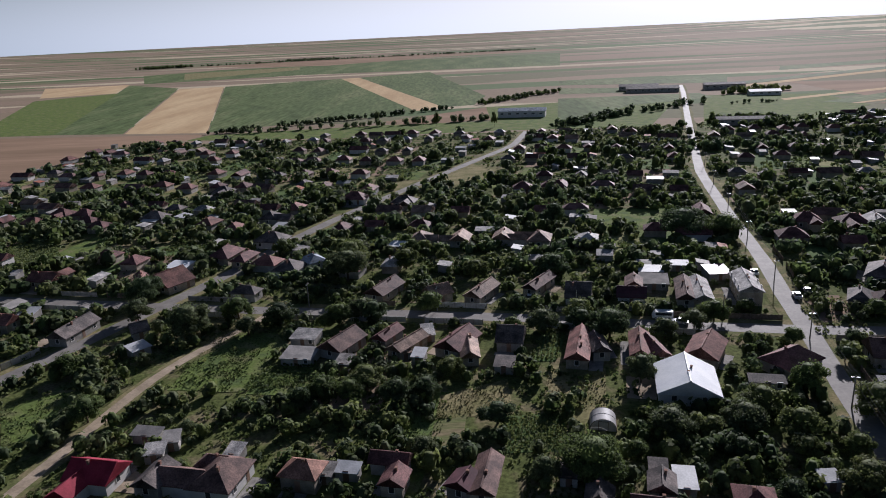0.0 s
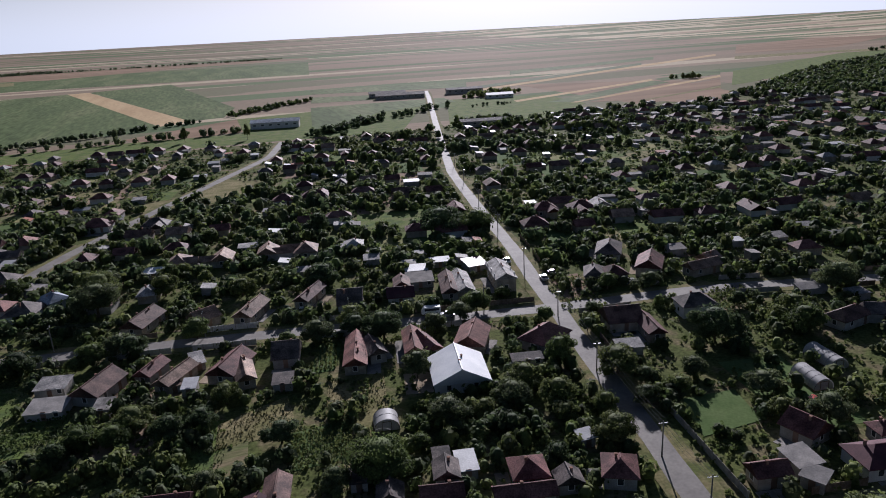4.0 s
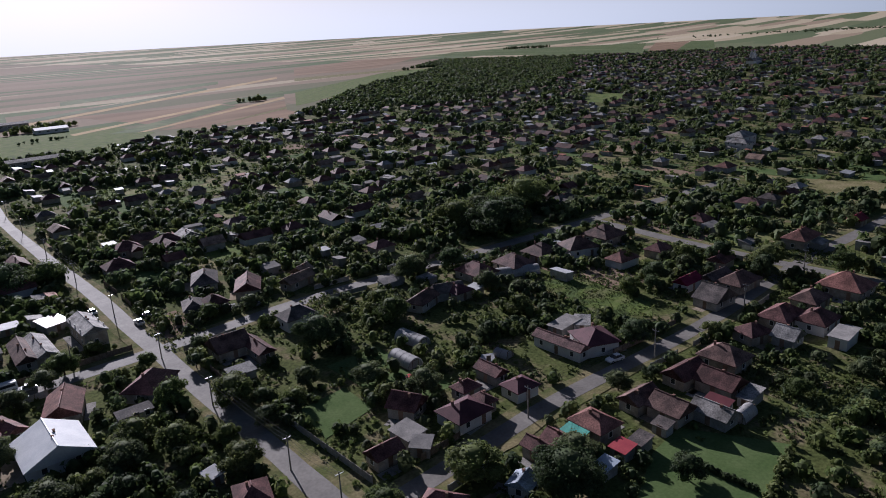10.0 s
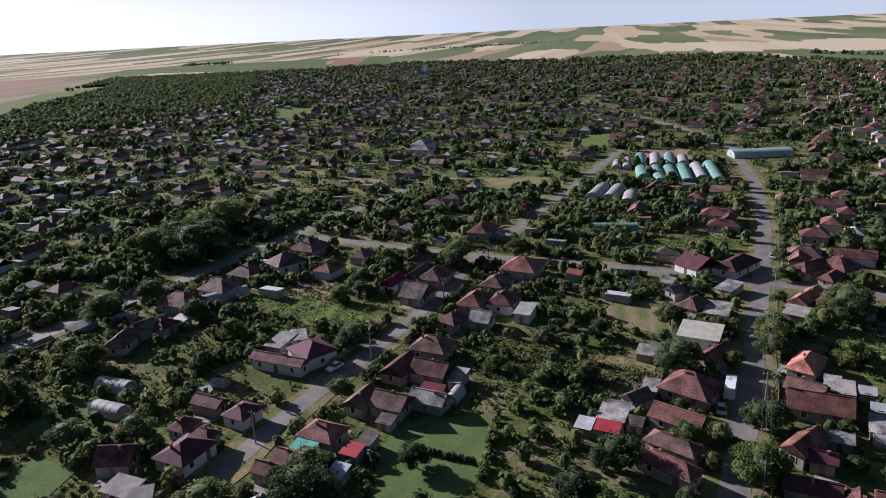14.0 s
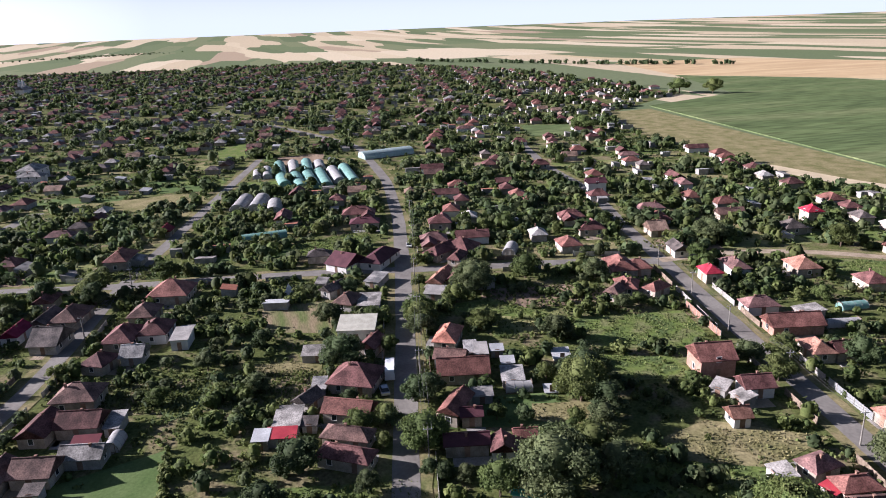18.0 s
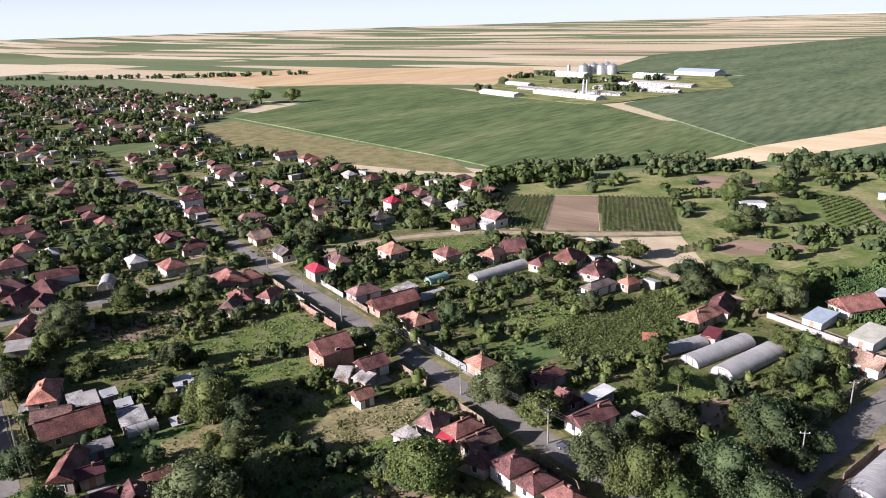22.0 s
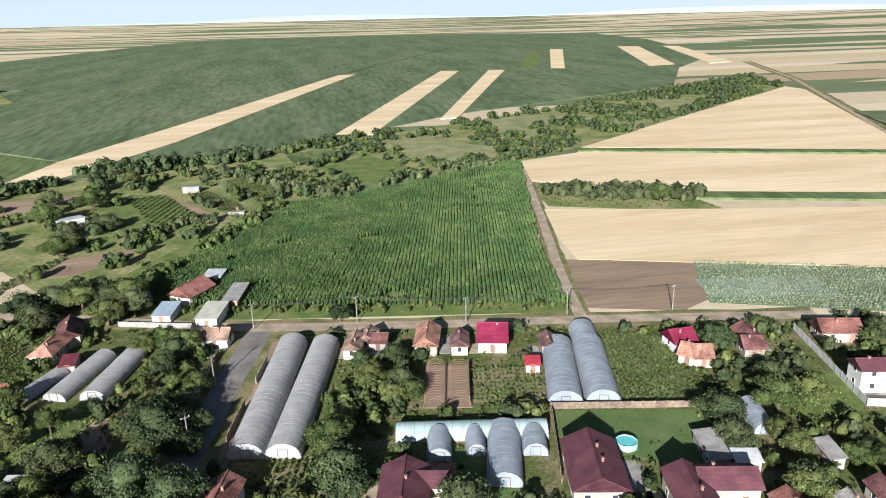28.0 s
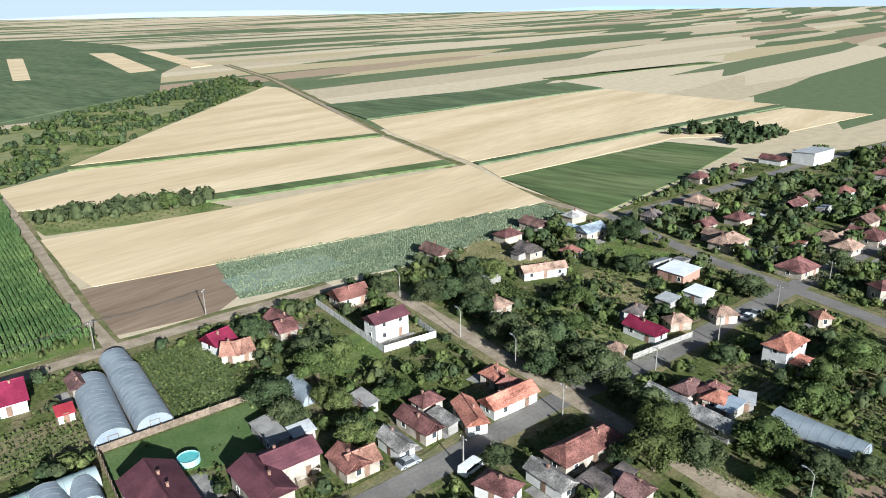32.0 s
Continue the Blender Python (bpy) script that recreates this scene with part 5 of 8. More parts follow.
house(-100.7, -66.7, 10.8, 4.1, 179, "g", "brightorange", "white", 1, extra=False)
house(-91.6, -69.1, 8.3, 3.7, 70, "g", "brightorange", "white", 1, extra=False)
house(-106.2, -74.1, 3.6, 3.5, 91, "h", "terracotta", "cream", 0.9, extra=False)
house(-105.5, -69.9, 3.6, 3.1, 115, "h", "terracotta", "cream", 0.9, extra=False)
house(-95.4, -47.8, 13.8, 5.1, 178, "h", "terracotta", "cream", 1.1, extra=False)
house(-78.1, -53.2, 6.1, 4.0, 107, "h", "brown", "white", 1, extra=False)
house(-84.9, -48.0, 7.6, 3.1, 91, "g", "slats", "white", 1, extra=False)
house(-90.3, -36.3, 3.6, 4.6, 92, "g", "pinkbrown", "cream", 0.9, extra=False)
house(-117.8, -38.4, 18.0, 3.7, 88, "g", "sheet", "grey", 0.9, extra=False)
house(-125.4, -41.6, 6.1, 3.6, 180, "h", "pinkbrown", "cream", 0.9, extra=False)
house(-127.0, -37.9, 5.5, 3.6, -180, "h", "brown", "cream", 0.9, extra=False)
house(-124.9, -36.3, 4.1, 3.6, -165, "h", "brightorange", "cream", 0.9, extra=False)
house(-150.9, -31.3, 8.6, 5.0, -179, "h", "brightorange", "white", 2, extra=False)
house(-175.9, -29.8, 3.6, 3.4, 58, "h", "orange", "cream", 1, extra=False)
house(-144.8, -59.4, 8.7, 4.4, 90, "g", "brightmaroon", "white", 1, extra=False)
house(-153.7, -55.5, 5.4, 3.6, 156, "h", "tan", "cream", 0.9, extra=False)
house(-152.9, -65.7, 5.1, 3.6, -162, "h", "slate", "white", 1, extra=False)
house(-163.7, -48.3, 5.4, 3.6, 152, "h", "tan", "cream", 1, extra=False)
house(-131.5, -60.4, 4.0, 3.6, -161, "h", "tan", "grey", 0.9, extra=False)
house(-163.7, -98.5, 13.0, 3.6, 161, "g", "tan", "white", 1, extra=False)
house(-135.5, -94.1, 5.3, 4.8, -177, "h", "tan", "cream", 1, extra=False)
house(-208.0, -43.2, 9.2, 7.8, 178, "h", "brown", "cream", 1, extra=False)
house(-203.0, -20.3, 8.5, 4.4, 153, "h", "brown", "cream", 1.5, extra=False)
house(-109.2, -107.0, 9.1, 4.8, -179, "g", "maroon", "white", 2, extra=False)
house(-55.0, -81.5, 10.4, 5.8, 91, "g", "maroon", "cream", 1.5, extra=False)
house(-61.6, -83.5, 8.6, 5.8, -180, "g", "maroon", "cream", 1.5, extra=False)
house(14.0, -96.7, 6.5, 4.6, -90, "g", "terracotta", "white", 1.4, extra=False)
house(57.2, -160.6, 9.3, 5.0, -88, "h", "orange", "cream", 1, extra=False)
house(55.6, -169.1, 9.0, 5.0, -67, "g", "brown", "cream", 1.1, extra=False)
shed(-57.9, 114.3, 5.2, 2.2, 1, "concrete", "grey", 2.4)
shed(-52.6, 112.2, 2.6, 3.3, 23, "concrete", "grey", 2.4)
shed(-54.2, 108.4, 3.2, 2.9, 21, "sheet", "grey", 2.4)
shed(-39.7, 107.5, 2.6, 3.0, 0, "sheet", "grey", 2.3)
shed(-22.7, 100.5, 2.6, 3.0, 2, "slats", "grey", 2.3)
shed(-19.1, 100.7, 3.9, 2.2, 1, "whitemetal", "grey", 2.3)
shed(-35.8, 145.6, 7.2, 5.3, 0, "concrete", "grey", 2.3)
shed(-36.3, 155.9, 6.1, 5.0, -1, "sheet", "grey", 2.4)
shed(-25.1, 141.4, 3.1, 3.9, -1, "slats", "grey", 2.3)
shed(-12.5, 146.5, 2.6, 5.1, 28, "tan", "grey", 2.2)
shed(-8.7, 143.1, 2.6, 3.7, 0, "whitemetal", "grey", 2.4)
shed(9.8, 137.2, 3.9, 4.2, 0, "slate", "grey", 2.3)
shed(-7.1, 155.7, 2.6, 5.5, 21, "sheet", "grey", 2.3)
shed(-88.2, 215.1, 7.2, 5.9, -1, "white", "white", 2.6)
shed(-75.7, 152.7, 4.3, 3.8, 62, "whitemetal", "grey", 2.5)
shed(-18.6, 227.8, 5.7, 4.3, -1, "white", "grey", 2.6)
shed(56.2, 192.2, 6.4, 4.3, 1, "whitemetal", "grey", 2.5)
shed(65.1, 196.3, 5.8, 3.1, 1, "whitemetal", "grey", 2.5)
shed(54.7, 184.1, 7.4, 7.2, 0, "concrete", "grey", 2.4)
shed(73.8, 189.1, 5.9, 6.5, 14, "maroonmetal", "grey", 2.6)
shed(60.2, 124.9, 6.4, 2.4, 0, "slate", "grey", 2.3)
shed(83.1, 121.1, 5.5, 3.5, -2, "sheet", "grey", 2.4)
shed(56.1, 93.4, 2.6, 2.3, 14, "whitemetal", "grey", 2.4)
shed(34.3, 94.4, 3.0, 4.9, 2, "whitemetal", "grey", 2.4)
shed(31.2, 98.0, 2.6, 2.8, 1, "slate", "grey", 2.3)
shed(16.9, 97.5, 2.7, 3.3, 0, "slate", "grey", 2.3)
shed(83.6, 73.7, 5.4, 4.0, -88, "concrete", "grey", 2.8)
shed(82.3, 69.4, 3.4, 3.2, -51, "concrete", "grey", 2.6)
shed(141.7, 72.9, 4.3, 7.2, -88, "concrete", "grey", 2.5)
shed(144.7, 69.7, 3.5, 5.0, -52, "sheet", "grey", 2.6)
shed(117.9, 79.3, 2.6, 2.2, -30, "whitemetal", "grey", 1.2)
shed(99.7, 48.7, 4.2, 2.2, -91, "greensheet", "grey", 2.5)
shed(100.0, 39.8, 3.1, 2.9, -91, "redmetal", "grey", 2.5)
shed(103.8, 38.2, 2.6, 3.3, -90, "slate", "grey", 2.5)
shed(93.7, 40.1, 2.6, 3.4, -90, "bluemetal", "grey", 2.4)
shed(110.8, 36.9, 2.9, 2.3, -90, "slate", "grey", 2.3)
shed(123.8, 31.1, 4.5, 2.2, -89, "maroonmetal", "grey", 2.4)
shed(129.6, 26.9, 2.6, 5.4, -88, "sheet", "grey", 2.5)
shed(166.0, 17.0, 3.9, 6.5, -88, "concrete", "white", 3.2)
shed(151.4, 105.8, 3.7, 2.9, -88, "whitemetal", "grey", 2.4)
shed(190.3, -35.3, 4.3, 7.3, -113, "sheet", "grey", 2.4)
shed(173.4, -30.1, 5.5, 7.8, -93, "slats", "grey", 2.5)
shed(156.5, -24.1, 8.7, 8.2, -93, "palecloth", "white", 3.6)
shed(146.7, -13.5, 6.9, 4.2, -92, "slats", "grey", 2.4)
shed(130.8, -11.9, 2.6, 4.2, -91, "sheet", "grey", 2.5)
shed(114.2, -3.2, 5.0, 2.7, -91, "redmetal", "grey", 2.5)
shed(114.6, 0.4, 2.6, 3.0, -92, "whitemetal", "grey", 2.5)
shed(119.6, -4.8, 4.7, 6.2, -91, "slats", "grey", 2.6)
shed(116.9, -8.5, 2.6, 2.3, -92, "slate", "grey", 2.3)
shed(173.4, -48.3, 4.9, 5.2, -106, "concrete", "grey", 2.6)
shed(136.5, -46.4, 2.6, 5.3, -91, "sheet", "grey", 2.4)
shed(121.6, -50.7, 4.3, 5.4, -93, "sheet", "grey", 2.4)
shed(134.3, -51.9, 2.6, 2.2, -91, "whitemetal", "grey", 2.3)
shed(127.8, -52.0, 2.6, 2.2, -91, "whitemetal", "grey", 2.3)
shed(135.0, -48.4, 2.6, 4.8, -91, "concrete", "grey", 2.4)
shed(128.5, -64.9, 3.6, 3.9, -92, "whitemetal", "grey", 1.4)
shed(115.4, -56.7, 2.6, 2.2, -92, "whitemetal", "grey", 0.9)
shed(116.4, -42.2, 4.0, 2.7, -91, "concrete", "grey", 2.4)
shed(88.2, -38.4, 2.8, 2.2, -104, "maroonmetal", "grey", 2.4)
shed(85.6, -39.5, 5.0, 2.2, -108, "greensheet", "grey", 1.6)
shed(127.9, -130.6, 4.5, 5.8, -177, "slats", "grey", 2.5)
shed(98.7, -89.1, 3.4, 3.0, -162, "slats", "grey", 2.3)
shed(103.5, -87.7, 2.8, 3.7, -133, "slats", "grey", 2.3)
shed(70.6, -83.3, 2.6, 2.2, -161, "redmetal", "grey", 2.4)
shed(76.5, -79.0, 3.9, 3.0, 180, "slats", "grey", 2.3)
shed(57.5, -112.5, 2.6, 6.5, 180, "whitemetal", "grey", 2.5)
shed(47.8, -108.6, 2.6, 3.6, -179, "whitemetal", "grey", 2.3)
shed(35.2, -177.5, 4.5, 7.8, -178, "bluemetal", "white", 2.6)
shed(23.5, -172.9, 5.2, 9.5, -180, "palecloth", "white", 3)
shed(18.7, -184.3, 3.9, 11.5, -179, "concrete", "brick", 2.9)
shed(25.9, -201.7, 4.9, 5.2, 179, "whitemetal", "grey", 2.6)
shed(-45.9, -129.6, 2.8, 3.1, 178, "redmetal", "white", 2.3)
shed(-19.1, -96.8, 5.5, 2.4, 179, "terramet", "grey", 2.5)
shed(-65.6, -93.7, 8.7, 3.3, 90, "concrete", "grey", 2.4)
shed(-69.3, -89.5, 4.0, 2.7, 179, "whitemetal", "grey", 2.4)
shed(-83.8, -88.4, 5.9, 2.2, 91, "concrete", "grey", 2.3)
shed(-87.8, -72.3, 6.0, 2.2, 90, "slats", "grey", 2.4)
shed(-88.2, -41.5, 5.1, 3.7, 90, "slate", "grey", 2.5)
shed(-93.3, -39.6, 2.6, 2.6, 89, "slate", "grey", 2.4)
shed(-123.7, -33.1, 2.6, 4.7, 90, "bluemetal", "grey", 2.4)
shed(-128.2, -31.6, 2.6, 3.4, 117, "whitemetal", "grey", 2.3)
shed(-149.1, -27.6, 2.6, 4.4, 90, "brightorange", "white", 2.6)
shed(-185.2, -67.9, 8.1, 8.0, 91, "white", "brick", 3.2)
shed(-172.9, -57.6, 5.6, 5.2, 89, "white", "white", 3)
shed(-165.3, -62.6, 4.3, 4.2, 90, "whitemetal", "grey", 2.4)
shed(61.3, -142.4, 2.9, 3.6, -139, "terramet", "grey", 2.2)
shed(51.4, -153.2, 3.0, 4.8, -164, "maroonmetal", "grey", 2.3)
shed(22.0, 256.0, 4.4, 4.4, 90, "whitemetal", "grey", 2.8)
shed(-370.3, -77.5, 19.4, 10.6, 0, "whitemetal", "white", 6)
shed(85, -275, 9, 6, 45, "whitemetal", "white", 3.2)
shed(47.6, -319, 7, 4, 10, "bluemetal", "grey", 2.6)
shed(25.5, -277, 6, 4, 10, "concrete", "grey", 0.9)



# ---- greenhouse tunnels ----
def tunnel(x0, y0, x1, y1, width, height=None, film=PLASTIC, hoops=HOOP, step=1.6, label="whitish arched plastic greenhouse tunnel", bare=False):
    """A hooped tunnel from end to end along its axis."""
    a, b = Vector((x0, y0)), Vector((x1, y1))
    L = (b - a).length
    height = height or width * 0.48
    ob = new("polytunnel")
    ob.matrix_basis = pose(x0, y0, 0, 0, 0, math.degrees(math.atan2(y1 - y0, x1 - x0)))
    n = 12

    def arch(s, grow=0.0):
        return [(s, (width / 2 + grow) * math.cos(math.pi * k / n), (height + grow) * max(0, math.sin(math.pi * k / n)) ** 0.8) for k in range(n + 1)]
    count = max(3, int(L / step) + 1)
    if not bare:
        v, f = [], []
        seg = count * 2
        for i in range(seg):
            s = L * i / (seg - 1)
            sag = -0.014 if i % 2 else 0.0
            v += [(p[0], p[1], p[2]) for p in arch(s, sag + 0.03 * noise.noise(Vector((x0 + s, y0, 1))))]
        for i in range(seg - 1):
            for k in range(n):
                p = i * (n + 1) + k
                f.append((p, p + 1, p + n + 2, p + n + 1))
        d = mesh("cover", v, f, film)
        d.polygons.foreach_set("use_smooth", [True] * len(d.polygons))
        part("cover", d, ob)
        for s, nm in ((0.05, "end_wall"), (L - 0.05, "end_wall")):
            pts = arch(s, -0.12)
            part(nm, mesh(nm, pts + [(s, 0, 0)], [(k, k + 1, n + 1) for k in range(n)], film), ob)
            part("door_frame", ring_mesh("door_frame", 0.9, 0.95, 0.1, -0.08, 0.08, WOOD), ob, m=pose(s, 0, 0.97, 0, 0, 90))
    hv_, hf_ = tube([(0, p[1], p[2]) for p in arch(0, 0.0)], 0.03 if not bare else 0.05, 4)
    hd = mesh("hoop", hv_, hf_, hoops)
    for i in range(count):
        part("hoop", hd, ob, m=pose(L * i / (count - 1), 0, 0))
    for s in (-width / 2, width / 2):
        part("base_rail", boxes("base_rail", [(0, s - 0.05, 0, L, s + 0.05, 0.25)], WOOD), ob)
    k = int(L / 5) + 1
    HOMES.extend((x0 + (x1 - x0) * i / k, y0 + (y1 - y0) * i / k, width / 2 + 1) for i in range(k + 1))
    return tagged(ob, label, "greenhouse", "greenhouse tunnels")


tunnel(11.7, -110.2, 3.7, -153.4, 6.6, 3.2, step=1.5, label="long whitish plastic greenhouse tunnel beside its twin")
tunnel(5.4, -108.8, -3.6, -151, 6.4, 3.2, step=1.5, label="long whitish plastic greenhouse tunnel beside its twin")
tunnel(-47.6, -114.4, -54.4, -138.4, 6.8, 3.2, PLASTIC_BLUE, step=1.7, label="bluish plastic greenhouse tunnel, one of a pair")
tunnel(-54.8, -113.2, -61.2, -137.2, 6.8, 3.2, PLASTIC_BLUE, step=1.7, label="bluish plastic greenhouse tunnel, one of a pair")
tunnel(-61.4, -138, -63, -145.5, 6.0, 2.9, PLASTIC_BLUE, label="short bluish greenhouse tunnel")
tunnel(57, -141, 52.6, -151, 4.0, 1.8)
tunnel(50.5, -138.8, 45, -157, 5.0, 2.2)
tunnel(43, -137.5, 38.6, -156, 5.6, 2.4)
tunnel(-14.5, -111.5, -41, -106.6, 5, 2.4, PLASTIC_TEAL, label="long teal greenhouse tunnel along the gardens")
tunnel(-29.4, -93, -33.5, -108.2, 6, 3.0, PLASTIC_BLUE, label="blue-grey ribbed greenhouse tunnel")
tunnel(-20.5, -102, -21.8, -109, 4.4, 2.8, PLASTIC_BLUE)
tunnel(-27, -102, -28, -108, 3.6, 2.6, PLASTIC_BLUE)
tunnel(-36.8, -100, -38.3, -106, 4.5, 2.6, PLASTIC_BLUE)
tunnel(-22.9, -119.2, -26.3, -135.3, 4.1, 2.0, hoops=HOOP_DARK, bare=True, step=1.0, label="uncovered rusty greenhouse hoops over soil")
tunnel(-27.8, -118.2, -31, -134, 4.1, 2.0, hoops=HOOP_DARK, bare=True, step=1.0, label="uncovered rusty greenhouse hoops over soil")
tunnel(108.6, 98.6, 107.2, 91.2, 4.2, 2.4)
tunnel(118, 104.8, 116.8, 96.5, 4.2, 2.4)
tunnel(26.2, 116, 25.4, 111.8, 4.8, 2.4, label="short white greenhouse tunnel")
tunnel(119.7, -150.3, 115.9, -170, 5.0, 2.2, label="long low greenhouse tunnel")
tunnel(-80.5, -106, -78.2, -97, 4.2, 2.4, PLASTIC_BLUE, label="bluish arched plastic storage shelter")
tunnel(-127, -26, -124, -11, 5.5, 2.6, PLASTIC_BLUE, label="long dark bluish greenhouse tunnel")
tunnel(129, -141, 128, -148, 3.2, 1.8, PLASTIC_GREEN)
tunnel(122, -130, 120, -138, 3.2, 1.8)
tunnel(200, -80, 207, -84, 4.4, 2.6)
tunnel(164, 110, 176, 100, 5, 2.6)
tunnel(122.3, 79.9, 122, 76, 2.8, 1.6)
tunnel(121.4, 26.9, 126.2, 26, 3.0, 2.0)
tunnel(118.9, -48.1, 117.5, -53.4, 3.0, 1.9)
for x0, y0, x1, y1, film in ((337.7, -19.4, 360, -18.7, 1), (328, -26.3, 361, -25.7, 1), (327.3, -32.2, 362, -32, 1), (327.2, -38.2, 365, -38.4, 1), (334.9, -45.1, 368, -45.4, 0), (330.8, -51.6, 372, -52.1, 1),
                             (364, -18.8, 396, -19.8, 1), (366, -26, 396, -27.4, 0), (367, -33, 397, -34.7, 1), (371, -40, 390, -40.8, 0)):
    tunnel(x0, y0, x1, y1, 6.0, 3.0, PLASTIC_GREEN if film else PLASTIC, step=3, label="green shaded greenhouse tunnel in a row" if film else "white plastic greenhouse tunnel among green ones")
tunnel(362, -6.8, 378, -7.4, 4.4, 2.6, step=3)
tunnel(361, -12, 384, -12.8, 5.0, 2.8, step=3)
for x0, y0, x1, y1 in ((297.6, 3.4, 318, -0.8), (295.3, -3.6, 316, -7.8), (287.5, -11, 304, -12.6)):
    tunnel(x0, y0, x1, y1, 6.4, 3.0, step=2.5, label="white arched greenhouse tunnel behind a garden")
tunnel(251, 3, 252, -13.7, 5, 2.4, PLASTIC_GREEN, step=2.5, label="green shaded garden tunnel")
tunnel(396, -66, 402, -96, 12, 4, PLASTIC_TEAL, step=3, label="wide pale teal greenhouse hall")

# ---- trees ----
def crown_data(name, seed, r, h, count, size, material, core=True):
    """A crown of folded leaf clumps over several lobes, uneven, with gaps."""
    g = np.random.default_rng(seed)
    lobes = [(0, 0, h * 0.60, r * 0.72, h * 0.34)]
    for k in range(14):
        a = k * 2.4 + g.uniform(0, 0.5)
        d = r * g.uniform(0.35, 0.76)
        lobes.append((d * math.cos(a), d * math.sin(a), h * g.uniform(0.30, 0.86 - 0.3 * d / r), r * g.uniform(0.22, 0.40), h * g.uniform(0.10, 0.19)))
    lobes = np.array(lobes)
    pick = g.integers(0, len(lobes), count)
    d = g.normal(size=(count, 3))
    d /= np.linalg.norm(d, axis=1)[:, None]
    d[:, 2] = np.where(d[:, 2] < -0.5, -d[:, 2], d[:, 2])
    rr = g.uniform(0.74, 1.15, count)[:, None]
    c = lobes[pick][:, :3] + d * rr * np.stack([lobes[pick][:, 3], lobes[pick][:, 3], lobes[pick][:, 4]], 1)
    n = d + g.normal(scale=0.5, size=d.shape)
    n /= np.linalg.norm(n, axis=1)[:, None]
    t = np.cross(n, g.normal(size=d.shape))
    t /= np.linalg.norm(t, axis=1)[:, None]
    b = np.cross(n, t)
    s = size * g.uniform(0.6, 1.35, count)[:, None]
    v = np.stack([c - t * s - b * s * 0.7, c + t * s * 0.9 - b * s * 0.6 + n * s * 0.3, c + t * s + b * s * 0.8, c - t * s * 0.8 + b * s * 0.7 + n * s * 0.35], 1).reshape(-1, 3)
    q = np.arange(4 * count).reshape(-1, 4)
    if core:
        cv, cq = [], []
        for x, y, z, a, e in lobes:
            k = 4 * count + len(cv)
            for j in (-0.7, 0.0, 0.7):
                w = math.sqrt(1 - j * j) * 0.62
                cv += [(x + a * w * math.cos(1.0472 * i), y + a * w * math.sin(1.0472 * i), z + e * j) for i in range(6)]
            cq += [(k + o + i, k + o + (i + 1) % 6, k + o + 6 + (i + 1) % 6, k + o + 6 + i) for o in (0, 6) for i in range(6)]
            cq += [(k + 12, k + 13, k + 14, k + 15), (k + 12, k + 15, k + 16, k + 17)]
        v, q = np.vstack([v, cv]), np.vstack([q, cq])
    return bulk(name, v, q, material)


def trunk_data(r, h, seed):
    g = random.Random(seed)
    v, f = tube([(0, 0, -0.1), (0.05, 0, h * 0.2), (0.1 * g.uniform(-1, 1), 0.1, h * 0.42), (0.1, 0, h * 0.66)], [0.05 * r + 0.06, 0.04 * r + 0.05, 0.03 * r + 0.04, 0.03], 6)
    for k in range(4):
        a = k * 1.57 + g.uniform(0, 0.8)
        w, e = tube([(0, 0, h * (0.22 + 0.05 * k)), (r * 0.3 * math.cos(a), r * 0.3 * math.sin(a), h * 0.42), (r * 0.6 * math.cos(a), r * 0.6 * math.sin(a), h * 0.58)], [0.025 * r + 0.03, 0.02 * r + 0.02, 0.02], 5)
        f += [tuple(i + len(v) for i in q) for q in e]
        v += w
    return mesh("trunk", v, f, BARK)


# crowns of two sizes (radius 4 m and 7 m), scaled a little for each tree
CROWNS = [crown_data("crown", 100 + i, 4.0, 7.0, 3200, 0.14, LEAF[i % 4]) for i in range(8)]
GREAT = [crown_data("crown", 120 + i, 7.0, 10.0, 8000, 0.17, LEAF[i % 4]) for i in range(4)]
TRUNKS = [trunk_data(4.0, 7.0, i) for i in range(4)]
TREES = []
KINDS = ("walnut", "plum", "acacia", "lime")
trnd = random.Random(11)


def tree(x, y, r, h):
    i = trnd.randrange(8)
    ob = new("tree")
    ob.matrix_basis = pose(x, y, 0, 0, 0, trnd.uniform(0, 360)) @ Matrix.Diagonal((r / 4, r / 4 * trnd.uniform(0.88, 1.12), h / 7, 1))
    part("trunk", TRUNKS[i % 4], ob)
    if r > 5.2:
        part("crown", GREAT[i % 4], ob, m=Matrix.Diagonal((4 / 7, 4 / 7, 0.7, 1)))
    else:
        part("crown", CROWNS[i], ob)
    TREES.append((x, y, r))
    size = "tall" if h > 8.5 else "small" if h < 6 else "full"
    return tagged(ob, f"{size} leafy {('dark green', 'dull green', 'light green', 'deep green')[i % 4]} garden tree", "tree", "garden trees")


tree(185.5, -26.2, 3.0, 4.7)
tree(124.3, -17.0, 2.2, 3.5)
tree(96.5, -26.2, 1.9, 3.5)
tree(106.8, -20.4, 2.0, 3.5)
tree(180.0, -61.6, 5.3, 8.1)
tree(108.8, -42.6, 2.1, 3.5)
tree(106.9, -47.5, 2.1, 3.5)
tree(102.6, -56.0, 2.1, 3.5)
tree(99.7, -60.1, 3.7, 5.7)
tree(94.5, -28.3, 1.8, 3.5)
tree(92.9, -31.5, 1.8, 3.5)
tree(121.3, 4.4, 2.1, 3.5)
tree(148.8, -91.4, 2.8, 4.4)
tree(112.5, -101.2, 3.6, 5.6)
tree(104.5, -63.4, 4.6, 7.1)
tree(188.2, -146.3, 6.0, 9.3)
tree(185.6, -151.3, 3.8, 5.8)
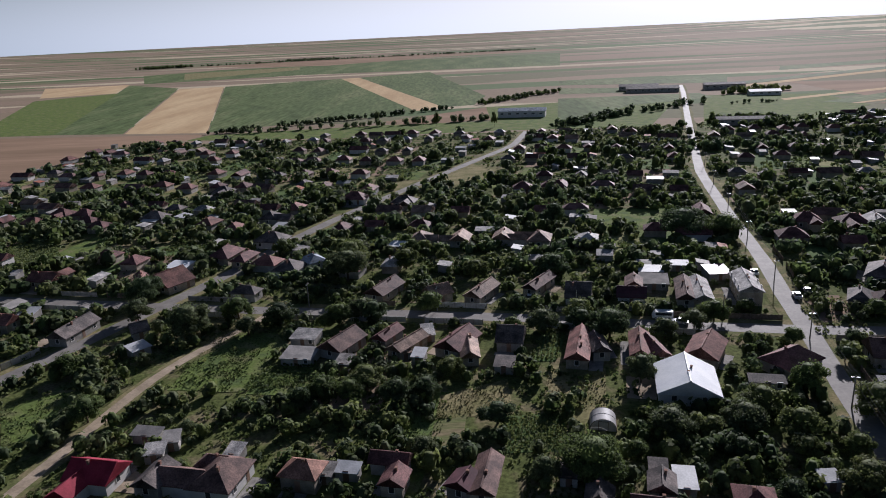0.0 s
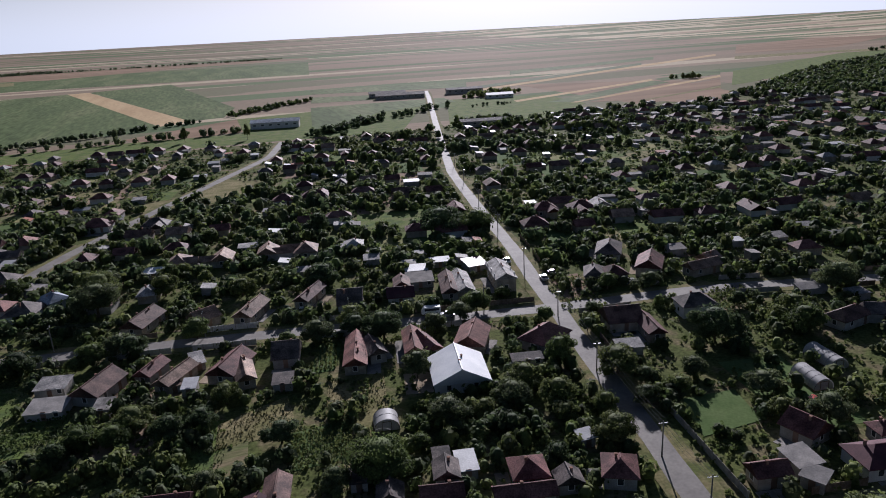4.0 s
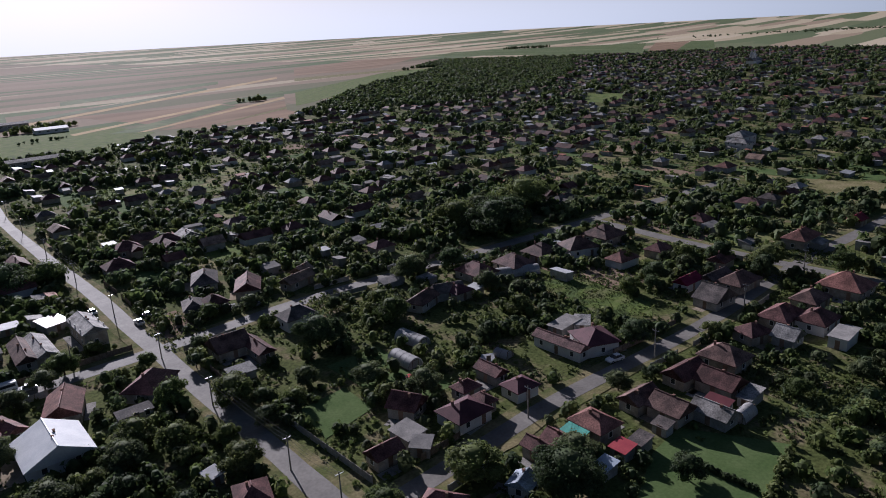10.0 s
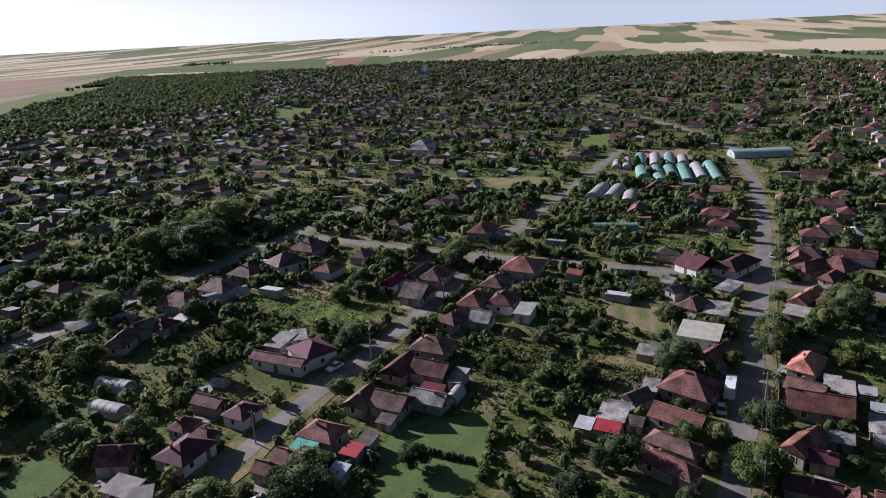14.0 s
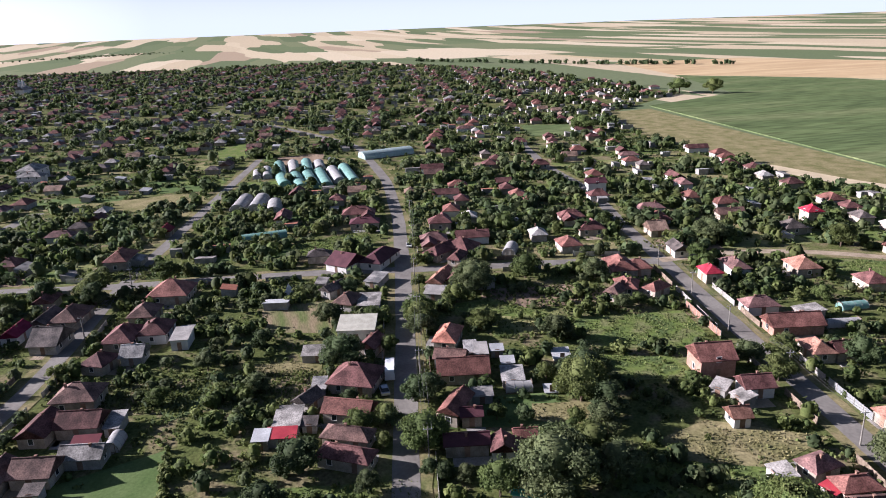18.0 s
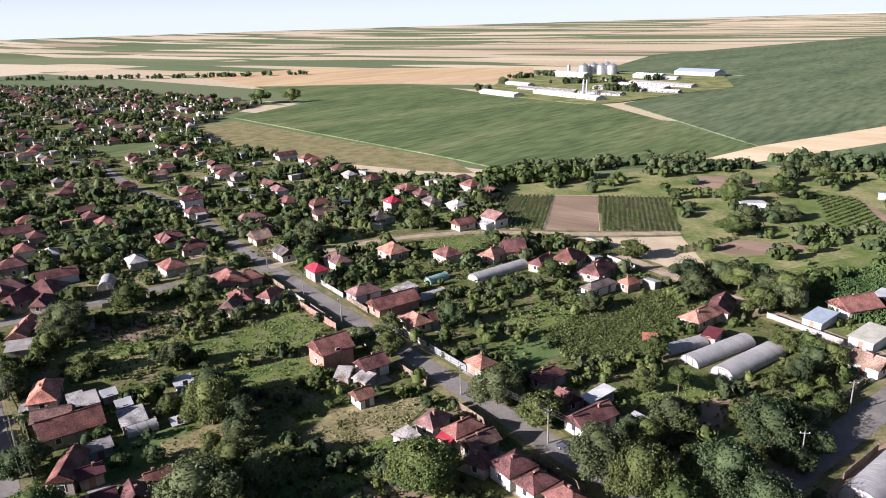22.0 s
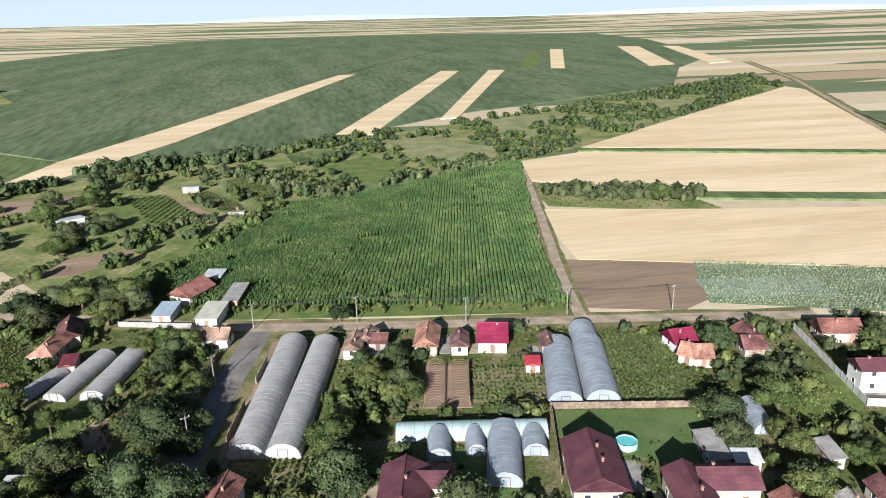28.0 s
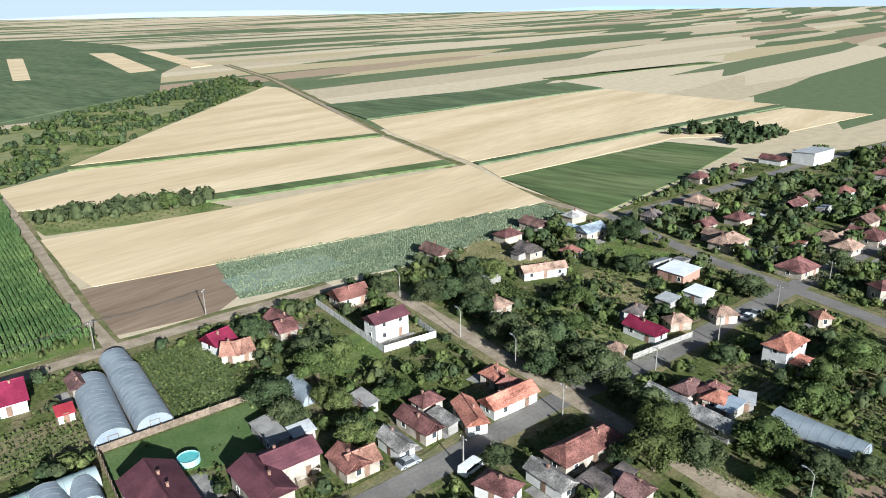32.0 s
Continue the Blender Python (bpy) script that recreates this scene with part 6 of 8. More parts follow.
tree(135.2, -141.6, 3.1, 4.9)
tree(101.7, -164.4, 4.4, 6.9)
tree(112.3, -109.4, 3.7, 5.8)
tree(72.7, -110.1, 2.3, 3.5)
tree(43.4, -180.1, 5.3, 8.3)
tree(-11.9, -130.7, 3.6, 5.6)
tree(-17.7, -138.9, 3.4, 5.2)
tree(-7.7, -163.7, 3.4, 5.2)
tree(70.3, -183.3, 5.6, 8.7)
tree(-15.3, -122.9, 3.1, 4.8)
tree(-3.8, -103.7, 3.7, 5.8)
tree(-19.2, -123.3, 3.1, 4.8)
tree(-16.7, -129.9, 2.2, 3.5)
tree(172.6, 69.5, 3.4, 5.3)
tree(93.1, 45.1, 4.4, 6.8)
tree(128.9, 46.1, 2.1, 3.5)
tree(121.1, 49.9, 3.1, 4.7)
tree(218.4, 149.9, 7.0, 10.8)
tree(221.6, 138.3, 7.0, 10.8)
tree(184.0, 66.4, 4.5, 7.0)
tree(156.1, 42.1, 2.7, 4.1)
tree(194.6, 81.5, 3.6, 5.6)
tree(93.7, 0.9, 4.4, 6.9)
tree(115.3, -64.4, 5.7, 8.8)
tree(51.8, 163.6, 2.6, 4.0)
tree(111.5, 153.2, 3.1, 4.7)
tree(100.0, 156.7, 3.2, 5.0)
tree(75.1, 145.2, 2.4, 3.7)
tree(87.4, 143.0, 2.5, 3.8)
tree(78.4, 107.8, 2.6, 4.0)
tree(73.9, 101.0, 2.7, 4.2)
tree(48.8, 89.7, 3.0, 4.7)
tree(64.9, 101.2, 3.0, 4.7)
tree(30.2, 163.0, 3.9, 6.0)
tree(43.7, 109.2, 2.7, 4.1)
tree(46.1, 101.9, 2.9, 4.4)
tree(56.7, 101.9, 2.6, 4.0)
tree(36.8, 104.8, 2.1, 3.5)
tree(29.4, 103.4, 2.1, 3.5)
tree(80.7, 134.5, 2.6, 4.0)
tree(81.5, 101.2, 2.8, 4.3)
tree(89.0, 106.7, 2.9, 4.6)
tree(-33.4, 164.6, 2.5, 3.8)
tree(-52.1, 161.8, 3.5, 5.4)
tree(-32.0, 198.9, 6.9, 10.7)
tree(-57.3, 226.7, 4.2, 6.5)
tree(-37.7, 226.6, 3.9, 6.0)
tree(-31.4, 224.7, 3.8, 6.0)
tree(13.3, 157.6, 2.6, 4.1)
tree(-15.0, 207.8, 4.7, 7.4)
tree(-88.6, 188.5, 5.3, 8.3)
tree(-84.6, 173.8, 4.4, 6.9)
tree(-22.1, 126.9, 3.2, 4.9)
tree(-12.5, 124.5, 3.9, 6.0)
tree(-6.7, 126.1, 3.5, 5.4)
tree(-28.1, 128.4, 3.2, 5.0)
tree(-2.0, 134.9, 3.3, 5.1)
tree(84.5, 59.6, 3.0, 4.7)
tree(126.7, 118.9, 5.1, 7.8)
tree(207.5, 42.8, 6.0, 9.3)
tree(99.6, 28.5, 3.4, 5.2)
tree(157.7, 95.2, 3.0, 4.6)
tree(-89.3, -112.4, 3.9, 6.0)
tree(-94.4, -110.3, 3.0, 4.7)
tree(-79.2, -95.0, 3.1, 4.8)
tree(-134.2, -107.8, 4.5, 7.0)
tree(-149.7, -113.0, 4.9, 7.5)
tree(-130.7, -96.8, 4.3, 6.7)
tree(-87.1, -86.1, 2.7, 4.1)
tree(-90.7, -84.6, 2.7, 4.2)
tree(-49.7, -79.8, 2.2, 3.5)
tree(-10.5, -140.2, 2.4, 3.7)
tree(-114.8, -68.2, 4.1, 6.3)
tree(-113.0, -44.4, 4.5, 7.0)
tree(-115.5, -50.1, 3.5, 5.4)
tree(-97.1, -41.8, 3.1, 4.8)
tree(-106.1, -20.7, 2.8, 4.3)
tree(-144.6, -22.3, 3.9, 6.1)
tree(-114.4, -61.0, 3.6, 5.6)
tree(-151.8, -107.4, 4.8, 7.5)
tree(-180.1, -80.2, 4.0, 6.1)
tree(-163.6, -35.2, 3.4, 5.3)
tree(-135.3, -71.9, 4.1, 6.3)
tree(-215.0, -34.2, 4.9, 7.7)
tree(-142.6, -40.8, 3.1, 4.8)
tree(-125.3, -57.4, 2.9, 4.5)
tree(-118.4, -9.9, 3.0, 4.6)
tree(-67.1, 162.5, 6, 9)
tree(-57.2, 171.9, 5, 7)
tree(-44.9, 166.7, 5, 7)
tree(-29.8, 166.5, 4, 6)
tree(-24.4, 169.7, 4, 6)
tree(20.5, 157.3, 4, 6)
tree(35.3, 151.1, 5.5, 8)
tree(29.8, 156.3, 4, 6)
tree(36.7, 129.0, 3.5, 7)
tree(20.8, 98.2, 6, 8)
tree(-33.2, 216.7, 6, 8)
tree(-6.9, 171.7, 4, 6)
tree(37.9, 256.5, 5, 8)
tree(62.0, 158.1, 4, 6)
tree(56.2, 154.9, 3.5, 5)
tree(66.9, 122.7, 4, 7)
tree(55.4, 115.9, 4, 6)
tree(36.9, 109.4, 4, 6)
tree(50.0, 110.3, 4, 6)
tree(58.7, 107.7, 4, 6)
tree(75.3, 113.2, 5, 7)
tree(6.7, 115.7, 4, 5)
tree(-19.1, 132.6, 4, 5)
tree(5.9, 197.8, 4, 6)
tree(-87.1, 142.8, 4, 6)
tree(-73.0, 121.9, 4, 6)
tree(-21.3, 167.4, 4, 6)
tree(27.9, 200.1, 4, 6)
tree(103.5, 117.9, 6, 9)
tree(123.1, 112.0, 5, 8)
tree(80.6, 57.5, 5, 7)
tree(85.5, 42.9, 6, 9)
tree(61.3, 92.0, 4, 6)
tree(154.5, 103.7, 4, 7)
tree(151.2, 128.8, 6, 9)
tree(164.8, 123.8, 5, 8)
tree(204.1, 133.7, 12, 14)
tree(240.9, 143.3, 11, 14)
tree(203.1, 149.5, 9, 12)
tree(78.5, 232.4, 9, 10)
tree(89.8, 226.7, 7, 9)
tree(77.0, 116.0, 4, 5)
tree(96.1, 95.4, 4, 5)
tree(99.4, 82.7, 4, 6)
tree(29.4, 196.9, 5, 7)
tree(65.4, 62.8, 4, 6)
tree(141.3, -18.1, 5.5, 8)
tree(120.0, -32.3, 4, 7)
tree(103.3, -27.3, 5, 8)
tree(161.9, -40.5, 4.5, 7)
tree(151.3, -38.6, 4, 6)
tree(208.0, 56.6, 4.5, 8)
tree(201.7, 42.3, 4.5, 8)
tree(213.9, 23.5, 5, 8)
tree(104.3, -5.1, 5, 7)
tree(144.6, 56.0, 4.5, 6)
tree(137.1, 20.2, 3, 4)
tree(144.7, 87.5, 4, 6)
tree(135.3, 0.5, 3, 5)
tree(166.4, -18.3, 4, 6)
tree(109.8, -60.6, 6, 10)
tree(86.1, -43.6, 8, 11)
tree(92.3, -54.2, 5, 7)
tree(86.1, -55.0, 5, 7)
tree(173.9, -59.0, 6, 9)
tree(179.2, -77.3, 5, 8)
tree(105.0, -27.5, 4.5, 7)
tree(156.3, -39.7, 4.5, 7)
tree(120.4, -30.1, 3.5, 6)
tree(113.9, -22.4, 3, 5)
tree(137.0, -68.0, 4, 7)
tree(149.9, -54.3, 4, 6)
tree(167.9, -52.8, 4, 6)
tree(601.9, -410.1, 12, 16)
tree(579.6, -431.0, 10, 16)
tree(170.9, -95.4, 4, 7)
tree(72.6, -100.2, 6, 8)
tree(65.6, -71.7, 6, 9)
tree(103.7, -101.4, 4, 7)
tree(103.9, -122.5, 4, 7)
tree(61.5, -99.8, 5, 7)
tree(168.8, -180.0, 5, 9)
tree(174.4, -131.7, 4, 6)
tree(87.4, -35.3, 4, 7)
tree(426.8, -220.2, 11, 12)
tree(113.4, -17.2, 3, 5)
tree(66.1, -71.8, 6, 9)
tree(73.8, -103.6, 5, 7)
tree(45.4, -92.6, 6, 9)
tree(37.9, -91.8, 6, 10)
tree(27.8, -100.5, 6, 10)
tree(27.3, -118.2, 6, 9)
tree(20.8, -95.5, 6, 10)
tree(61.6, -98.9, 4, 7)
tree(31.0, -89.1, 5, 8)
tree(42.9, -112.8, 5, 7)
tree(29.2, -151.8, 4, 6)
tree(93.1, -195.3, 5, 7)
tree(48.2, -175.2, 5, 8)
tree(-3.8, -97.7, 5, 9)
tree(-3.5, -109.5, 4, 7)
tree(-21.3, -86.8, 5, 8)
tree(-87.7, -128.4, 4, 7)
tree(-5.3, -95.5, 4, 6)
tree(-74.0, -81.2, 4, 6)
tree(93.6, -278.1, 6, 9)
tree(82.7, -296.9, 6, 9)
tree(77.9, -237.2, 6, 8)
tree(48.8, -177.2, 5, 7)
tree(65.8, -177.8, 5, 7)
tree(-70.3, -94.8, 4, 6)
tree(-125.4, -123.3, 4.5, 7)
tree(-206.0, -93.6, 6, 9)
tree(-106.7, -39.0, 6, 9)
tree(-120.0, -57.0, 5, 8)
tree(-99.0, -37.1, 5, 8)
tree(-123.8, -82.8, 5, 8)
tree(-118.6, -73.4, 5, 9)
tree(-124.3, -70.6, 5, 9)
tree(-139.7, -104.4, 5, 7)
tree(-129.6, -111.3, 5, 7)
tree(-182.9, -48.0, 5, 7)
tree(-104.3, -31.7, 5, 7)
tree(-112.2, -15.8, 4, 6)
tree(-115.5, -25.3, 5, 7)
tree(-132.5, -21.5, 5, 7)
tree(-72.3, -101.6, 5, 7)
tree(-84.4, -102.6, 5, 8)
tree(-91.4, -103.7, 4, 7)
tree(-84.1, -57.6, 3, 5)
tree(-73.6, -80.0, 4, 6)
tree(-138.1, -250.2, 5, 8)
tree(-156.0, -18.6, 6, 8)
tree(-149.0, -79.7, 5, 7)
tree(-122.3, -62.0, 5, 8)
tree(93, -344, 4.5, 7.6)
tree(86, -350, 4.7, 7.8)
tree(78, -345, 5.3, 6.2)
tree(99, -291, 4.0, 8.5)
tree(80, -256, 4.5, 6.7)
tree(64, -189, 6.0, 7.4)
tree(58, -188, 5.7, 7.4)
tree(51, -188, 5.3, 6.5)
tree(46, -188, 5.3, 8.6)
tree(100, -306, 5.0, 8.2)
tree(70, -266, 5.3, 6.2)
tree(94, -280, 5.5, 7.8)
tree(-57, 572, 2.4, 13)
tree(-9, 546, 2.4, 13)
tree(34, 531, 2.4, 13)
tree(52.5, -121.9, 3.0, 6.3)
tree(47.3, -126.2, 2.9, 5.9)
tree(40.7, -112.6, 2.9, 5.2)
tree(43.8, -106.0, 3.9, 5.1)
tree(33.2, -103.6, 3.5, 5.5)
tree(27.4, -99.5, 3.3, 5.6)
tree(22.0, -102.4, 3.0, 6.1)
tree(21.3, -113.0, 2.9, 5.2)
tree(29.1, -122.8, 2.8, 5.2)
tree(57.5, -136.5, 3.2, 6.2)
tree(46.8, -105.3, 3.2, 5.0)
tree(182.3, -46.0, 2.4, 4.6)
tree(165.2, -41.8, 2.4, 4.6)
tree(144.6, -29.5, 2.4, 4.6)
tree(121.7, -30.7, 2.4, 4.6)
tree(105.0, -27.0, 2.4, 4.6)
tree(113.3, -23.1, 2.4, 4.6)
tree(95.1, -15.5, 2.4, 4.6)
tree(201.8, -50.2, 2.4, 4.6)
tree(219.1, -53.9, 2.4, 4.6)
tree(36.2, -156.4, 3.3, 5.9)
tree(32.1, -157.3, 3.6, 6.3)
tree(27.0, -155.2, 3.5, 6.3)
tree(32.9, -136.8, 2.6, 5.4)
tree(27.8, -127.0, 3.7, 5.7)
tree(23.6, -129.0, 3.7, 4.7)
tree(29.2, -119.0, 3.2, 5.0)
tree(23.5, -113.5, 3.3, 5.6)
tree(20.0, -120.2, 2.6, 4.9)
tree(30.3, -144.3, 2.9, 6.2)
tree(22.5, -136.6, 3.5, 4.8)
tree(-1.6, -111.3, 3.6, 4.8)
tree(-2.6, -99.9, 3.3, 4.7)
tree(-17.6, -126.6, 2.6, 6.2)
tree(-12.7, -213.5, 1.8, 3.6)


# ---- larger single buildings ----
house(44.5, 125, 12, 11, 90, "g", "white", "white", 1.0, label="white house with a broad white metal roof")


def hall(x, y, L, W, rot, roof, wall, h, label):
    """A long farm or factory hall with a low gable roof."""
    ob = new("hall")
    ob.matrix_basis = pose(x, y, 0, 0, 0, GRID + rot)
    HOMES.append((x, y, L / 2))
    rise = W * 0.14
    part("wall", wall_mesh(L, W, h, rise, True, WALL[wall]), ob)
    part("roof", roof_mesh(L, W, h, rise, 0.0, 0.5, ROOF[roof], 0.25), ob)
    n = int(L / 6)
    for k in range(n):
        for s in (-1, 1):
            part("window", WINDOW_FAR, ob, m=pose((k + 0.5) / n * L - L / 2, s * (W / 2 + 0.02), h * 0.62, 0, 0, 180 if s < 0 else 0) @ Matrix.Diagonal((2.6, 1, 1.0, 1)))
    return tagged(ob, label, "hall", "farm halls")


hall(294, 670, 27, 12, 0, "whitemetal", "white", 3.5, "long hall with a bright metal roof")
hall(212, 748, 52, 16, 0, "slate", "grey", 4, "long dark-roofed hall at the end of the road")
hall(205, 775, 40, 14, 0, "slate", "grey", 4.5, "dark-roofed hall behind another hall")
hall(285, 745, 40, 12, 0, "slate", "grey", 5, "dark-roofed hall across the road")
hall(200, 486, 34, 10, 0, "slate", "grey", 4, "long dark barn in the meadow")
hall(61, 588, 38, 14, 0, "bluegrey", "white", 5, "blue-grey roofed farm hall with pale walls")
hall(432, -575, 59, 12, -5, "whitemetal", "white", 3.0, "low white farm hall beside the field")
hall(364, -589, 93, 11, -6, "whitemetal", "white", 3.0, "very long low white farm hall")
hall(412, -628, 81, 10, 1, "slats", "grey", 2.6, "long low farm hall with a grey roof")
hall(346, -620, 51, 9, 4, "slats", "white", 2.6, "long low farm hall with a grey roof")
hall(477, -669, 43, 9, -6, "whitemetal", "white", 3.0, "pale shed of the farm works among trees")
hall(485, -792, 55, 16, 0, "whitemetal", "cream", 5.0, "large pale hall beside the grain silos")
hall(350, -663, 59, 10, 5, "sheet", "grey", 2.6, "long low farm hall with a grey roof")
hall(341, -698, 70, 10, -10, "whitemetal", "grey", 2.8, "long low farm hall with a pale roof")
hall(335, -728, 84, 10, -4, "concrete", "white", 2.8, "very long low farm hall with a pale roof")
hall(407, -754, 30, 10, -9, "tan", "cream", 3.4, "tan store of the farm works")
hall(353, -869, 56, 22, 0, "bluemetal", "white", 5.0, "broad bluish hall of the grain works")
hall(387, -806, 39, 14, -1, "white", "white", 4.5, "white hall of the grain works")
hall(357, -800, 19, 9, 1, "whitemetal", "white", 3, "small white shed of the grain works")
hall(300, -660, 31, 8, 9, "whitemetal", "grey", 2.6, "low pale farm shed at the edge of the field")
field("scrub", (462, -577), (315, -540), (298, -569), (277, -681), (259, -730), (326, -875), (400, -868), (464, -871), (541, -828), (531, -706), label="dusty weedy yard of the farm works", z=0.85)

def silo(x, y, r, h):
    ob = new("grain_silo")
    ob.matrix_basis = pose(x, y, 0)
    prof = [(r, 0), (r, h * 0.78), (r * 1.04, h * 0.79), (r * 0.25, h * 0.97), (r * 0.2, h)]
    n = 20
    v = [(a * math.cos(6.2832 * k / n), a * math.sin(6.2832 * k / n), z) for a, z in prof for k in range(n)]
    f = [(i * n + k, i * n + (k + 1) % n, (i + 1) * n + (k + 1) % n, (i + 1) * n + k) for i in range(len(prof) - 1) for k in range(n)] + [tuple(range(len(v) - n, len(v)))]
    part("drum", mesh("drum", v, f, METAL), ob)
    hv_, hf_ = tube([((r + 0.1) * math.cos(6.2832 * k / n), (r + 0.1) * math.sin(6.2832 * k / n), 0) for k in range(n + 1)], 0.18, 4)
    hoop = mesh("band", hv_, hf_, METAL)
    for k in range(1, 6):
        part("band", hoop, ob, m=pose(0, 0, h * 0.78 * k / 6))
    return tagged(ob, "tall grey metal grain silo with a conical roof", "silo", "grain silos")


for x, y in ((495, -836), (490, -852), (471, -841), (458, -845), (479, -869)):
    silo(x, y, 6.2, 15)
silo(524, -847, 2.2, 13)
silo(354, -601, 0.9, 16)
silo(351, -602, 0.9, 16)


def church(x, y):
    ob = new("church")
    ob.matrix_basis = pose(x, y, 0, 0, 0, GRID)
    part("wall", wall_mesh(24, 11, 8, 4, True, WALL["white"]), ob)
    part("roof", roof_mesh(24, 11, 8, 4, 0.0, 0.5, ROOF["grey"]), ob)
    for k in (-8, 0):
        t = part("tower", stack("tower", [(2.0, 0), (2.0, 15), (2.2, 15.2), (1.6, 17), (0.2, 22)], WALL["white"]), ob, "white tower with a pointed top", pose(k, 0, 0))
    return tagged(ob, "white village church with two pointed towers", "church")


church(1090, 275)
field("lush", (606, 300), (686, 328), (688, 292), (616, 265), name="sports_field", blocks=True, z=0.05, label="mown sports field at the edge of the woods")
house(418.5, 108, 15, 10, 0, "h", "grey", "white", 2.4, label="white three-storey block with a grey roof")

HOMES.extend((-110.8 + 8.6 * k / 12, -133.7 + 32.6 * k / 12, 2.4) for k in range(13))
HOMES.extend((-102.2 - 12.9 * k / 5, -101.1 + 4.1 * k / 5, 2.4) for k in range(6))


# ---- the village's far houses, gardens and trees ----
VILLAGE = [(-330, 150), (-300, 300), (-250, 420), (-245, 513), (-79, 509), (140, 494), (250, 500), (360, 520), (470, 529), (964, 858), (1399, 1063), (1457, 745), (1668, 479), (1571, 143), (1550, -205),
           (1281, -326), (1002, -418), (736, -415), (604, -412), (500, -280), (391, -243), (316, -244), (276, -240), (213, -249), (190, -256), (175, -235), (143, -199), (110, -205), (60, -183), (14, -162), (-60, -150),
           (-122, -138), (-205, -126), (-232, -113), (-301, -111), (-385, -90), (-433, -57), (-500, -10), (-420, 120)]
ORCHARD = [(20, 90), (62, 78), (72, 115), (74, 140), (56, 142), (54, 118), (36, 116), (0, 112), (-25, 100), (-40, 128), (-20, 150), (-5, 140), (-12, 100)]
WOODS = [(470, 525), (964, 858), (1399, 1063), (1440, 760), (1100, 560), (760, 420), (560, 420)]
grid_rng = np.random.default_rng(5)


CACHE = {}


def taken(gap):
    """A plan in cells of a metre of what stands within the gap of a building."""
    key = (gap, len(HOMES))
    if key not in CACHE:
        CACHE.clear()
        grid = np.zeros((2600, 2200), bool)
        for x, y, r in HOMES:
            r += gap
            i0, j0, n = int(x + 700 - r), int(y + 700 - r), int(2 * r) + 2
            i0, j0 = max(0, i0), max(0, j0)
            a, b = np.ogrid[i0:i0 + n, j0:j0 + n]
            disc = (a + 0.5 - 700 - x) ** 2 + (b + 0.5 - 700 - y) ** 2 < r * r
            cut = grid[i0:i0 + n, j0:j0 + n]
            cut |= disc[:cut.shape[0], :cut.shape[1]]
        CACHE[key] = grid
    return CACHE[key]


def free(px, py, gap=0.0, roads=True, homes=True, plots=True):
    ok = inside(px, py, VILLAGE)
    if roads:
        for line, w in LINES:
            ok &= off_line(px, py, line) > w + gap
    if plots:
        for ring in OPEN:
            ok &= ~inside(px, py, ring)
    if homes:
        ok &= ~taken(gap)[np.clip((px + 700).astype(int), 0, 2599), np.clip((py + 700).astype(int), 0, 2199)]
    return ok


# village floor under the gardens
tagged(field(SOIL_COVER, *VILLAGE, name="garden_ground", z=0.012, blocks=False), "rough grass and soil between the houses", "ground")
OPEN_PLOTS = len(OPEN)

# garden plots in the street grid
PLOT_KIND = ["lush", "veg", "lush", "dry", "veg", "green", "till", "lawn", "scrub", "dry"]
plot_rng = random.Random(21)
ROWPTS = []
FAR_PLOTS = {}
cells = []
u = -330.0
while u < 420:
    w = plot_rng.uniform(9, 17)
    v = -260.0
    while v < 420:
        d = plot_rng.uniform(18, 42)
        cells.append((u, v, w, d, *from_grid(u + w / 2, v + d / 2)))
        v += d
    u += w
ca_ = np.array(cells)
for (u, v, w, d, x, y), ok in zip(cells, free(ca_[:, 4], ca_[:, 5], 3.0)):
    if not ok or math.hypot(x, y) < 80 or plot_rng.random() > 0.66:
        continue
    k = plot_rng.choice(PLOT_KIND)
    c = [from_grid(u + a * w + plot_rng.uniform(-0.6, 0.6), v + b * d + plot_rng.uniform(-1, 1)) for a, b in ((0.04, 0.03), (0.96, 0.03), (0.96, 0.97), (0.04, 0.97))]
    if k in ("veg", "green", "till") and math.hypot(x, y) < 270:
        for a in np.arange(0.08, 0.94, 1.1 / w):
            for b in np.arange(0.06, 0.95, 0.8 / d):
                if plot_rng.random() < (0.85 if k != "till" else 0.3):
                    ROWPTS.append(from_grid(u + a * w, v + b * d))
    if math.hypot(x, y) > 210:
        fv, ff = FAR_PLOTS.setdefault(k, ([], []))
        ff.append(tuple(range(len(fv), len(fv) + 4)))
        fv += [(px_, py_, 0.04 + 0.00002 * len(ff)) for px_, py_ in c]
        continue
    field(k, *c, name="garden_plot", blocks=False, z=0.04 + 0.00003 * len(ROWPTS) % 0.03, label="small garden plot between houses")

for k, (fv, ff) in FAR_PLOTS.items():
    tagged(new("garden_plots", mesh("garden_plots", fv, ff, CROP[k])), "small garden plots between distant houses", "field", kind="structure")

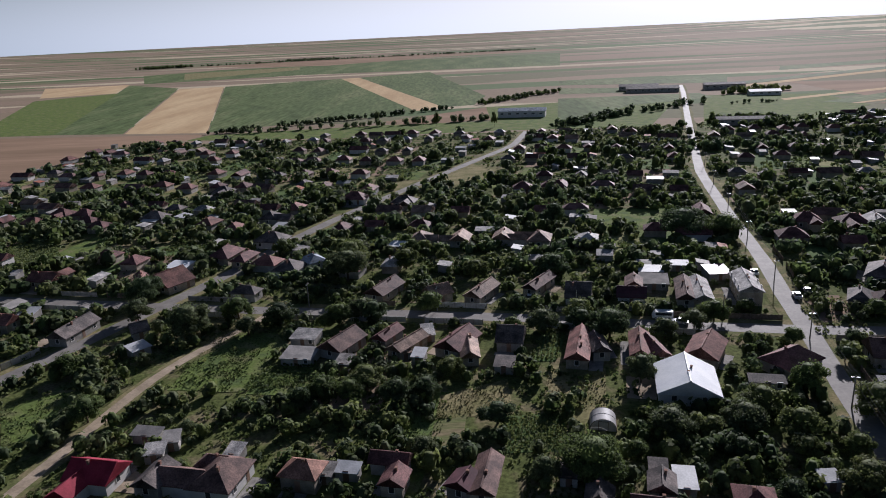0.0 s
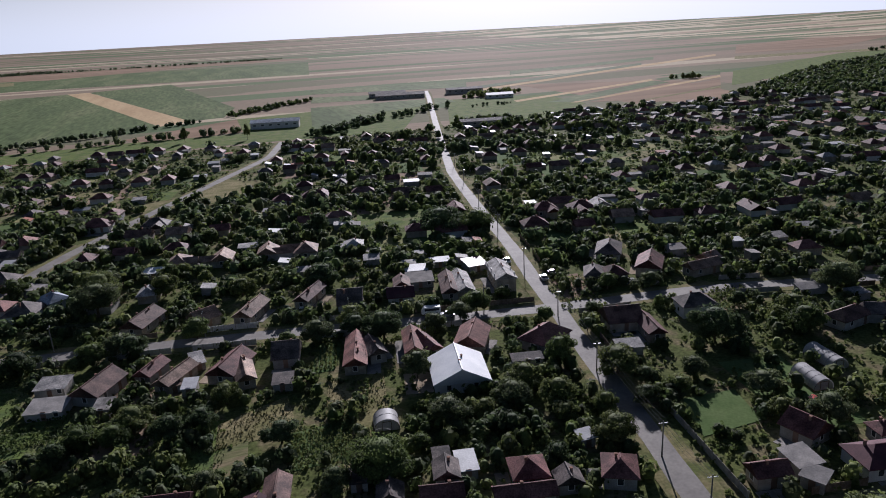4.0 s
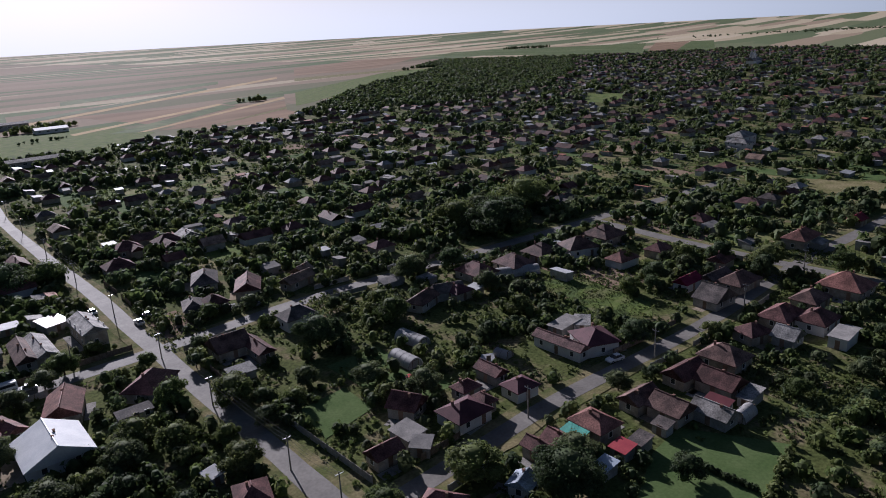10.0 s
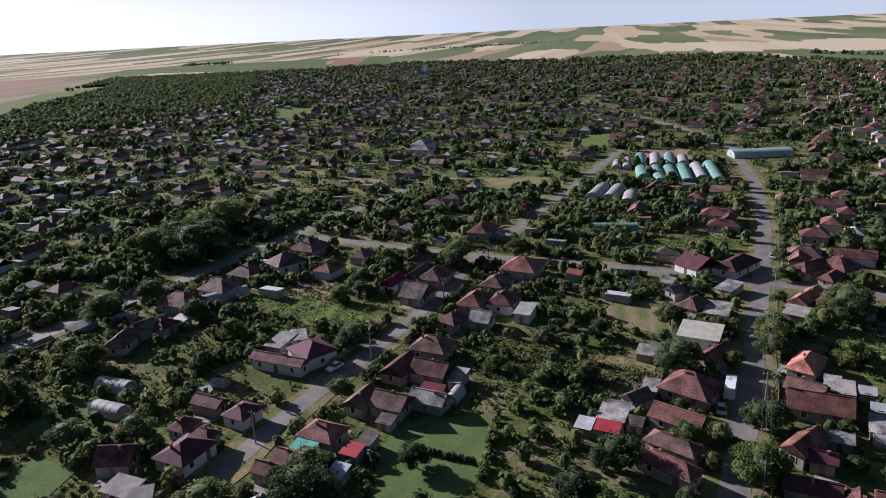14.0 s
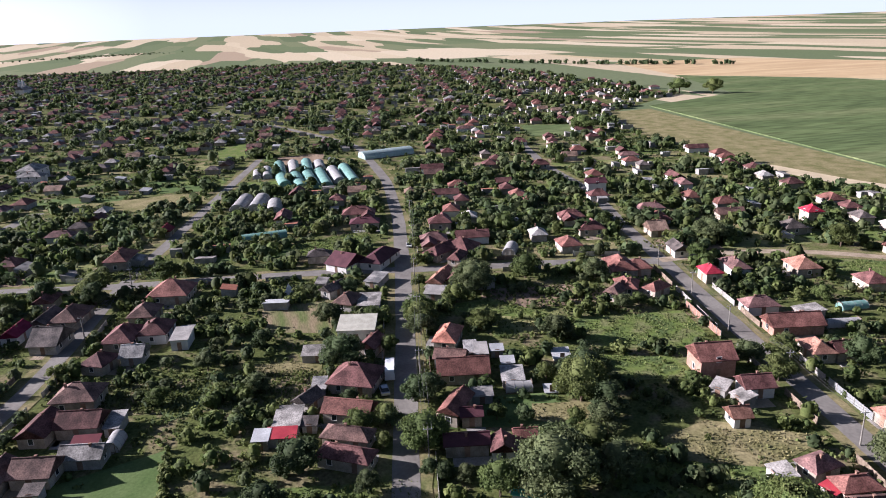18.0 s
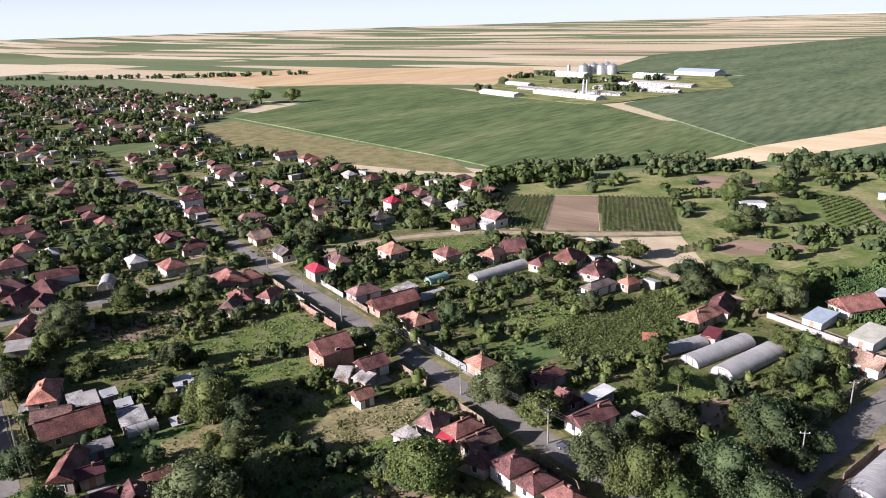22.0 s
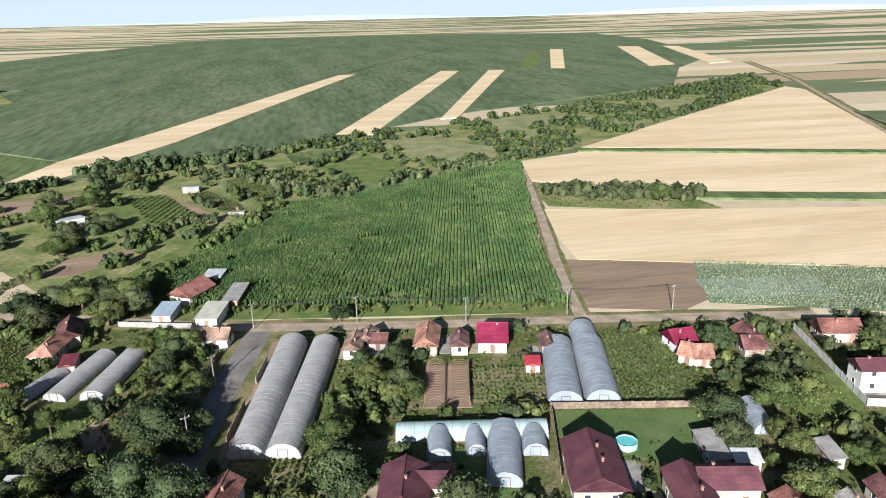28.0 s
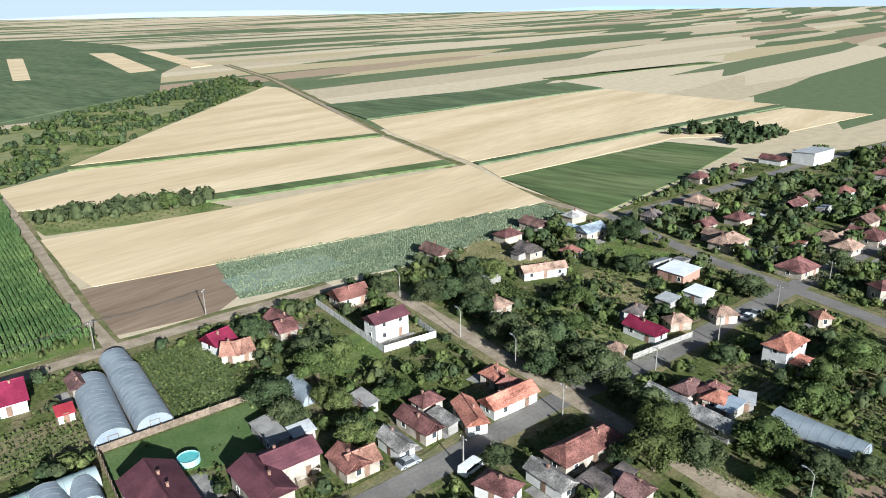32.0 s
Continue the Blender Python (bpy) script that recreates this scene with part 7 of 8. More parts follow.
# far houses on the street grid
FARROOF = ["brown", "terracotta", "slate", "tan", "brown", "pinkbrown", "greybrown", "terracotta", "grey", "brown"]
FARWALL = ["cream", "white", "cream", "grey"]
far_rng = random.Random(31)
far_kinds = []
for i in range(12):
    L, W = far_rng.uniform(6.5, 11), far_rng.uniform(5.0, 6.6)
    rise = W / 2 * 0.6
    gable = i % 3 == 0
    r, w = FARROOF[i % 10], FARWALL[i % 4]
    far_kinds.append((wall_mesh(L, W, 2.6, rise, gable, WALL[w]), roof_mesh(L, W, 2.6, rise, 0.0 if gable else W / 2 + 0.2, 0.4, ROOF[r]),
                      f"single-storey {w} house with a {WORDS[r]} {'gable' if gable else 'hipped'} roof among trees", L))
spots = []
v = -420.0
while v < 1000:
    for side in (9.0, 38.0):
        u = -420.0
        while u < 1650:
            u += far_rng.uniform(11, 18)
            x, y = from_grid(u, v + side + far_rng.uniform(-6, 6))
            spots.append((x, y))
    v += 72
spots = np.array(spots)
keep = free(spots[:, 0], spots[:, 1], 5.0) & ~inside(spots[:, 0], spots[:, 1], WOODS) & (np.hypot(spots[:, 0], spots[:, 1]) > 205)
spots = spots[keep]
spots = spots[np.argsort(np.hypot(spots[:, 0], spots[:, 1]))]
joined = {}
for j, (x, y) in enumerate(spots):
    if far_rng.random() < 0.25:
        continue
    wm, rm, lb, L = far_kinds[far_rng.randrange(12)]
    m = pose(x, y, 0, 0, 0, GRID + far_rng.choice((0, 90, 0)) + far_rng.uniform(-4, 4))
    HOMES.append((x, y, 5.5))
    if j < 130:
        ob = new("house")
        ob.matrix_basis = m
        part("wall", wm, ob), part("roof", rm, ob)
        part("chimney", CHIMNEY, ob, m=pose(far_rng.uniform(-2, 2), 0.4, 4.3))
        tagged(ob, lb, "house", "village houses")
    else:
        for d in (wm, rm):
            k = d.materials[0].name
            joined.setdefault(k, (d.materials[0], [], []))
            _, vv, ff = joined[k]
            base = len(vv)
            vv += [m @ p.co for p in d.vertices]
            ff += [tuple(i + base for i in p.vertices) for p in d.polygons]
for k, (mat_, vv, ff) in joined.items():
    tagged(new("far_houses", mesh("far_houses", vv, ff, mat_)), "distant village houses among trees", "houses", kind="stuff")

# pale sheds and glinting metal roofs among the far houses
g = np.random.default_rng(41)
x, y = np.concatenate([g.uniform(-230, 230, 60), g.uniform(-320, 1300, 5200)]), np.concatenate([g.uniform(-230, 230, 60), g.uniform(-400, 700, 5200)])
ok = free(x, y, 1.5) & (np.hypot(x, y) > 170) & ~inside(x, y, WOODS) & (g.random(len(x)) < np.where(np.hypot(x, y) > 480, 1.0, np.where(np.hypot(x, y) > 200, 0.5, 0.2)))
sv, sf, sm = {}, {}, ("whitemetal", "sheet", "concrete", "slats", "terramet")
spots = sorted(zip(x[ok], y[ok]), key=lambda p: math.hypot(*p))[:1900]
for j, (a, b) in enumerate(spots):
    k = sm[g.choice(5, p=(0.2, 0.25, 0.2, 0.2, 0.15))]
    L, W, h, d = g.uniform(3, 7.5), g.uniform(2.5, 4.5), g.uniform(2.1, 2.9), g.uniform(0.3, 0.9)
    m = pose(a, b, 0, 0, 0, GRID + g.choice((0, 90)) + g.uniform(-5, 5))
    HOMES.append((a, b, 2.0))
    if j < 90:
        ob = new("shed")
        ob.matrix_basis = m
        l, w = L / 2, W / 2
        part("wall", mesh("wall", [(-l, -w, 0), (l, -w, 0), (l, w, 0), (-l, w, 0), (-l, -w, h - d), (l, -w, h - d), (l, w, h), (-l, w, h)], BOXF, WALL["grey"]), ob)
        l, w = l + 0.2, w + 0.2
        part("roof", mesh("roof", [(-l, -w, h - d), (l, -w, h - d), (l, w, h), (-l, w, h), (-l, -w, h - d + 0.1), (l, -w, h - d + 0.1), (l, w, h + 0.1), (-l, w, h + 0.1)], BOXF, ROOF[k]), ob)
        tagged(ob, f"small grey garden shed with a {WORDS[k]} roof", "shed", "village sheds")
        continue
    for kk, spec in ((k, (L / 2 + 0.2, W / 2 + 0.2, h - d, h, 0.08)), ("wall", (L / 2, W / 2, 0, 0, 0))):
        vv, ff = sv.setdefault(kk, []), sf.setdefault(kk, [])
        base = len(vv)
        if kk == "wall":
            box = [(-L / 2, -W / 2, 0), (L / 2, -W / 2, 0), (L / 2, W / 2, 0), (-L / 2, W / 2, 0), (-L / 2, -W / 2, h - d), (L / 2, -W / 2, h - d), (L / 2, W / 2, h), (-L / 2, W / 2, h)]
        else:
            l, w = spec[0], spec[1]
            box = [(-l, -w, h - d), (l, -w, h - d), (l, w, h), (-l, w, h), (-l, -w, h - d + 0.1), (l, -w, h - d + 0.1), (l, w, h + 0.1), (-l, w, h + 0.1)]
        vv += [m @ Vector(p) for p in box]
        ff += [tuple(i + base for i in q) for q in BOXF]
for kk in sv:
    tagged(new("far_sheds", mesh("far_sheds", sv[kk], sf[kk], ROOF[kk] if kk != "wall" else WALL["grey"])), "small sheds and lean-tos in the gardens", "sheds", kind="stuff")

# garden trees and bushes
def clumps(name, pts, radius, height, per, material, seed, label, category, solid=True):
    """Many small crowns as one mesh of leaf clumps."""
    g = np.random.default_rng(seed)
    n = len(pts)
    d = g.normal(size=(n, per, 3))
    d /= np.linalg.norm(d, axis=2)[:, :, None]
    d[:, :, 2] = np.abs(d[:, :, 2]) * np.where(g.random((n, per)) < 0.7, 1, -0.7)
    lobe = g.normal(size=(n, 6, 3))
    lobe /= np.linalg.norm(lobe, axis=2)[:, :, None]
    pick = np.take_along_axis(lobe, g.integers(0, 6, (n, per))[:, :, None].repeat(3, 2), 1)
    d = pick * 0.52 + d * 0.56 + g.normal(scale=0.05, size=d.shape)
    hh = height[:, None, None]
    rr = radius[:, None, None]
    c = np.concatenate([pts[:, None, :2] + d[:, :, :2] * rr, hh * 0.52 + d[:, :, 2:] * hh * 0.46], 2)
    nn = d + g.normal(scale=0.22, size=d.shape)
    nn /= np.linalg.norm(nn, axis=2)[:, :, None]
    t = np.cross(nn, g.normal(size=d.shape))
    t /= np.linalg.norm(t, axis=2)[:, :, None]
    b = np.cross(nn, t)
    s = rr * (1.2 / math.sqrt(per)) * g.uniform(0.6, 1.4, (n, per, 1))
    v = np.stack([c - t * s - b * s * 0.8, c + t * s * 0.9 - b * s + nn * s * 0.4, c + t * s + b * s * 0.8, c - t * s * 0.8 + b * s + nn * s * 0.4], 2).reshape(-1, 3)
    q = np.arange(len(v)).reshape(-1, 4)
    # a denser heart in each crown
    if solid:
        ang = g.uniform(0, 1.57, n)[:, None] + np.arange(4) * 1.5708
        heart = []
        for w, z in ((0.62, 0.12), (0.70, 0.5), (0.34, 0.86)):
            heart.append(np.stack([pts[:, :1] + np.cos(ang) * radius[:, None] * w, pts[:, 1:2] + np.sin(ang) * radius[:, None] * w, np.repeat(height[:, None] * z, 4, 1)], 2))
        hv2 = np.stack(heart, 1).reshape(-1, 3)
        k = len(v) + np.arange(n)[:, None] * 12
        hq = np.concatenate([k + np.array([[o + i, o + (i + 1) % 4, o + 4 + (i + 1) % 4, o + 4 + i]]) for o in (0, 4) for i in range(4)] + [k + np.array([[8, 9, 10, 11]])], 0)
        v, q = np.vstack([v, hv2]), np.vstack([q, hq])
    v[:, 2] = np.maximum(v[:, 2], 0.02)
    return tagged(new(name, bulk(name, v, q, material)), label, category, kind="stuff")


def scatter(count, lo, hi, seed, box=(-420, 1680, -420, 1080)):
    g = np.random.default_rng(seed)
    x, y = g.uniform(box[0], box[1], count), g.uniform(box[2], box[3], count)
    r = np.hypot(x, y)
    k = (r >= lo) & (r < hi)
    return x[k], y[k], g


def thick(x, y, scale=28.0, seed=0.0):
    """How wooded a spot is, 0 to 1, in patches."""
    return np.array([noise.noise(Vector((a / scale, b / scale, seed))) for a, b in zip(x, y)]) * 0.5 + 0.5


rp = np.array(ROWPTS)
rr = np.random.default_rng(8).uniform(0.25, 0.5, len(rp))
clumps("vegetable_rows", rp, rr, rr * 1.8, 6, LEAF[2], 55, "low green vegetables planted in rows", "vegetables", False)
for kind, mat_, rlo, rhi, lb in (("greens", LEAF[2], 0.25, 0.45, "rows of green garden crops"), ("cabbage", CROP["cabbage"], 0.28, 0.42, "rows of cabbages in a field"), ("vines", LEAF[0], 0.32, 0.5, "trained vines in rows")):
    rp = np.vstack(PLANTS[kind])
    rr = np.random.default_rng(9).uniform(rlo, rhi, len(rp))
    clumps(kind + "_rows", rp, rr, rr * (1.2 if kind == "cabbage" else 2.0), 9, mat_, 56, lb, "crops", False)
# tufts of grass on the meadows
for k in ("lush", "dry"):
    pts, g = [], np.random.default_rng(58)
    for kk, ring in GRASS:
        P = np.array(ring)
        if (kk == "dry") != (k == "dry") or np.hypot(*P.mean(0)) > 230 or np.ptp(P, 0).max() > 110:
            continue
        n = int(np.prod(np.ptp(P, 0)) * 6.5)
        q = g.uniform(P.min(0), P.max(0), (n, 2))
        q = q[inside(q[:, 0], q[:, 1], ring)]
        q = q[~taken(0.5)[(q[:, 0] + 700).astype(int), (q[:, 1] + 700).astype(int)]]
        pts.append(q[thick(q[:, 0], q[:, 1], 4, 5.0) > g.uniform(0.25, 0.62, len(q))])
    p = np.vstack(pts)[:150000]
    n = len(p)
    a, w, hh = g.uniform(0, 6.28, n), g.uniform(0.05, 0.13, n), g.uniform(0.12, 0.42, n)
    dx, dy, lx, ly = np.cos(a) * w, np.sin(a) * w, g.normal(scale=0.14, size=n), g.normal(scale=0.14, size=n)
    z0 = np.full(n, 0.02)
    v = np.stack([np.stack([p[:, 0] - dx, p[:, 1] - dy, z0], 1), np.stack([p[:, 0] + dx, p[:, 1] + dy, z0], 1),
                  np.stack([p[:, 0] + dx * 1.3 + lx, p[:, 1] + dy * 1.3 + ly, hh], 1), np.stack([p[:, 0] - dx * 1.3 + lx, p[:, 1] - dy * 1.3 + ly, hh * 0.8], 1)], 1).reshape(-1, 3)
    tagged(new("grass_tufts", bulk("grass_tufts", v, np.arange(4 * n).reshape(-1, 4), TUFT[k])), "rough tufts of grass on garden meadows" if k == "lush" else "dry yellowish tufts of grass", "grass", kind="stuff")
# single garden trees near the camera
x, y, g = scatter(9000, 84, 260, 3, (-260, 260, -240, 260))
ok = free(x, y, 1.0)
x, y = x[ok], y[ok]
ok = thick(x, y) > g.uniform(0.35, 0.75, len(x))
x, y = x[ok], y[ok]
placed = 0
for a, b in zip(x, y):
    r = trnd.uniform(1.8, 3.6)
    if placed < 70 and all((a - p) ** 2 + (b - q) ** 2 > (0.75 * (r + s)) ** 2 for p, q, s in TREES):
        tree(a, b, r, r * trnd.uniform(1.5, 2.0))
        placed += 1
# shrubs, vines and fruit trees of the near gardens
for i, (count, lo, hi, rlo, rhi, per) in enumerate(((75000, 84, 215, 0.6, 2.0, 48), (60000, 200, 335, 1.0, 2.8, 24))):
    x, y, g = scatter(count, lo, hi, 40 + i, (-330, 330, -330, 330))
    ok = free(x, y, 0.4)
    x, y = x[ok], y[ok]
    ok = thick(x, y, 13, 4.0) + 0.22 * inside(x, y, ORCHARD) > g.uniform(0.34, 0.78, len(x))
    x, y = x[ok], y[ok]
    pick = g.integers(0, 4, len(x))
    for k in range(4):
        m = pick == k
        r = g.uniform(rlo, rhi, m.sum())
        clumps("garden_shrubs", np.stack([x[m], y[m]], 1), r, r * g.uniform(1.3, 2.0, m.sum()), per, LEAF[k], 60 + 4 * i + k, "leafy shrubs and fruit bushes in the gardens", "shrubs")
# weeds, vines and low growth of the gardens
x, y, g = scatter(120000, 84, 215, 70, (-215, 215, -215, 215))
ok = free(x, y, 0.2, plots=False)
x, y = x[ok], y[ok]
ok = thick(x, y, 8, 7.0) > g.uniform(0.34, 0.68, len(x))
x, y = x[ok], y[ok]
lawns = np.zeros(len(x), bool)
for ring in OPEN:
    lawns |= inside(x, y, ring)
ok = ~lawns | (g.random(len(x)) < 0.04)
x, y = x[ok], y[ok]
pick = g.integers(0, 2, len(x)) * 2
for k in (0, 2):
    m = pick == k
    r = g.uniform(0.25, 0.6, m.sum())
    clumps("weeds", np.stack([x[m], y[m]], 1), r, r * g.uniform(1.0, 1.8, m.sum()), 8, LEAF[k], 72 + k, "weeds and low green growth in the gardens", "weeds", False)
# bushes, vines and tall weeds between the further houses
x, y, g = scatter(170000, 205, 620, 77, (-420, 620, -400, 500))
ok = free(x, y, 0.3, plots=False)
x, y = x[ok], y[ok]
ok = thick(x, y, 9, 3.0) > g.uniform(0.4, 0.72, len(x))
for ring in OPEN[:OPEN_PLOTS]:
    ok &= ~inside(x, y, ring)
x, y = x[ok], y[ok]
pick = g.integers(0, 4, len(x))
for k in range(4):
    m = pick == k
    r = g.uniform(0.5, 1.25, m.sum())
    clumps("garden_bushes", np.stack([x[m], y[m]], 1), r, r * g.uniform(1.0, 1.6, m.sum()), 6, LEAF[k], 76 + k, "low bushes and weeds between distant houses", "bushes", False)
# the trees further off
for i, (count, lo, hi, rlo, rhi, per) in enumerate(((150000, 240, 700, 1.1, 3.8, 23), (120000, 700, 1800, 1.7, 4.0, 13))):
    x, y, g = scatter(count, lo, hi, 80 + i)
    ok = free(x, y, -1.6) & free(x, y, 0.8, homes=False)
    x, y = x[ok], y[ok]
    wood = inside(x, y, WOODS)
    ok = (thick(x, y, 34, 8.0) + 0.38 * wood > g.uniform(0.45, 0.88, len(x)))
    x, y = x[ok], y[ok]
    pick = g.integers(0, 4, len(x))
    for k in range(4):
        m = pick == k
        r = g.uniform(rlo, rhi, m.sum())
        clumps("far_trees", np.stack([x[m], y[m]], 1), r, r * g.uniform(1.25, 1.9, m.sum()), per, LEAF[(0, 1, 3, 0)[k]], 90 + 4 * i + k, "distant leafy trees of the village", "trees")
# scrub belt and hedges outside the village
BELT = [(12, -320), (1, -298), (-16, -305), (-48, -317), (-109, -342), (-151, -369), (-453, -610), (-484, -720), (-242, -564), (-96, -473), (-13, -431), (40, -400), (70, -380)]
BACKS = [(175, -262), (143, -330), (70, -380), (12, -320), (-24, -296), (6, -285), (27, -254), (43, -199), (60, -185), (90, -232), (118, -276), (143, -263)]
x, y, g = scatter(14000, 150, 900, 120, (-500, 240, -740, -180))
ok = (inside(x, y, BELT) & (thick(x, y, 26, 2.0) > 0.43)) | (inside(x, y, BACKS) & (thick(x, y, 16, 6.0) > 0.56))
for ring in OPEN:
    if not (math.hypot(ring[0][0] - 12, ring[0][1] + 320) < 3 or math.hypot(ring[0][0] - 192, ring[0][1] + 254) < 3):
        ok &= ~inside(x, y, ring)
ok &= ~taken(1.0)[np.clip((x + 700).astype(int), 0, 2599), np.clip((y + 700).astype(int), 0, 2199)]
x, y = x[ok], y[ok]
r = g.uniform(1.2, 3.4, len(x))
half = g.random(len(x)) < 0.5
for k, m in enumerate((half, ~half)):
    clumps("scrub_thicket", np.stack([x[m], y[m]], 1), r[m], r[m] * g.uniform(1.1, 1.8, m.sum()), 24, LEAF[3 * k], 130 + k, "scrubby bushes and low trees beyond the fields", "thicket")


def hedge(label, spread, n, rlo, rhi, seed, *line, kind=0):
    g = np.random.default_rng(seed)
    seg = g.integers(0, len(line) - 1, n)
    t = g.random(n)
    P0, P1 = np.array(line)[seg], np.array(line)[seg + 1]
    p = P0 + (P1 - P0) * t[:, None] + g.normal(scale=spread, size=(n, 2))
    r = g.uniform(rlo, rhi, n)
    return clumps("tree_line", p, r, r * g.uniform(1.5, 2.2, n), 20, LEAF[kind], seed, label, "tree line")


hedge("row of roadside trees across the plain", 6, 110, 2.5, 4.5, 201, (1450, -360), (1250, -460), (1060, -560), (900, -700), kind=3)
hedge("dark hedge along the country road", 4, 110, 1.4, 3.0, 202, (79, 516), (112, 548), (144, 575), (222, 633), kind=3)
hedge("dark hedge at the meadow edge", 3, 90, 2, 4, 203, (198, -254), (182, -272), (164, -288), kind=0)
hedge("trees behind the crop field", 4, 60, 1.8, 3.6, 204, (138, -342), (150, -330), (200, -285), kind=1)
hedge("dark trees among the farm halls", 5, 8, 2.2, 4.6, 240, (507, -674), (505, -688), kind=3)
hedge("dark trees among the farm halls", 5, 13, 2.2, 4.6, 241, (542, -746), (522, -769), kind=3)
hedge("dark trees among the farm halls", 5, 17, 2.2, 4.6, 242, (537, -812), (505, -790), kind=3)
hedge("dark trees among the farm halls", 5, 20, 2.2, 4.6, 243, (448, -698), (413, -725), kind=3)
hedge("dark trees among the farm halls", 5, 13, 2.2, 4.6, 244, (404, -734), (390, -760), kind=3)
hedge("dark trees among the farm halls", 5, 9, 2.2, 4.6, 245, (376, -779), (366, -797), kind=3)
hedge("dark trees among the farm halls", 5, 8, 2.2, 4.6, 246, (477, -592), (474, -604), kind=3)
hedge("dark trees among the farm halls", 5, 23, 2.2, 4.6, 247, (374, -658), (322, -654), kind=3)
hedge("hedge between wheat and village", 4, 70, 2, 4, 206, (-404, -160), (-436, -135), (-436, -112), (-395, -120), kind=3)
hedge("hedge along the green meadow", 3, 60, 1.6, 3, 207, (-190, 560), (-50, 571), (36, 576), kind=1)
hedge("far woods on the plain", 60, 160, 2.5, 4.5, 208, (2600, 900), (3000, 300), (2900, 600), kind=3)
hedge("far woods on the plain", 10, 260, 2, 3.6, 209, (-797, 2242), (-300, 2320), (280, 2363), kind=3)
for sd, lb, sp, nn, lo, hi, ln in (
        (220, "dark wood on the plain", 16, 120, 3, 5.5, ((-906, 2201), (-798, 2242))), (221, "small wood on the plain", 12, 60, 3, 5, ((-512, 2324), (-363, 2352))),
        (222, "hedge across the fields", 4, 36, 2, 4, ((258, 692), (331, 707))), (223, "trees behind long barns", 4, 14, 0.8, 1.8, ((240, 614), (282, 614))),
        (224, "row of young trees in a meadow", 2, 28, 1.2, 2.8, ((190, 474), (244, 460))), (225, "row of young trees in a meadow", 2, 24, 1.2, 2.6, ((176, 423), (212, 410))),
        (226, "dark clump of trees in a meadow", 3, 40, 2.2, 4, ((242, 426), (262, 418))), (227, "clump of trees behind a barn", 4, 24, 1.2, 2.4, ((263, 501), (280, 481))),
        (228, "trees before long barns", 4, 46, 1.8, 3.6, ((186, 498), (229, 496))), (229, "scattered trees on a meadow", 7, 46, 1.2, 3, ((70, 460), (90, 463), (159, 441))),
        (230, "scattered trees on a meadow", 6, 40, 1.2, 3, ((84, 433), (146, 403))), (231, "hedge along the crop field", 2.5, 100, 1.2, 2.6, ((-188, 563), (-144, 592), (-61, 633), (5, 675))),
        (232, "tree belt along the crop field", 4, 90, 1.3, 2.8, ((31, 700), (124, 805))), (233, "small wood on the plain", 20, 60, 3, 5, ((2017, 1263), (2074, 1168))),
        (234, "bushes on the plain", 3, 14, 2, 4, ((529, 719), (562, 695))), (235, "trees round an old barn", 5, 36, 1.6, 3.4, ((119, 404), (179, 386)))):
    hedge(lb, sp, nn, lo, hi, sd, *ln, kind=sd % 4)
hedge("hedge along the edge of the maize", 1.6, 90, 1.2, 2.6, 211, (8, -281), (19, -258), (41, -211), (46, -200), kind=0)
hedge("weedy bushes along the maize", 1.2, 110, 0.4, 1.1, 219, (58, -187), (16, -176), (-20, -169), (-66, -160), kind=2)
hedge("hedge between garden plots", 1.5, 40, 1.0, 2.2, 212, (62, -252), (42, -265), (31, -266), kind=1)
hedge("dark hedge beside the wheat strip", 2, 40, 1.4, 2.8, 213, (132, -330), (114, -350), kind=3)
hedge("hedge below the scrub belt", 3, 110, 1.4, 2.8, 214, (43, -367), (4, -307), (-15, -293), (-60, -322), (-105, -341), kind=1)
hedge("tree belt beyond the plots", 5, 110, 2.0, 4.0, 215, (105, -372), (79, -371), (59, -387), (25, -386), kind=3)
hedge("hedge along the meadow", 1.5, 50, 0.9, 2.0, 216, (-76, 112), (-78, 136), (-88, 150), kind=1)
hedge("clipped hedge across a lawn", 0.15, 60, 0.4, 0.7, 217, (105, 32), (102.5, 18.7), kind=3)
hedge("clipped hedge beside a lawn", 0.3, 60, 0.5, 0.9, 218, (119, 17), (97.5, 16.5), kind=2)
hedge("orchard trees between the wheat fields", 3, 110, 1.6, 3.2, 210, (-98, -275), (-125, -262), (-150, -250), kind=1)

# ---- maize field ----
CORNF = [(40, -187), (43, -198), (27, -252), (6, -283), (-24, -293), (-102, -340), (-107, -335), (-72, -200), (-66, -160), (16, -180)]
g = np.random.default_rng(77)
pts = []
us = np.arange(-110, 140, 1.12)
for uu in us:
    vv = np.arange(-360, -130, 0.42)
    xx, yy = from_grid(uu + g.normal(scale=0.1, size=len(vv)), vv + g.uniform(-0.2, 0.2, len(vv)))
    pts.append(np.stack([xx, yy], 1))
pts = np.vstack(pts)
pts = pts[inside(pts[:, 0], pts[:, 1], CORNF)]
gap = thick(pts[:, 0], pts[:, 1], 9, 1.0)
pts = pts[(gap > 0.24) & (g.random(len(pts)) > 0.08)]
n = len(pts)
hgt = g.uniform(1.5, 2.1, n) * (0.75 + 0.45 * thick(pts[:, 0], pts[:, 1], 14, 3.0))
a = g.uniform(0, math.pi, n)
verts = []
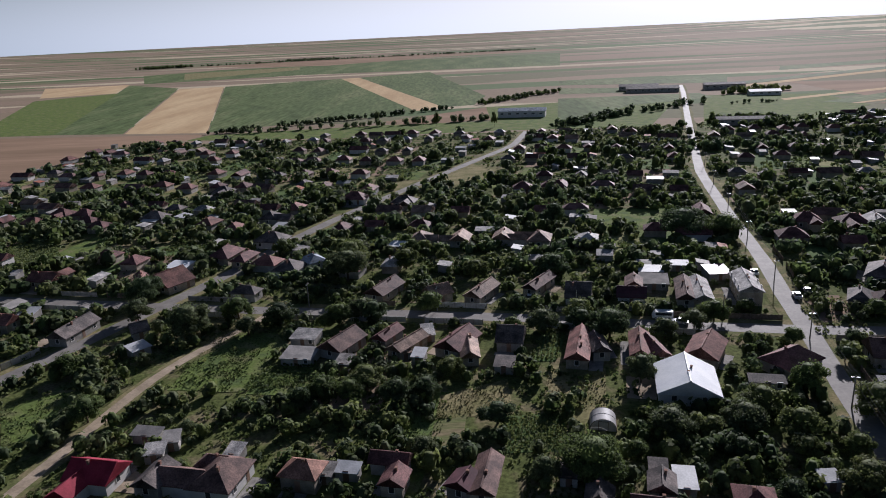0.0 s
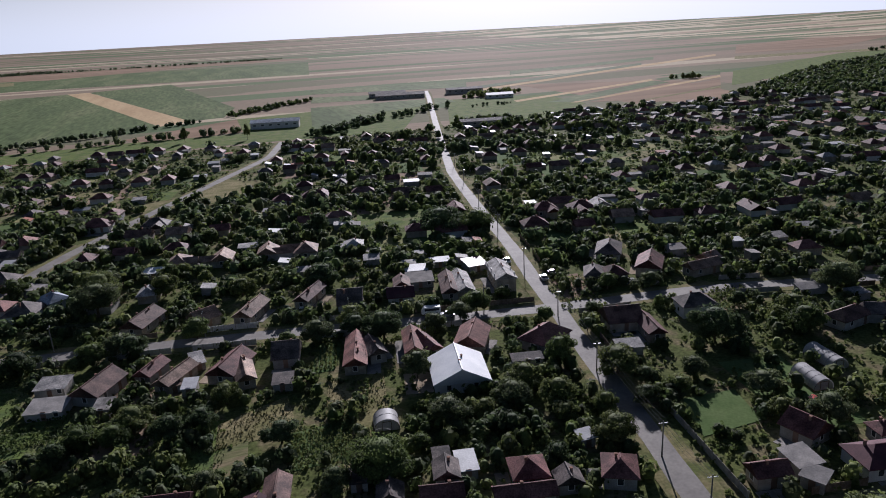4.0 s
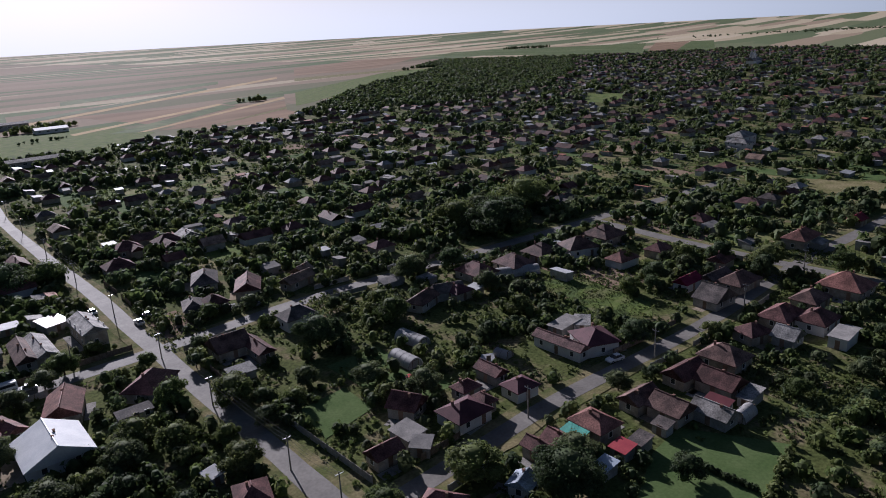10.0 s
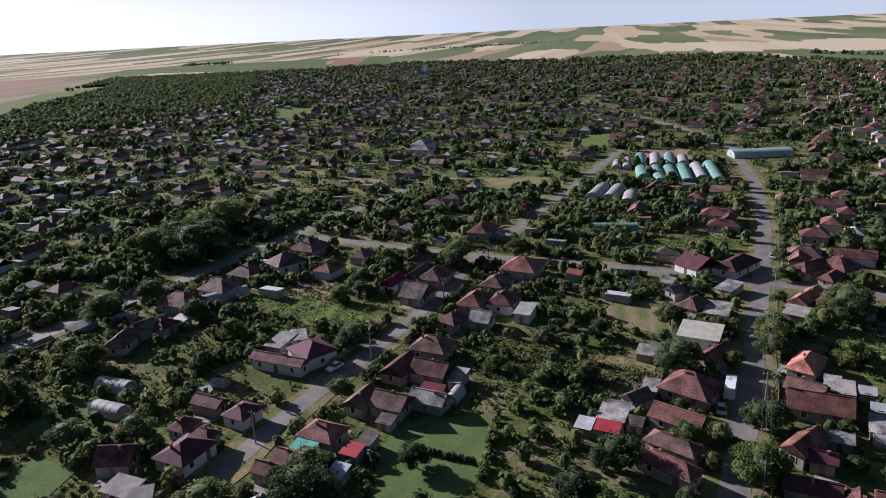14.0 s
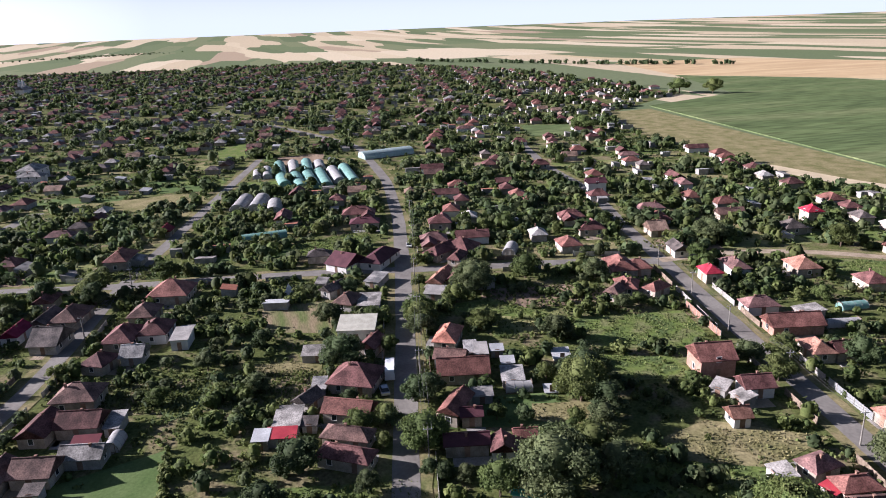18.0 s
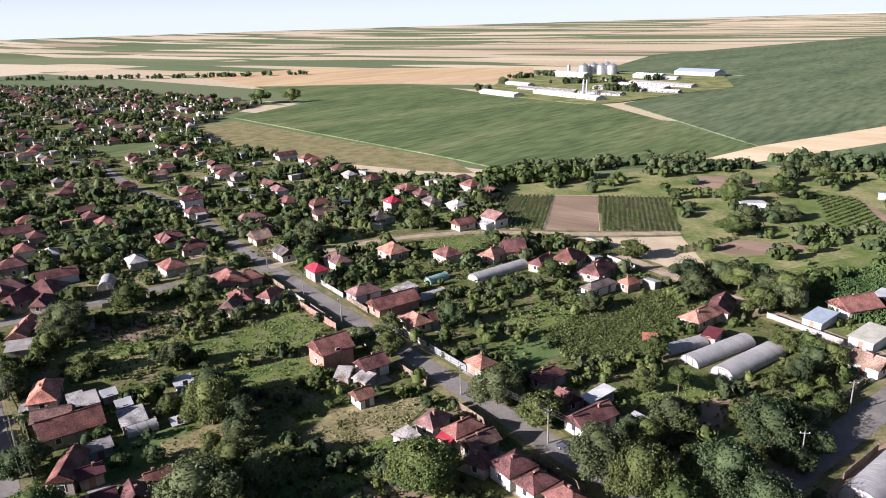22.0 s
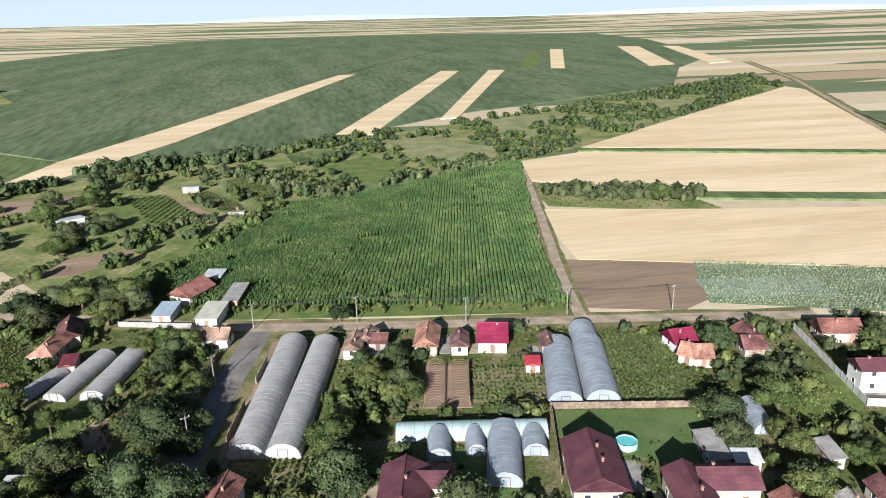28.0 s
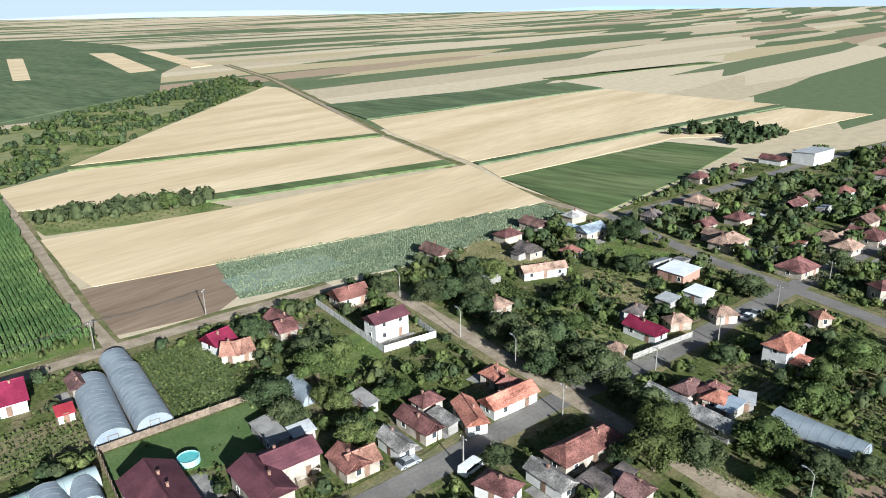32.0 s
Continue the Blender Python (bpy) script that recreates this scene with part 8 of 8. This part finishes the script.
for da in (0.0, 1.4):
    dx, dy = np.cos(a + da) * 0.42, np.sin(a + da) * 0.42
    verts.append(np.stack([np.stack([pts[:, 0] - dx * 0.4, pts[:, 1] - dy * 0.4, hgt * 0.1], 1), np.stack([pts[:, 0] + dx * 0.4, pts[:, 1] + dy * 0.4, hgt * 0.1], 1),
                           np.stack([pts[:, 0] + dx, pts[:, 1] + dy, hgt * g.uniform(0.75, 1, n)], 1), np.stack([pts[:, 0] - dx, pts[:, 1] - dy, hgt], 1)], 1))
verts = np.concatenate(verts, 0).reshape(-1, 3)
tagged(new("maize", bulk("maize", verts, np.arange(len(verts)).reshape(-1, 4), CORN)), "tall green maize standing in rows", "maize", kind="stuff")

# ---- a pale tent on a lawn ----
tent = new("tent")
tent.matrix_basis = pose(190, -10, 0, 0, 0, GRID)
part("canvas", mesh("canvas", [(-1.9, -1.6, 0), (1.9, -1.6, 0), (1.9, 1.6, 0), (-1.9, 1.6, 0), (-0.2, 0, 3.6), (0.2, 0, 3.6)], [(0, 1, 5, 4), (2, 3, 4, 5), (1, 2, 5), (3, 0, 4)], WALL["white"]), tent)
part("ridge_pole", mesh("ridge_pole", *tube([(-0.3, 0, 3.62), (0.3, 0, 3.62)], 0.05), WOOD), tent)
tagged(tent, "small pale pointed tent on grass", "tent")

# ---- garden pool ----
pool = new("garden_pool")
pool.matrix_basis = pose(-52.9, -99.2, 0.05)
WATER = surface("pool_water", (0.12, 0.40, 0.40), (0.16, 0.48, 0.47), 1, 0.08)
POOLRIM = surface("pool_rim", (0.30, 0.52, 0.52), (0.36, 0.58, 0.58), 1, 0.5)
n = 24
v = [(a * math.cos(6.2832 * k / n), a * math.sin(6.2832 * k / n), z) for a, z in ((1.9, 0), (1.9, 1.1), (1.78, 1.12), (1.75, 0.8)) for k in range(n)]
part("rim", mesh("rim", v, [(i * n + k, i * n + (k + 1) % n, (i + 1) * n + (k + 1) % n, (i + 1) * n + k) for i in range(3) for k in range(n)], POOLRIM), pool)
part("water", mesh("water", [(1.76 * math.cos(6.2832 * k / n), 1.76 * math.sin(6.2832 * k / n), 0.95) for k in range(n)], [tuple(range(n))], WATER), pool)
tagged(pool, "round turquoise above-ground pool on a lawn", "pool")

# ---- vehicles ----
CARPAINT = {"white": surface("white_car_paint", (0.68, 0.68, 0.68), (0.74, 0.74, 0.74), 1, 0.25), "silver": surface("silver_car_paint", (0.42, 0.43, 0.45), (0.48, 0.49, 0.51), 1, 0.25, metal=0.4),
            "dark": surface("dark_car_paint", (0.03, 0.035, 0.05), (0.05, 0.055, 0.07), 1, 0.2), "red": surface("red_car_paint", (0.35, 0.03, 0.03), (0.40, 0.04, 0.04), 1, 0.25)}


def prism(name, profile, w0, w1, material):
    """A body from a side profile (y, z, how far in the sides lean 0 to 1), across the width."""
    n = len(profile)
    v = [(-(w0 + (w1 - w0) * c), y, z) for y, z, c in profile] + [(w0 + (w1 - w0) * c, y, z) for y, z, c in profile]
    f = [tuple(range(n)), tuple(range(2 * n - 1, n - 1, -1))] + [(i, i + n, (i + 1) % n + n, (i + 1) % n) for i in range(n)]
    return mesh(name, v, f, material)


WHEEL = mesh("wheel", *tube([(-0.1, 0, 0), (0.1, 0, 0)], 0.32, 12), RUBBER)
RIM = mesh("rim", *tube([(-0.11, 0, 0), (0.11, 0, 0)], 0.19, 10), METAL)


def vehicle(x, y, turn, paint, L=4.2, W=1.75, h=1.45, van=False, label=""):
    ob = new("van" if van else "car")
    ob.matrix_basis = pose(x, y, 0.14, 0, 0, GRID + turn)
    a, w = L / 2, W / 2
    m = CARPAINT[paint]
    if van:
        part("body", prism("body", [(-a, 0.35, 0), (a * 0.92, 0.35, 0), (a, 0.6, 0), (a * 0.98, 1.0, 0), (a * 0.72, h * 0.93, 1), (a * 0.6, h, 1), (-a * 0.96, h, 1), (-a, h * 0.9, 1)], w, w - 0.12, m), ob)
        part("side_glass", boxes("side_glass", [(-w + 0.02, -a * 0.85, h * 0.55, w - 0.02, a * 0.66, h * 0.84)], GLASS), ob)
    else:
        part("body", prism("body", [(-a, 0.3, 0), (a, 0.3, 0), (a, 0.62, 0), (a * 0.9, 0.78, 0), (a * 0.45, 0.9, 0), (-a * 0.85, 0.92, 0), (-a, 0.85, 0)], w, w - 0.1, m), ob)
        part("cabin", prism("cabin", [(a * 0.42, 0.88, 0), (a * 0.1, h, 1), (-a * 0.5, h, 1), (-a * 0.82, 0.9, 0)], w - 0.06, w - 0.26, GLASS), ob, "dark glazed cabin")
        part("roof_panel", boxes("roof_panel", [(-w + 0.26, -a * 0.5, h - 0.02, w - 0.26, a * 0.1, h + 0.03)], m), ob)
    for sx in (-1, 1):
        for sy in (-0.62, 0.62):
            part("rim", RIM, part("wheel", WHEEL, ob, m=pose(sx * (w - 0.08), sy * a, 0.32)))
    return tagged(ob, label or f"{paint} parked car beside the street", "van" if van else "car", "parked vehicles")


vehicle(50.4, 161, 90, "white", 5.0, 1.95, 2.1, True, "white minibus parked beside the street")
vehicle(53.5, 157.5, 80, "silver")
vehicle(19.3, 177, 90, "white")
vehicle(88, 171, 0, "silver")
vehicle(107.5, 157, 90, "dark")
vehicle(112, 153.5, 90, "silver")
vehicle(132.7, 55.8, 80, "white")
vehicle(133.8, -27.3, -90, "white", 7.4, 2.2, 2.7, True, "long white minibus parked beside the street")
vehicle(126.3, -24.5, -80, "silver")
vehicle(222, -52.5, -90, "white")
vehicle(-75.3, -69.4, 90, "silver")
vehicle(-80.5, -60.3, 100, "white", 4.8, 1.85, 1.9, True, "white pick-up van parked beside the street")
vehicle(-172.5, -43.2, 90, "silver")
vehicle(-169, -44, 90, "white")
vehicle(53.2, -95.2, 90, "dark")
vehicle(39, -91.5, 90, "dark")
vehicle(102.5, 87.7, 30, "red")
vehicle(92, 174, 0, "dark")
vehicle(85, 190, 0, "white")

# ---- utility poles, street lamps and wires ----
POLEMAT = surface("weathered_pole", (0.17, 0.155, 0.14), (0.26, 0.245, 0.22), 0.8, 0.9, 0.15)
POLE = mesh("shaft", *tube([(0, 0, -0.2), (0, 0, 6.9)], [0.16, 0.1], 8), POLEMAT)
ARM = boxes("crossarm", [(-0.8, -0.05, 6.4, 0.8, 0.05, 6.52)], METAL)
INSULATOR = mesh("insulator", *tube([(0, 0, 6.52), (0, 0, 6.66), (0, 0, 6.72)], [0.05, 0.07, 0.03], 6), FRAME)
LAMPHEAD = prism("lamp_head", [(-0.35, 0, 0), (0.35, 0.02, 0), (0.3, 0.14, 1), (-0.3, 0.14, 1)], 0.16, 0.1, METAL)
tops = {}


def utility_pole(key, x, y, turn=0.0):
    ob = new("utility_pole")
    ob.matrix_basis = pose(x, y, 0, 0, 0, GRID + turn)
    part("shaft", POLE, ob), part("crossarm", ARM, ob)
    for k in (-0.7, 0.0, 0.7):
        part("insulator", INSULATOR, ob, m=pose(k, 0, 0))
    tops.setdefault(key, []).append(ob.matrix_basis.copy())
    return tagged(ob, "grey concrete utility pole with a crossarm", "utility pole", "utility poles")


def street_lamp(x, y, turn):
    ob = new("street_lamp")
    ob.matrix_basis = pose(x, y, 0, 0, 0, GRID + turn)
    part("shaft", mesh("shaft", *tube([(0, 0, -0.2), (0, 0, 6.6)], [0.12, 0.07], 8), CONCRETE), ob)
    part("arm", mesh("arm", *tube([(0, 0, 6.4), (0, 0.6, 7.0), (0, 1.4, 7.15)], 0.045, 6), METAL), ob)
    part("lamp_head", LAMPHEAD, ob, m=pose(0, 1.6, 7.1))
    return tagged(ob, "pale street lamp with a curved arm", "street lamp", "street lamps")


for x, y in ((63.4, 70.2), (65.8, 85.1), (72, 116), (78.9, 145.7), (87, 182), (96, 222), (105, 262), (115, 305), (127, 350)):
    utility_pole("main", x, y, 0)
for x, y in ((102.2, 59.6), (138.7, 49.2), (176.1, 40.6), (212, 34)):
    utility_pole("lane", x, y, 90)
for x, y in ((34, -95), (57.3, -95), (80.3, -98.4), (103, -103), (127.3, -107.4), (150, -113), (174, -118)):
    utility_pole("south", x, y, 90)
for x, y in ((21.5, -115.3), (19.6, -138.2), (13.2, -164.7), (-11.7, -163), (-37.6, -155.9), (-63, -154.5), (-89.5, -151)):
    utility_pole("edge", x, y, 45)
for x, y in ((-54, -66), (-79.6, -61.2), (-104, -57), (-128.5, -49.8), (-151.6, -45.1), (-178, -40), (-204, -34)):
    utility_pole("west", x, y, 90)
for x, y in ((100, -27), (130, -33), (160, -40), (190, -46.5), (225, -54.5), (260, -62)):
    utility_pole("east", x, y, 90)
for x, y in ((-40, 179), (-5, 172), (30, 165), (64, 158)):
    utility_pole("north", x, y, 90)
for x, y in ((-127.6, -119.9), (-118.7, -92.6), (-114.6, -74.6), (-109.9, -38.6), (-104, -15)):
    street_lamp(x, y, 180)
WIRE = surface("cable", (0.05, 0.05, 0.05), (0.07, 0.07, 0.07), 1, 0.6)
for key, poles in tops.items():
    for a, b in zip(poles, poles[1:]):
        ob = new("overhead_wires")
        for k in (-0.7, 0.0, 0.7):
            p, q = a @ Vector((k, 0, 6.72)), b @ Vector((k, 0, 6.72))
            line = [p.lerp(q, i / 8) - Vector((0, 0, 0.7 * (1 - (i / 4 - 1) ** 2))) for i in range(9)]
            part("wire", mesh("wire", *tube(line, 0.022, 4), WIRE), ob)
        tagged(ob, "thin dark overhead wires between utility poles", "wires", "overhead wires")

# ---- fences and walls ----
FENCE = {"wood": (WOOD, "weathered board fence along a garden", 1.5), "concrete": (CONCRETE, "pale concrete panel fence along a street", 1.5),
         "metal": (METAL, "grey metal sheet fence along a garden", 1.6), "brick": (BRICK, "red brick garden wall", 1.9), "white": (WALL["white"], "white panel fence round a new house", 1.7)}
PANEL = {}


def fence(kind, *line, step=2.2):
    mat_, label, h = FENCE[kind]
    for (x0, y0), (x1, y1) in zip(line, line[1:]):
        L = math.hypot(x1 - x0, y1 - y0)
        n = max(1, round(L / step))
        ob = new("fence")
        ob.matrix_basis = pose(x0, y0, 0, 0, 0, math.degrees(math.atan2(y1 - y0, x1 - x0)))
        s = L / n
        key = (kind, round(s, 1))
        if key not in PANEL:
            PANEL[key] = (boxes("panel", [(0.06, -0.03, 0.08, round(s, 1) - 0.06, 0.03, h)], mat_), stack("post", [(0.08, -0.1), (0.08, h + 0.1), (0.02, h + 0.16)], CONCRETE if kind != "wood" else WOOD))
        panel, post = PANEL[key]
        for i in range(n):
            part("panel", panel, ob, m=pose(i * s, 0, 0))
        for i in range(n + 1):
            part("post", post, ob, m=pose(i * s, 0, 0))
        tagged(ob, label, "fence", "garden fences")


fence("white", (-110.8, -133.7), (-102.2, -101.1), (-115.1, -97.0), (-118.4, -106.5), step=2.6)
fence("brick", (143.6, -107), (124.7, -103.4))
fence("concrete", (76.9, 102.5), (70.8, 70.7), step=2.6)
fence("wood", (24.1, -134), (20.5, -146.6))
fence("wood", (-44.3, -113.6), (-72.1, -107.8))
fence("wood", (-44.2, -113), (-38.5, -92))
fence("wood", (-33, -134), (-29.8, -119))
fence("concrete", (-132.5, -56.5), (-151, -50.8))
fence("concrete", (46, -174), (28, -168.5))
frnd = random.Random(17)
done = 0
for (line, w), gaps in zip(LINES[:14], range(14)):
    for (x0, y0), (x1, y1) in zip(line, line[1:]):
        L = math.hypot(x1 - x0, y1 - y0)
        dx, dy = (x1 - x0) / L, (y1 - y0) / L
        for side in (-1, 1):
            s = 3.0
            while s + 12 < L:
                run = frnd.uniform(9, 15)
                off = w + 0.6
                a = (x0 + dx * s - dy * off * side, y0 + dy * s + dx * off * side)
                b = (x0 + dx * (s + run) - dy * off * side, y0 + dy * (s + run) + dx * off * side)
                mx, my = (a[0] + b[0]) / 2, (a[1] + b[1]) / 2
                clear = all(off_line(np.array([a[0], mx, b[0]]), np.array([a[1], my, b[1]]), l2).min() > w2 - 0.5 for l2, w2 in LINES)
                clear = clear and all(math.hypot(q[0] - hx, q[1] - hy) > hr * 0.8 for q in (a, (mx, my), b) for hx, hy, hr in HOMES if abs(hx - mx) < 20 and abs(hy - my) < 20)
                clear = clear and inside(np.array([mx]), np.array([my]), VILLAGE)[0]
                if clear and 88 < math.hypot(mx, my) < 230 and done < 75 and frnd.random() < 0.8:
                    fence(frnd.choice(("wood", "concrete", "metal", "wood")), a, b, step=2.6)
                    done += 1
                s += run + frnd.uniform(1, 6)
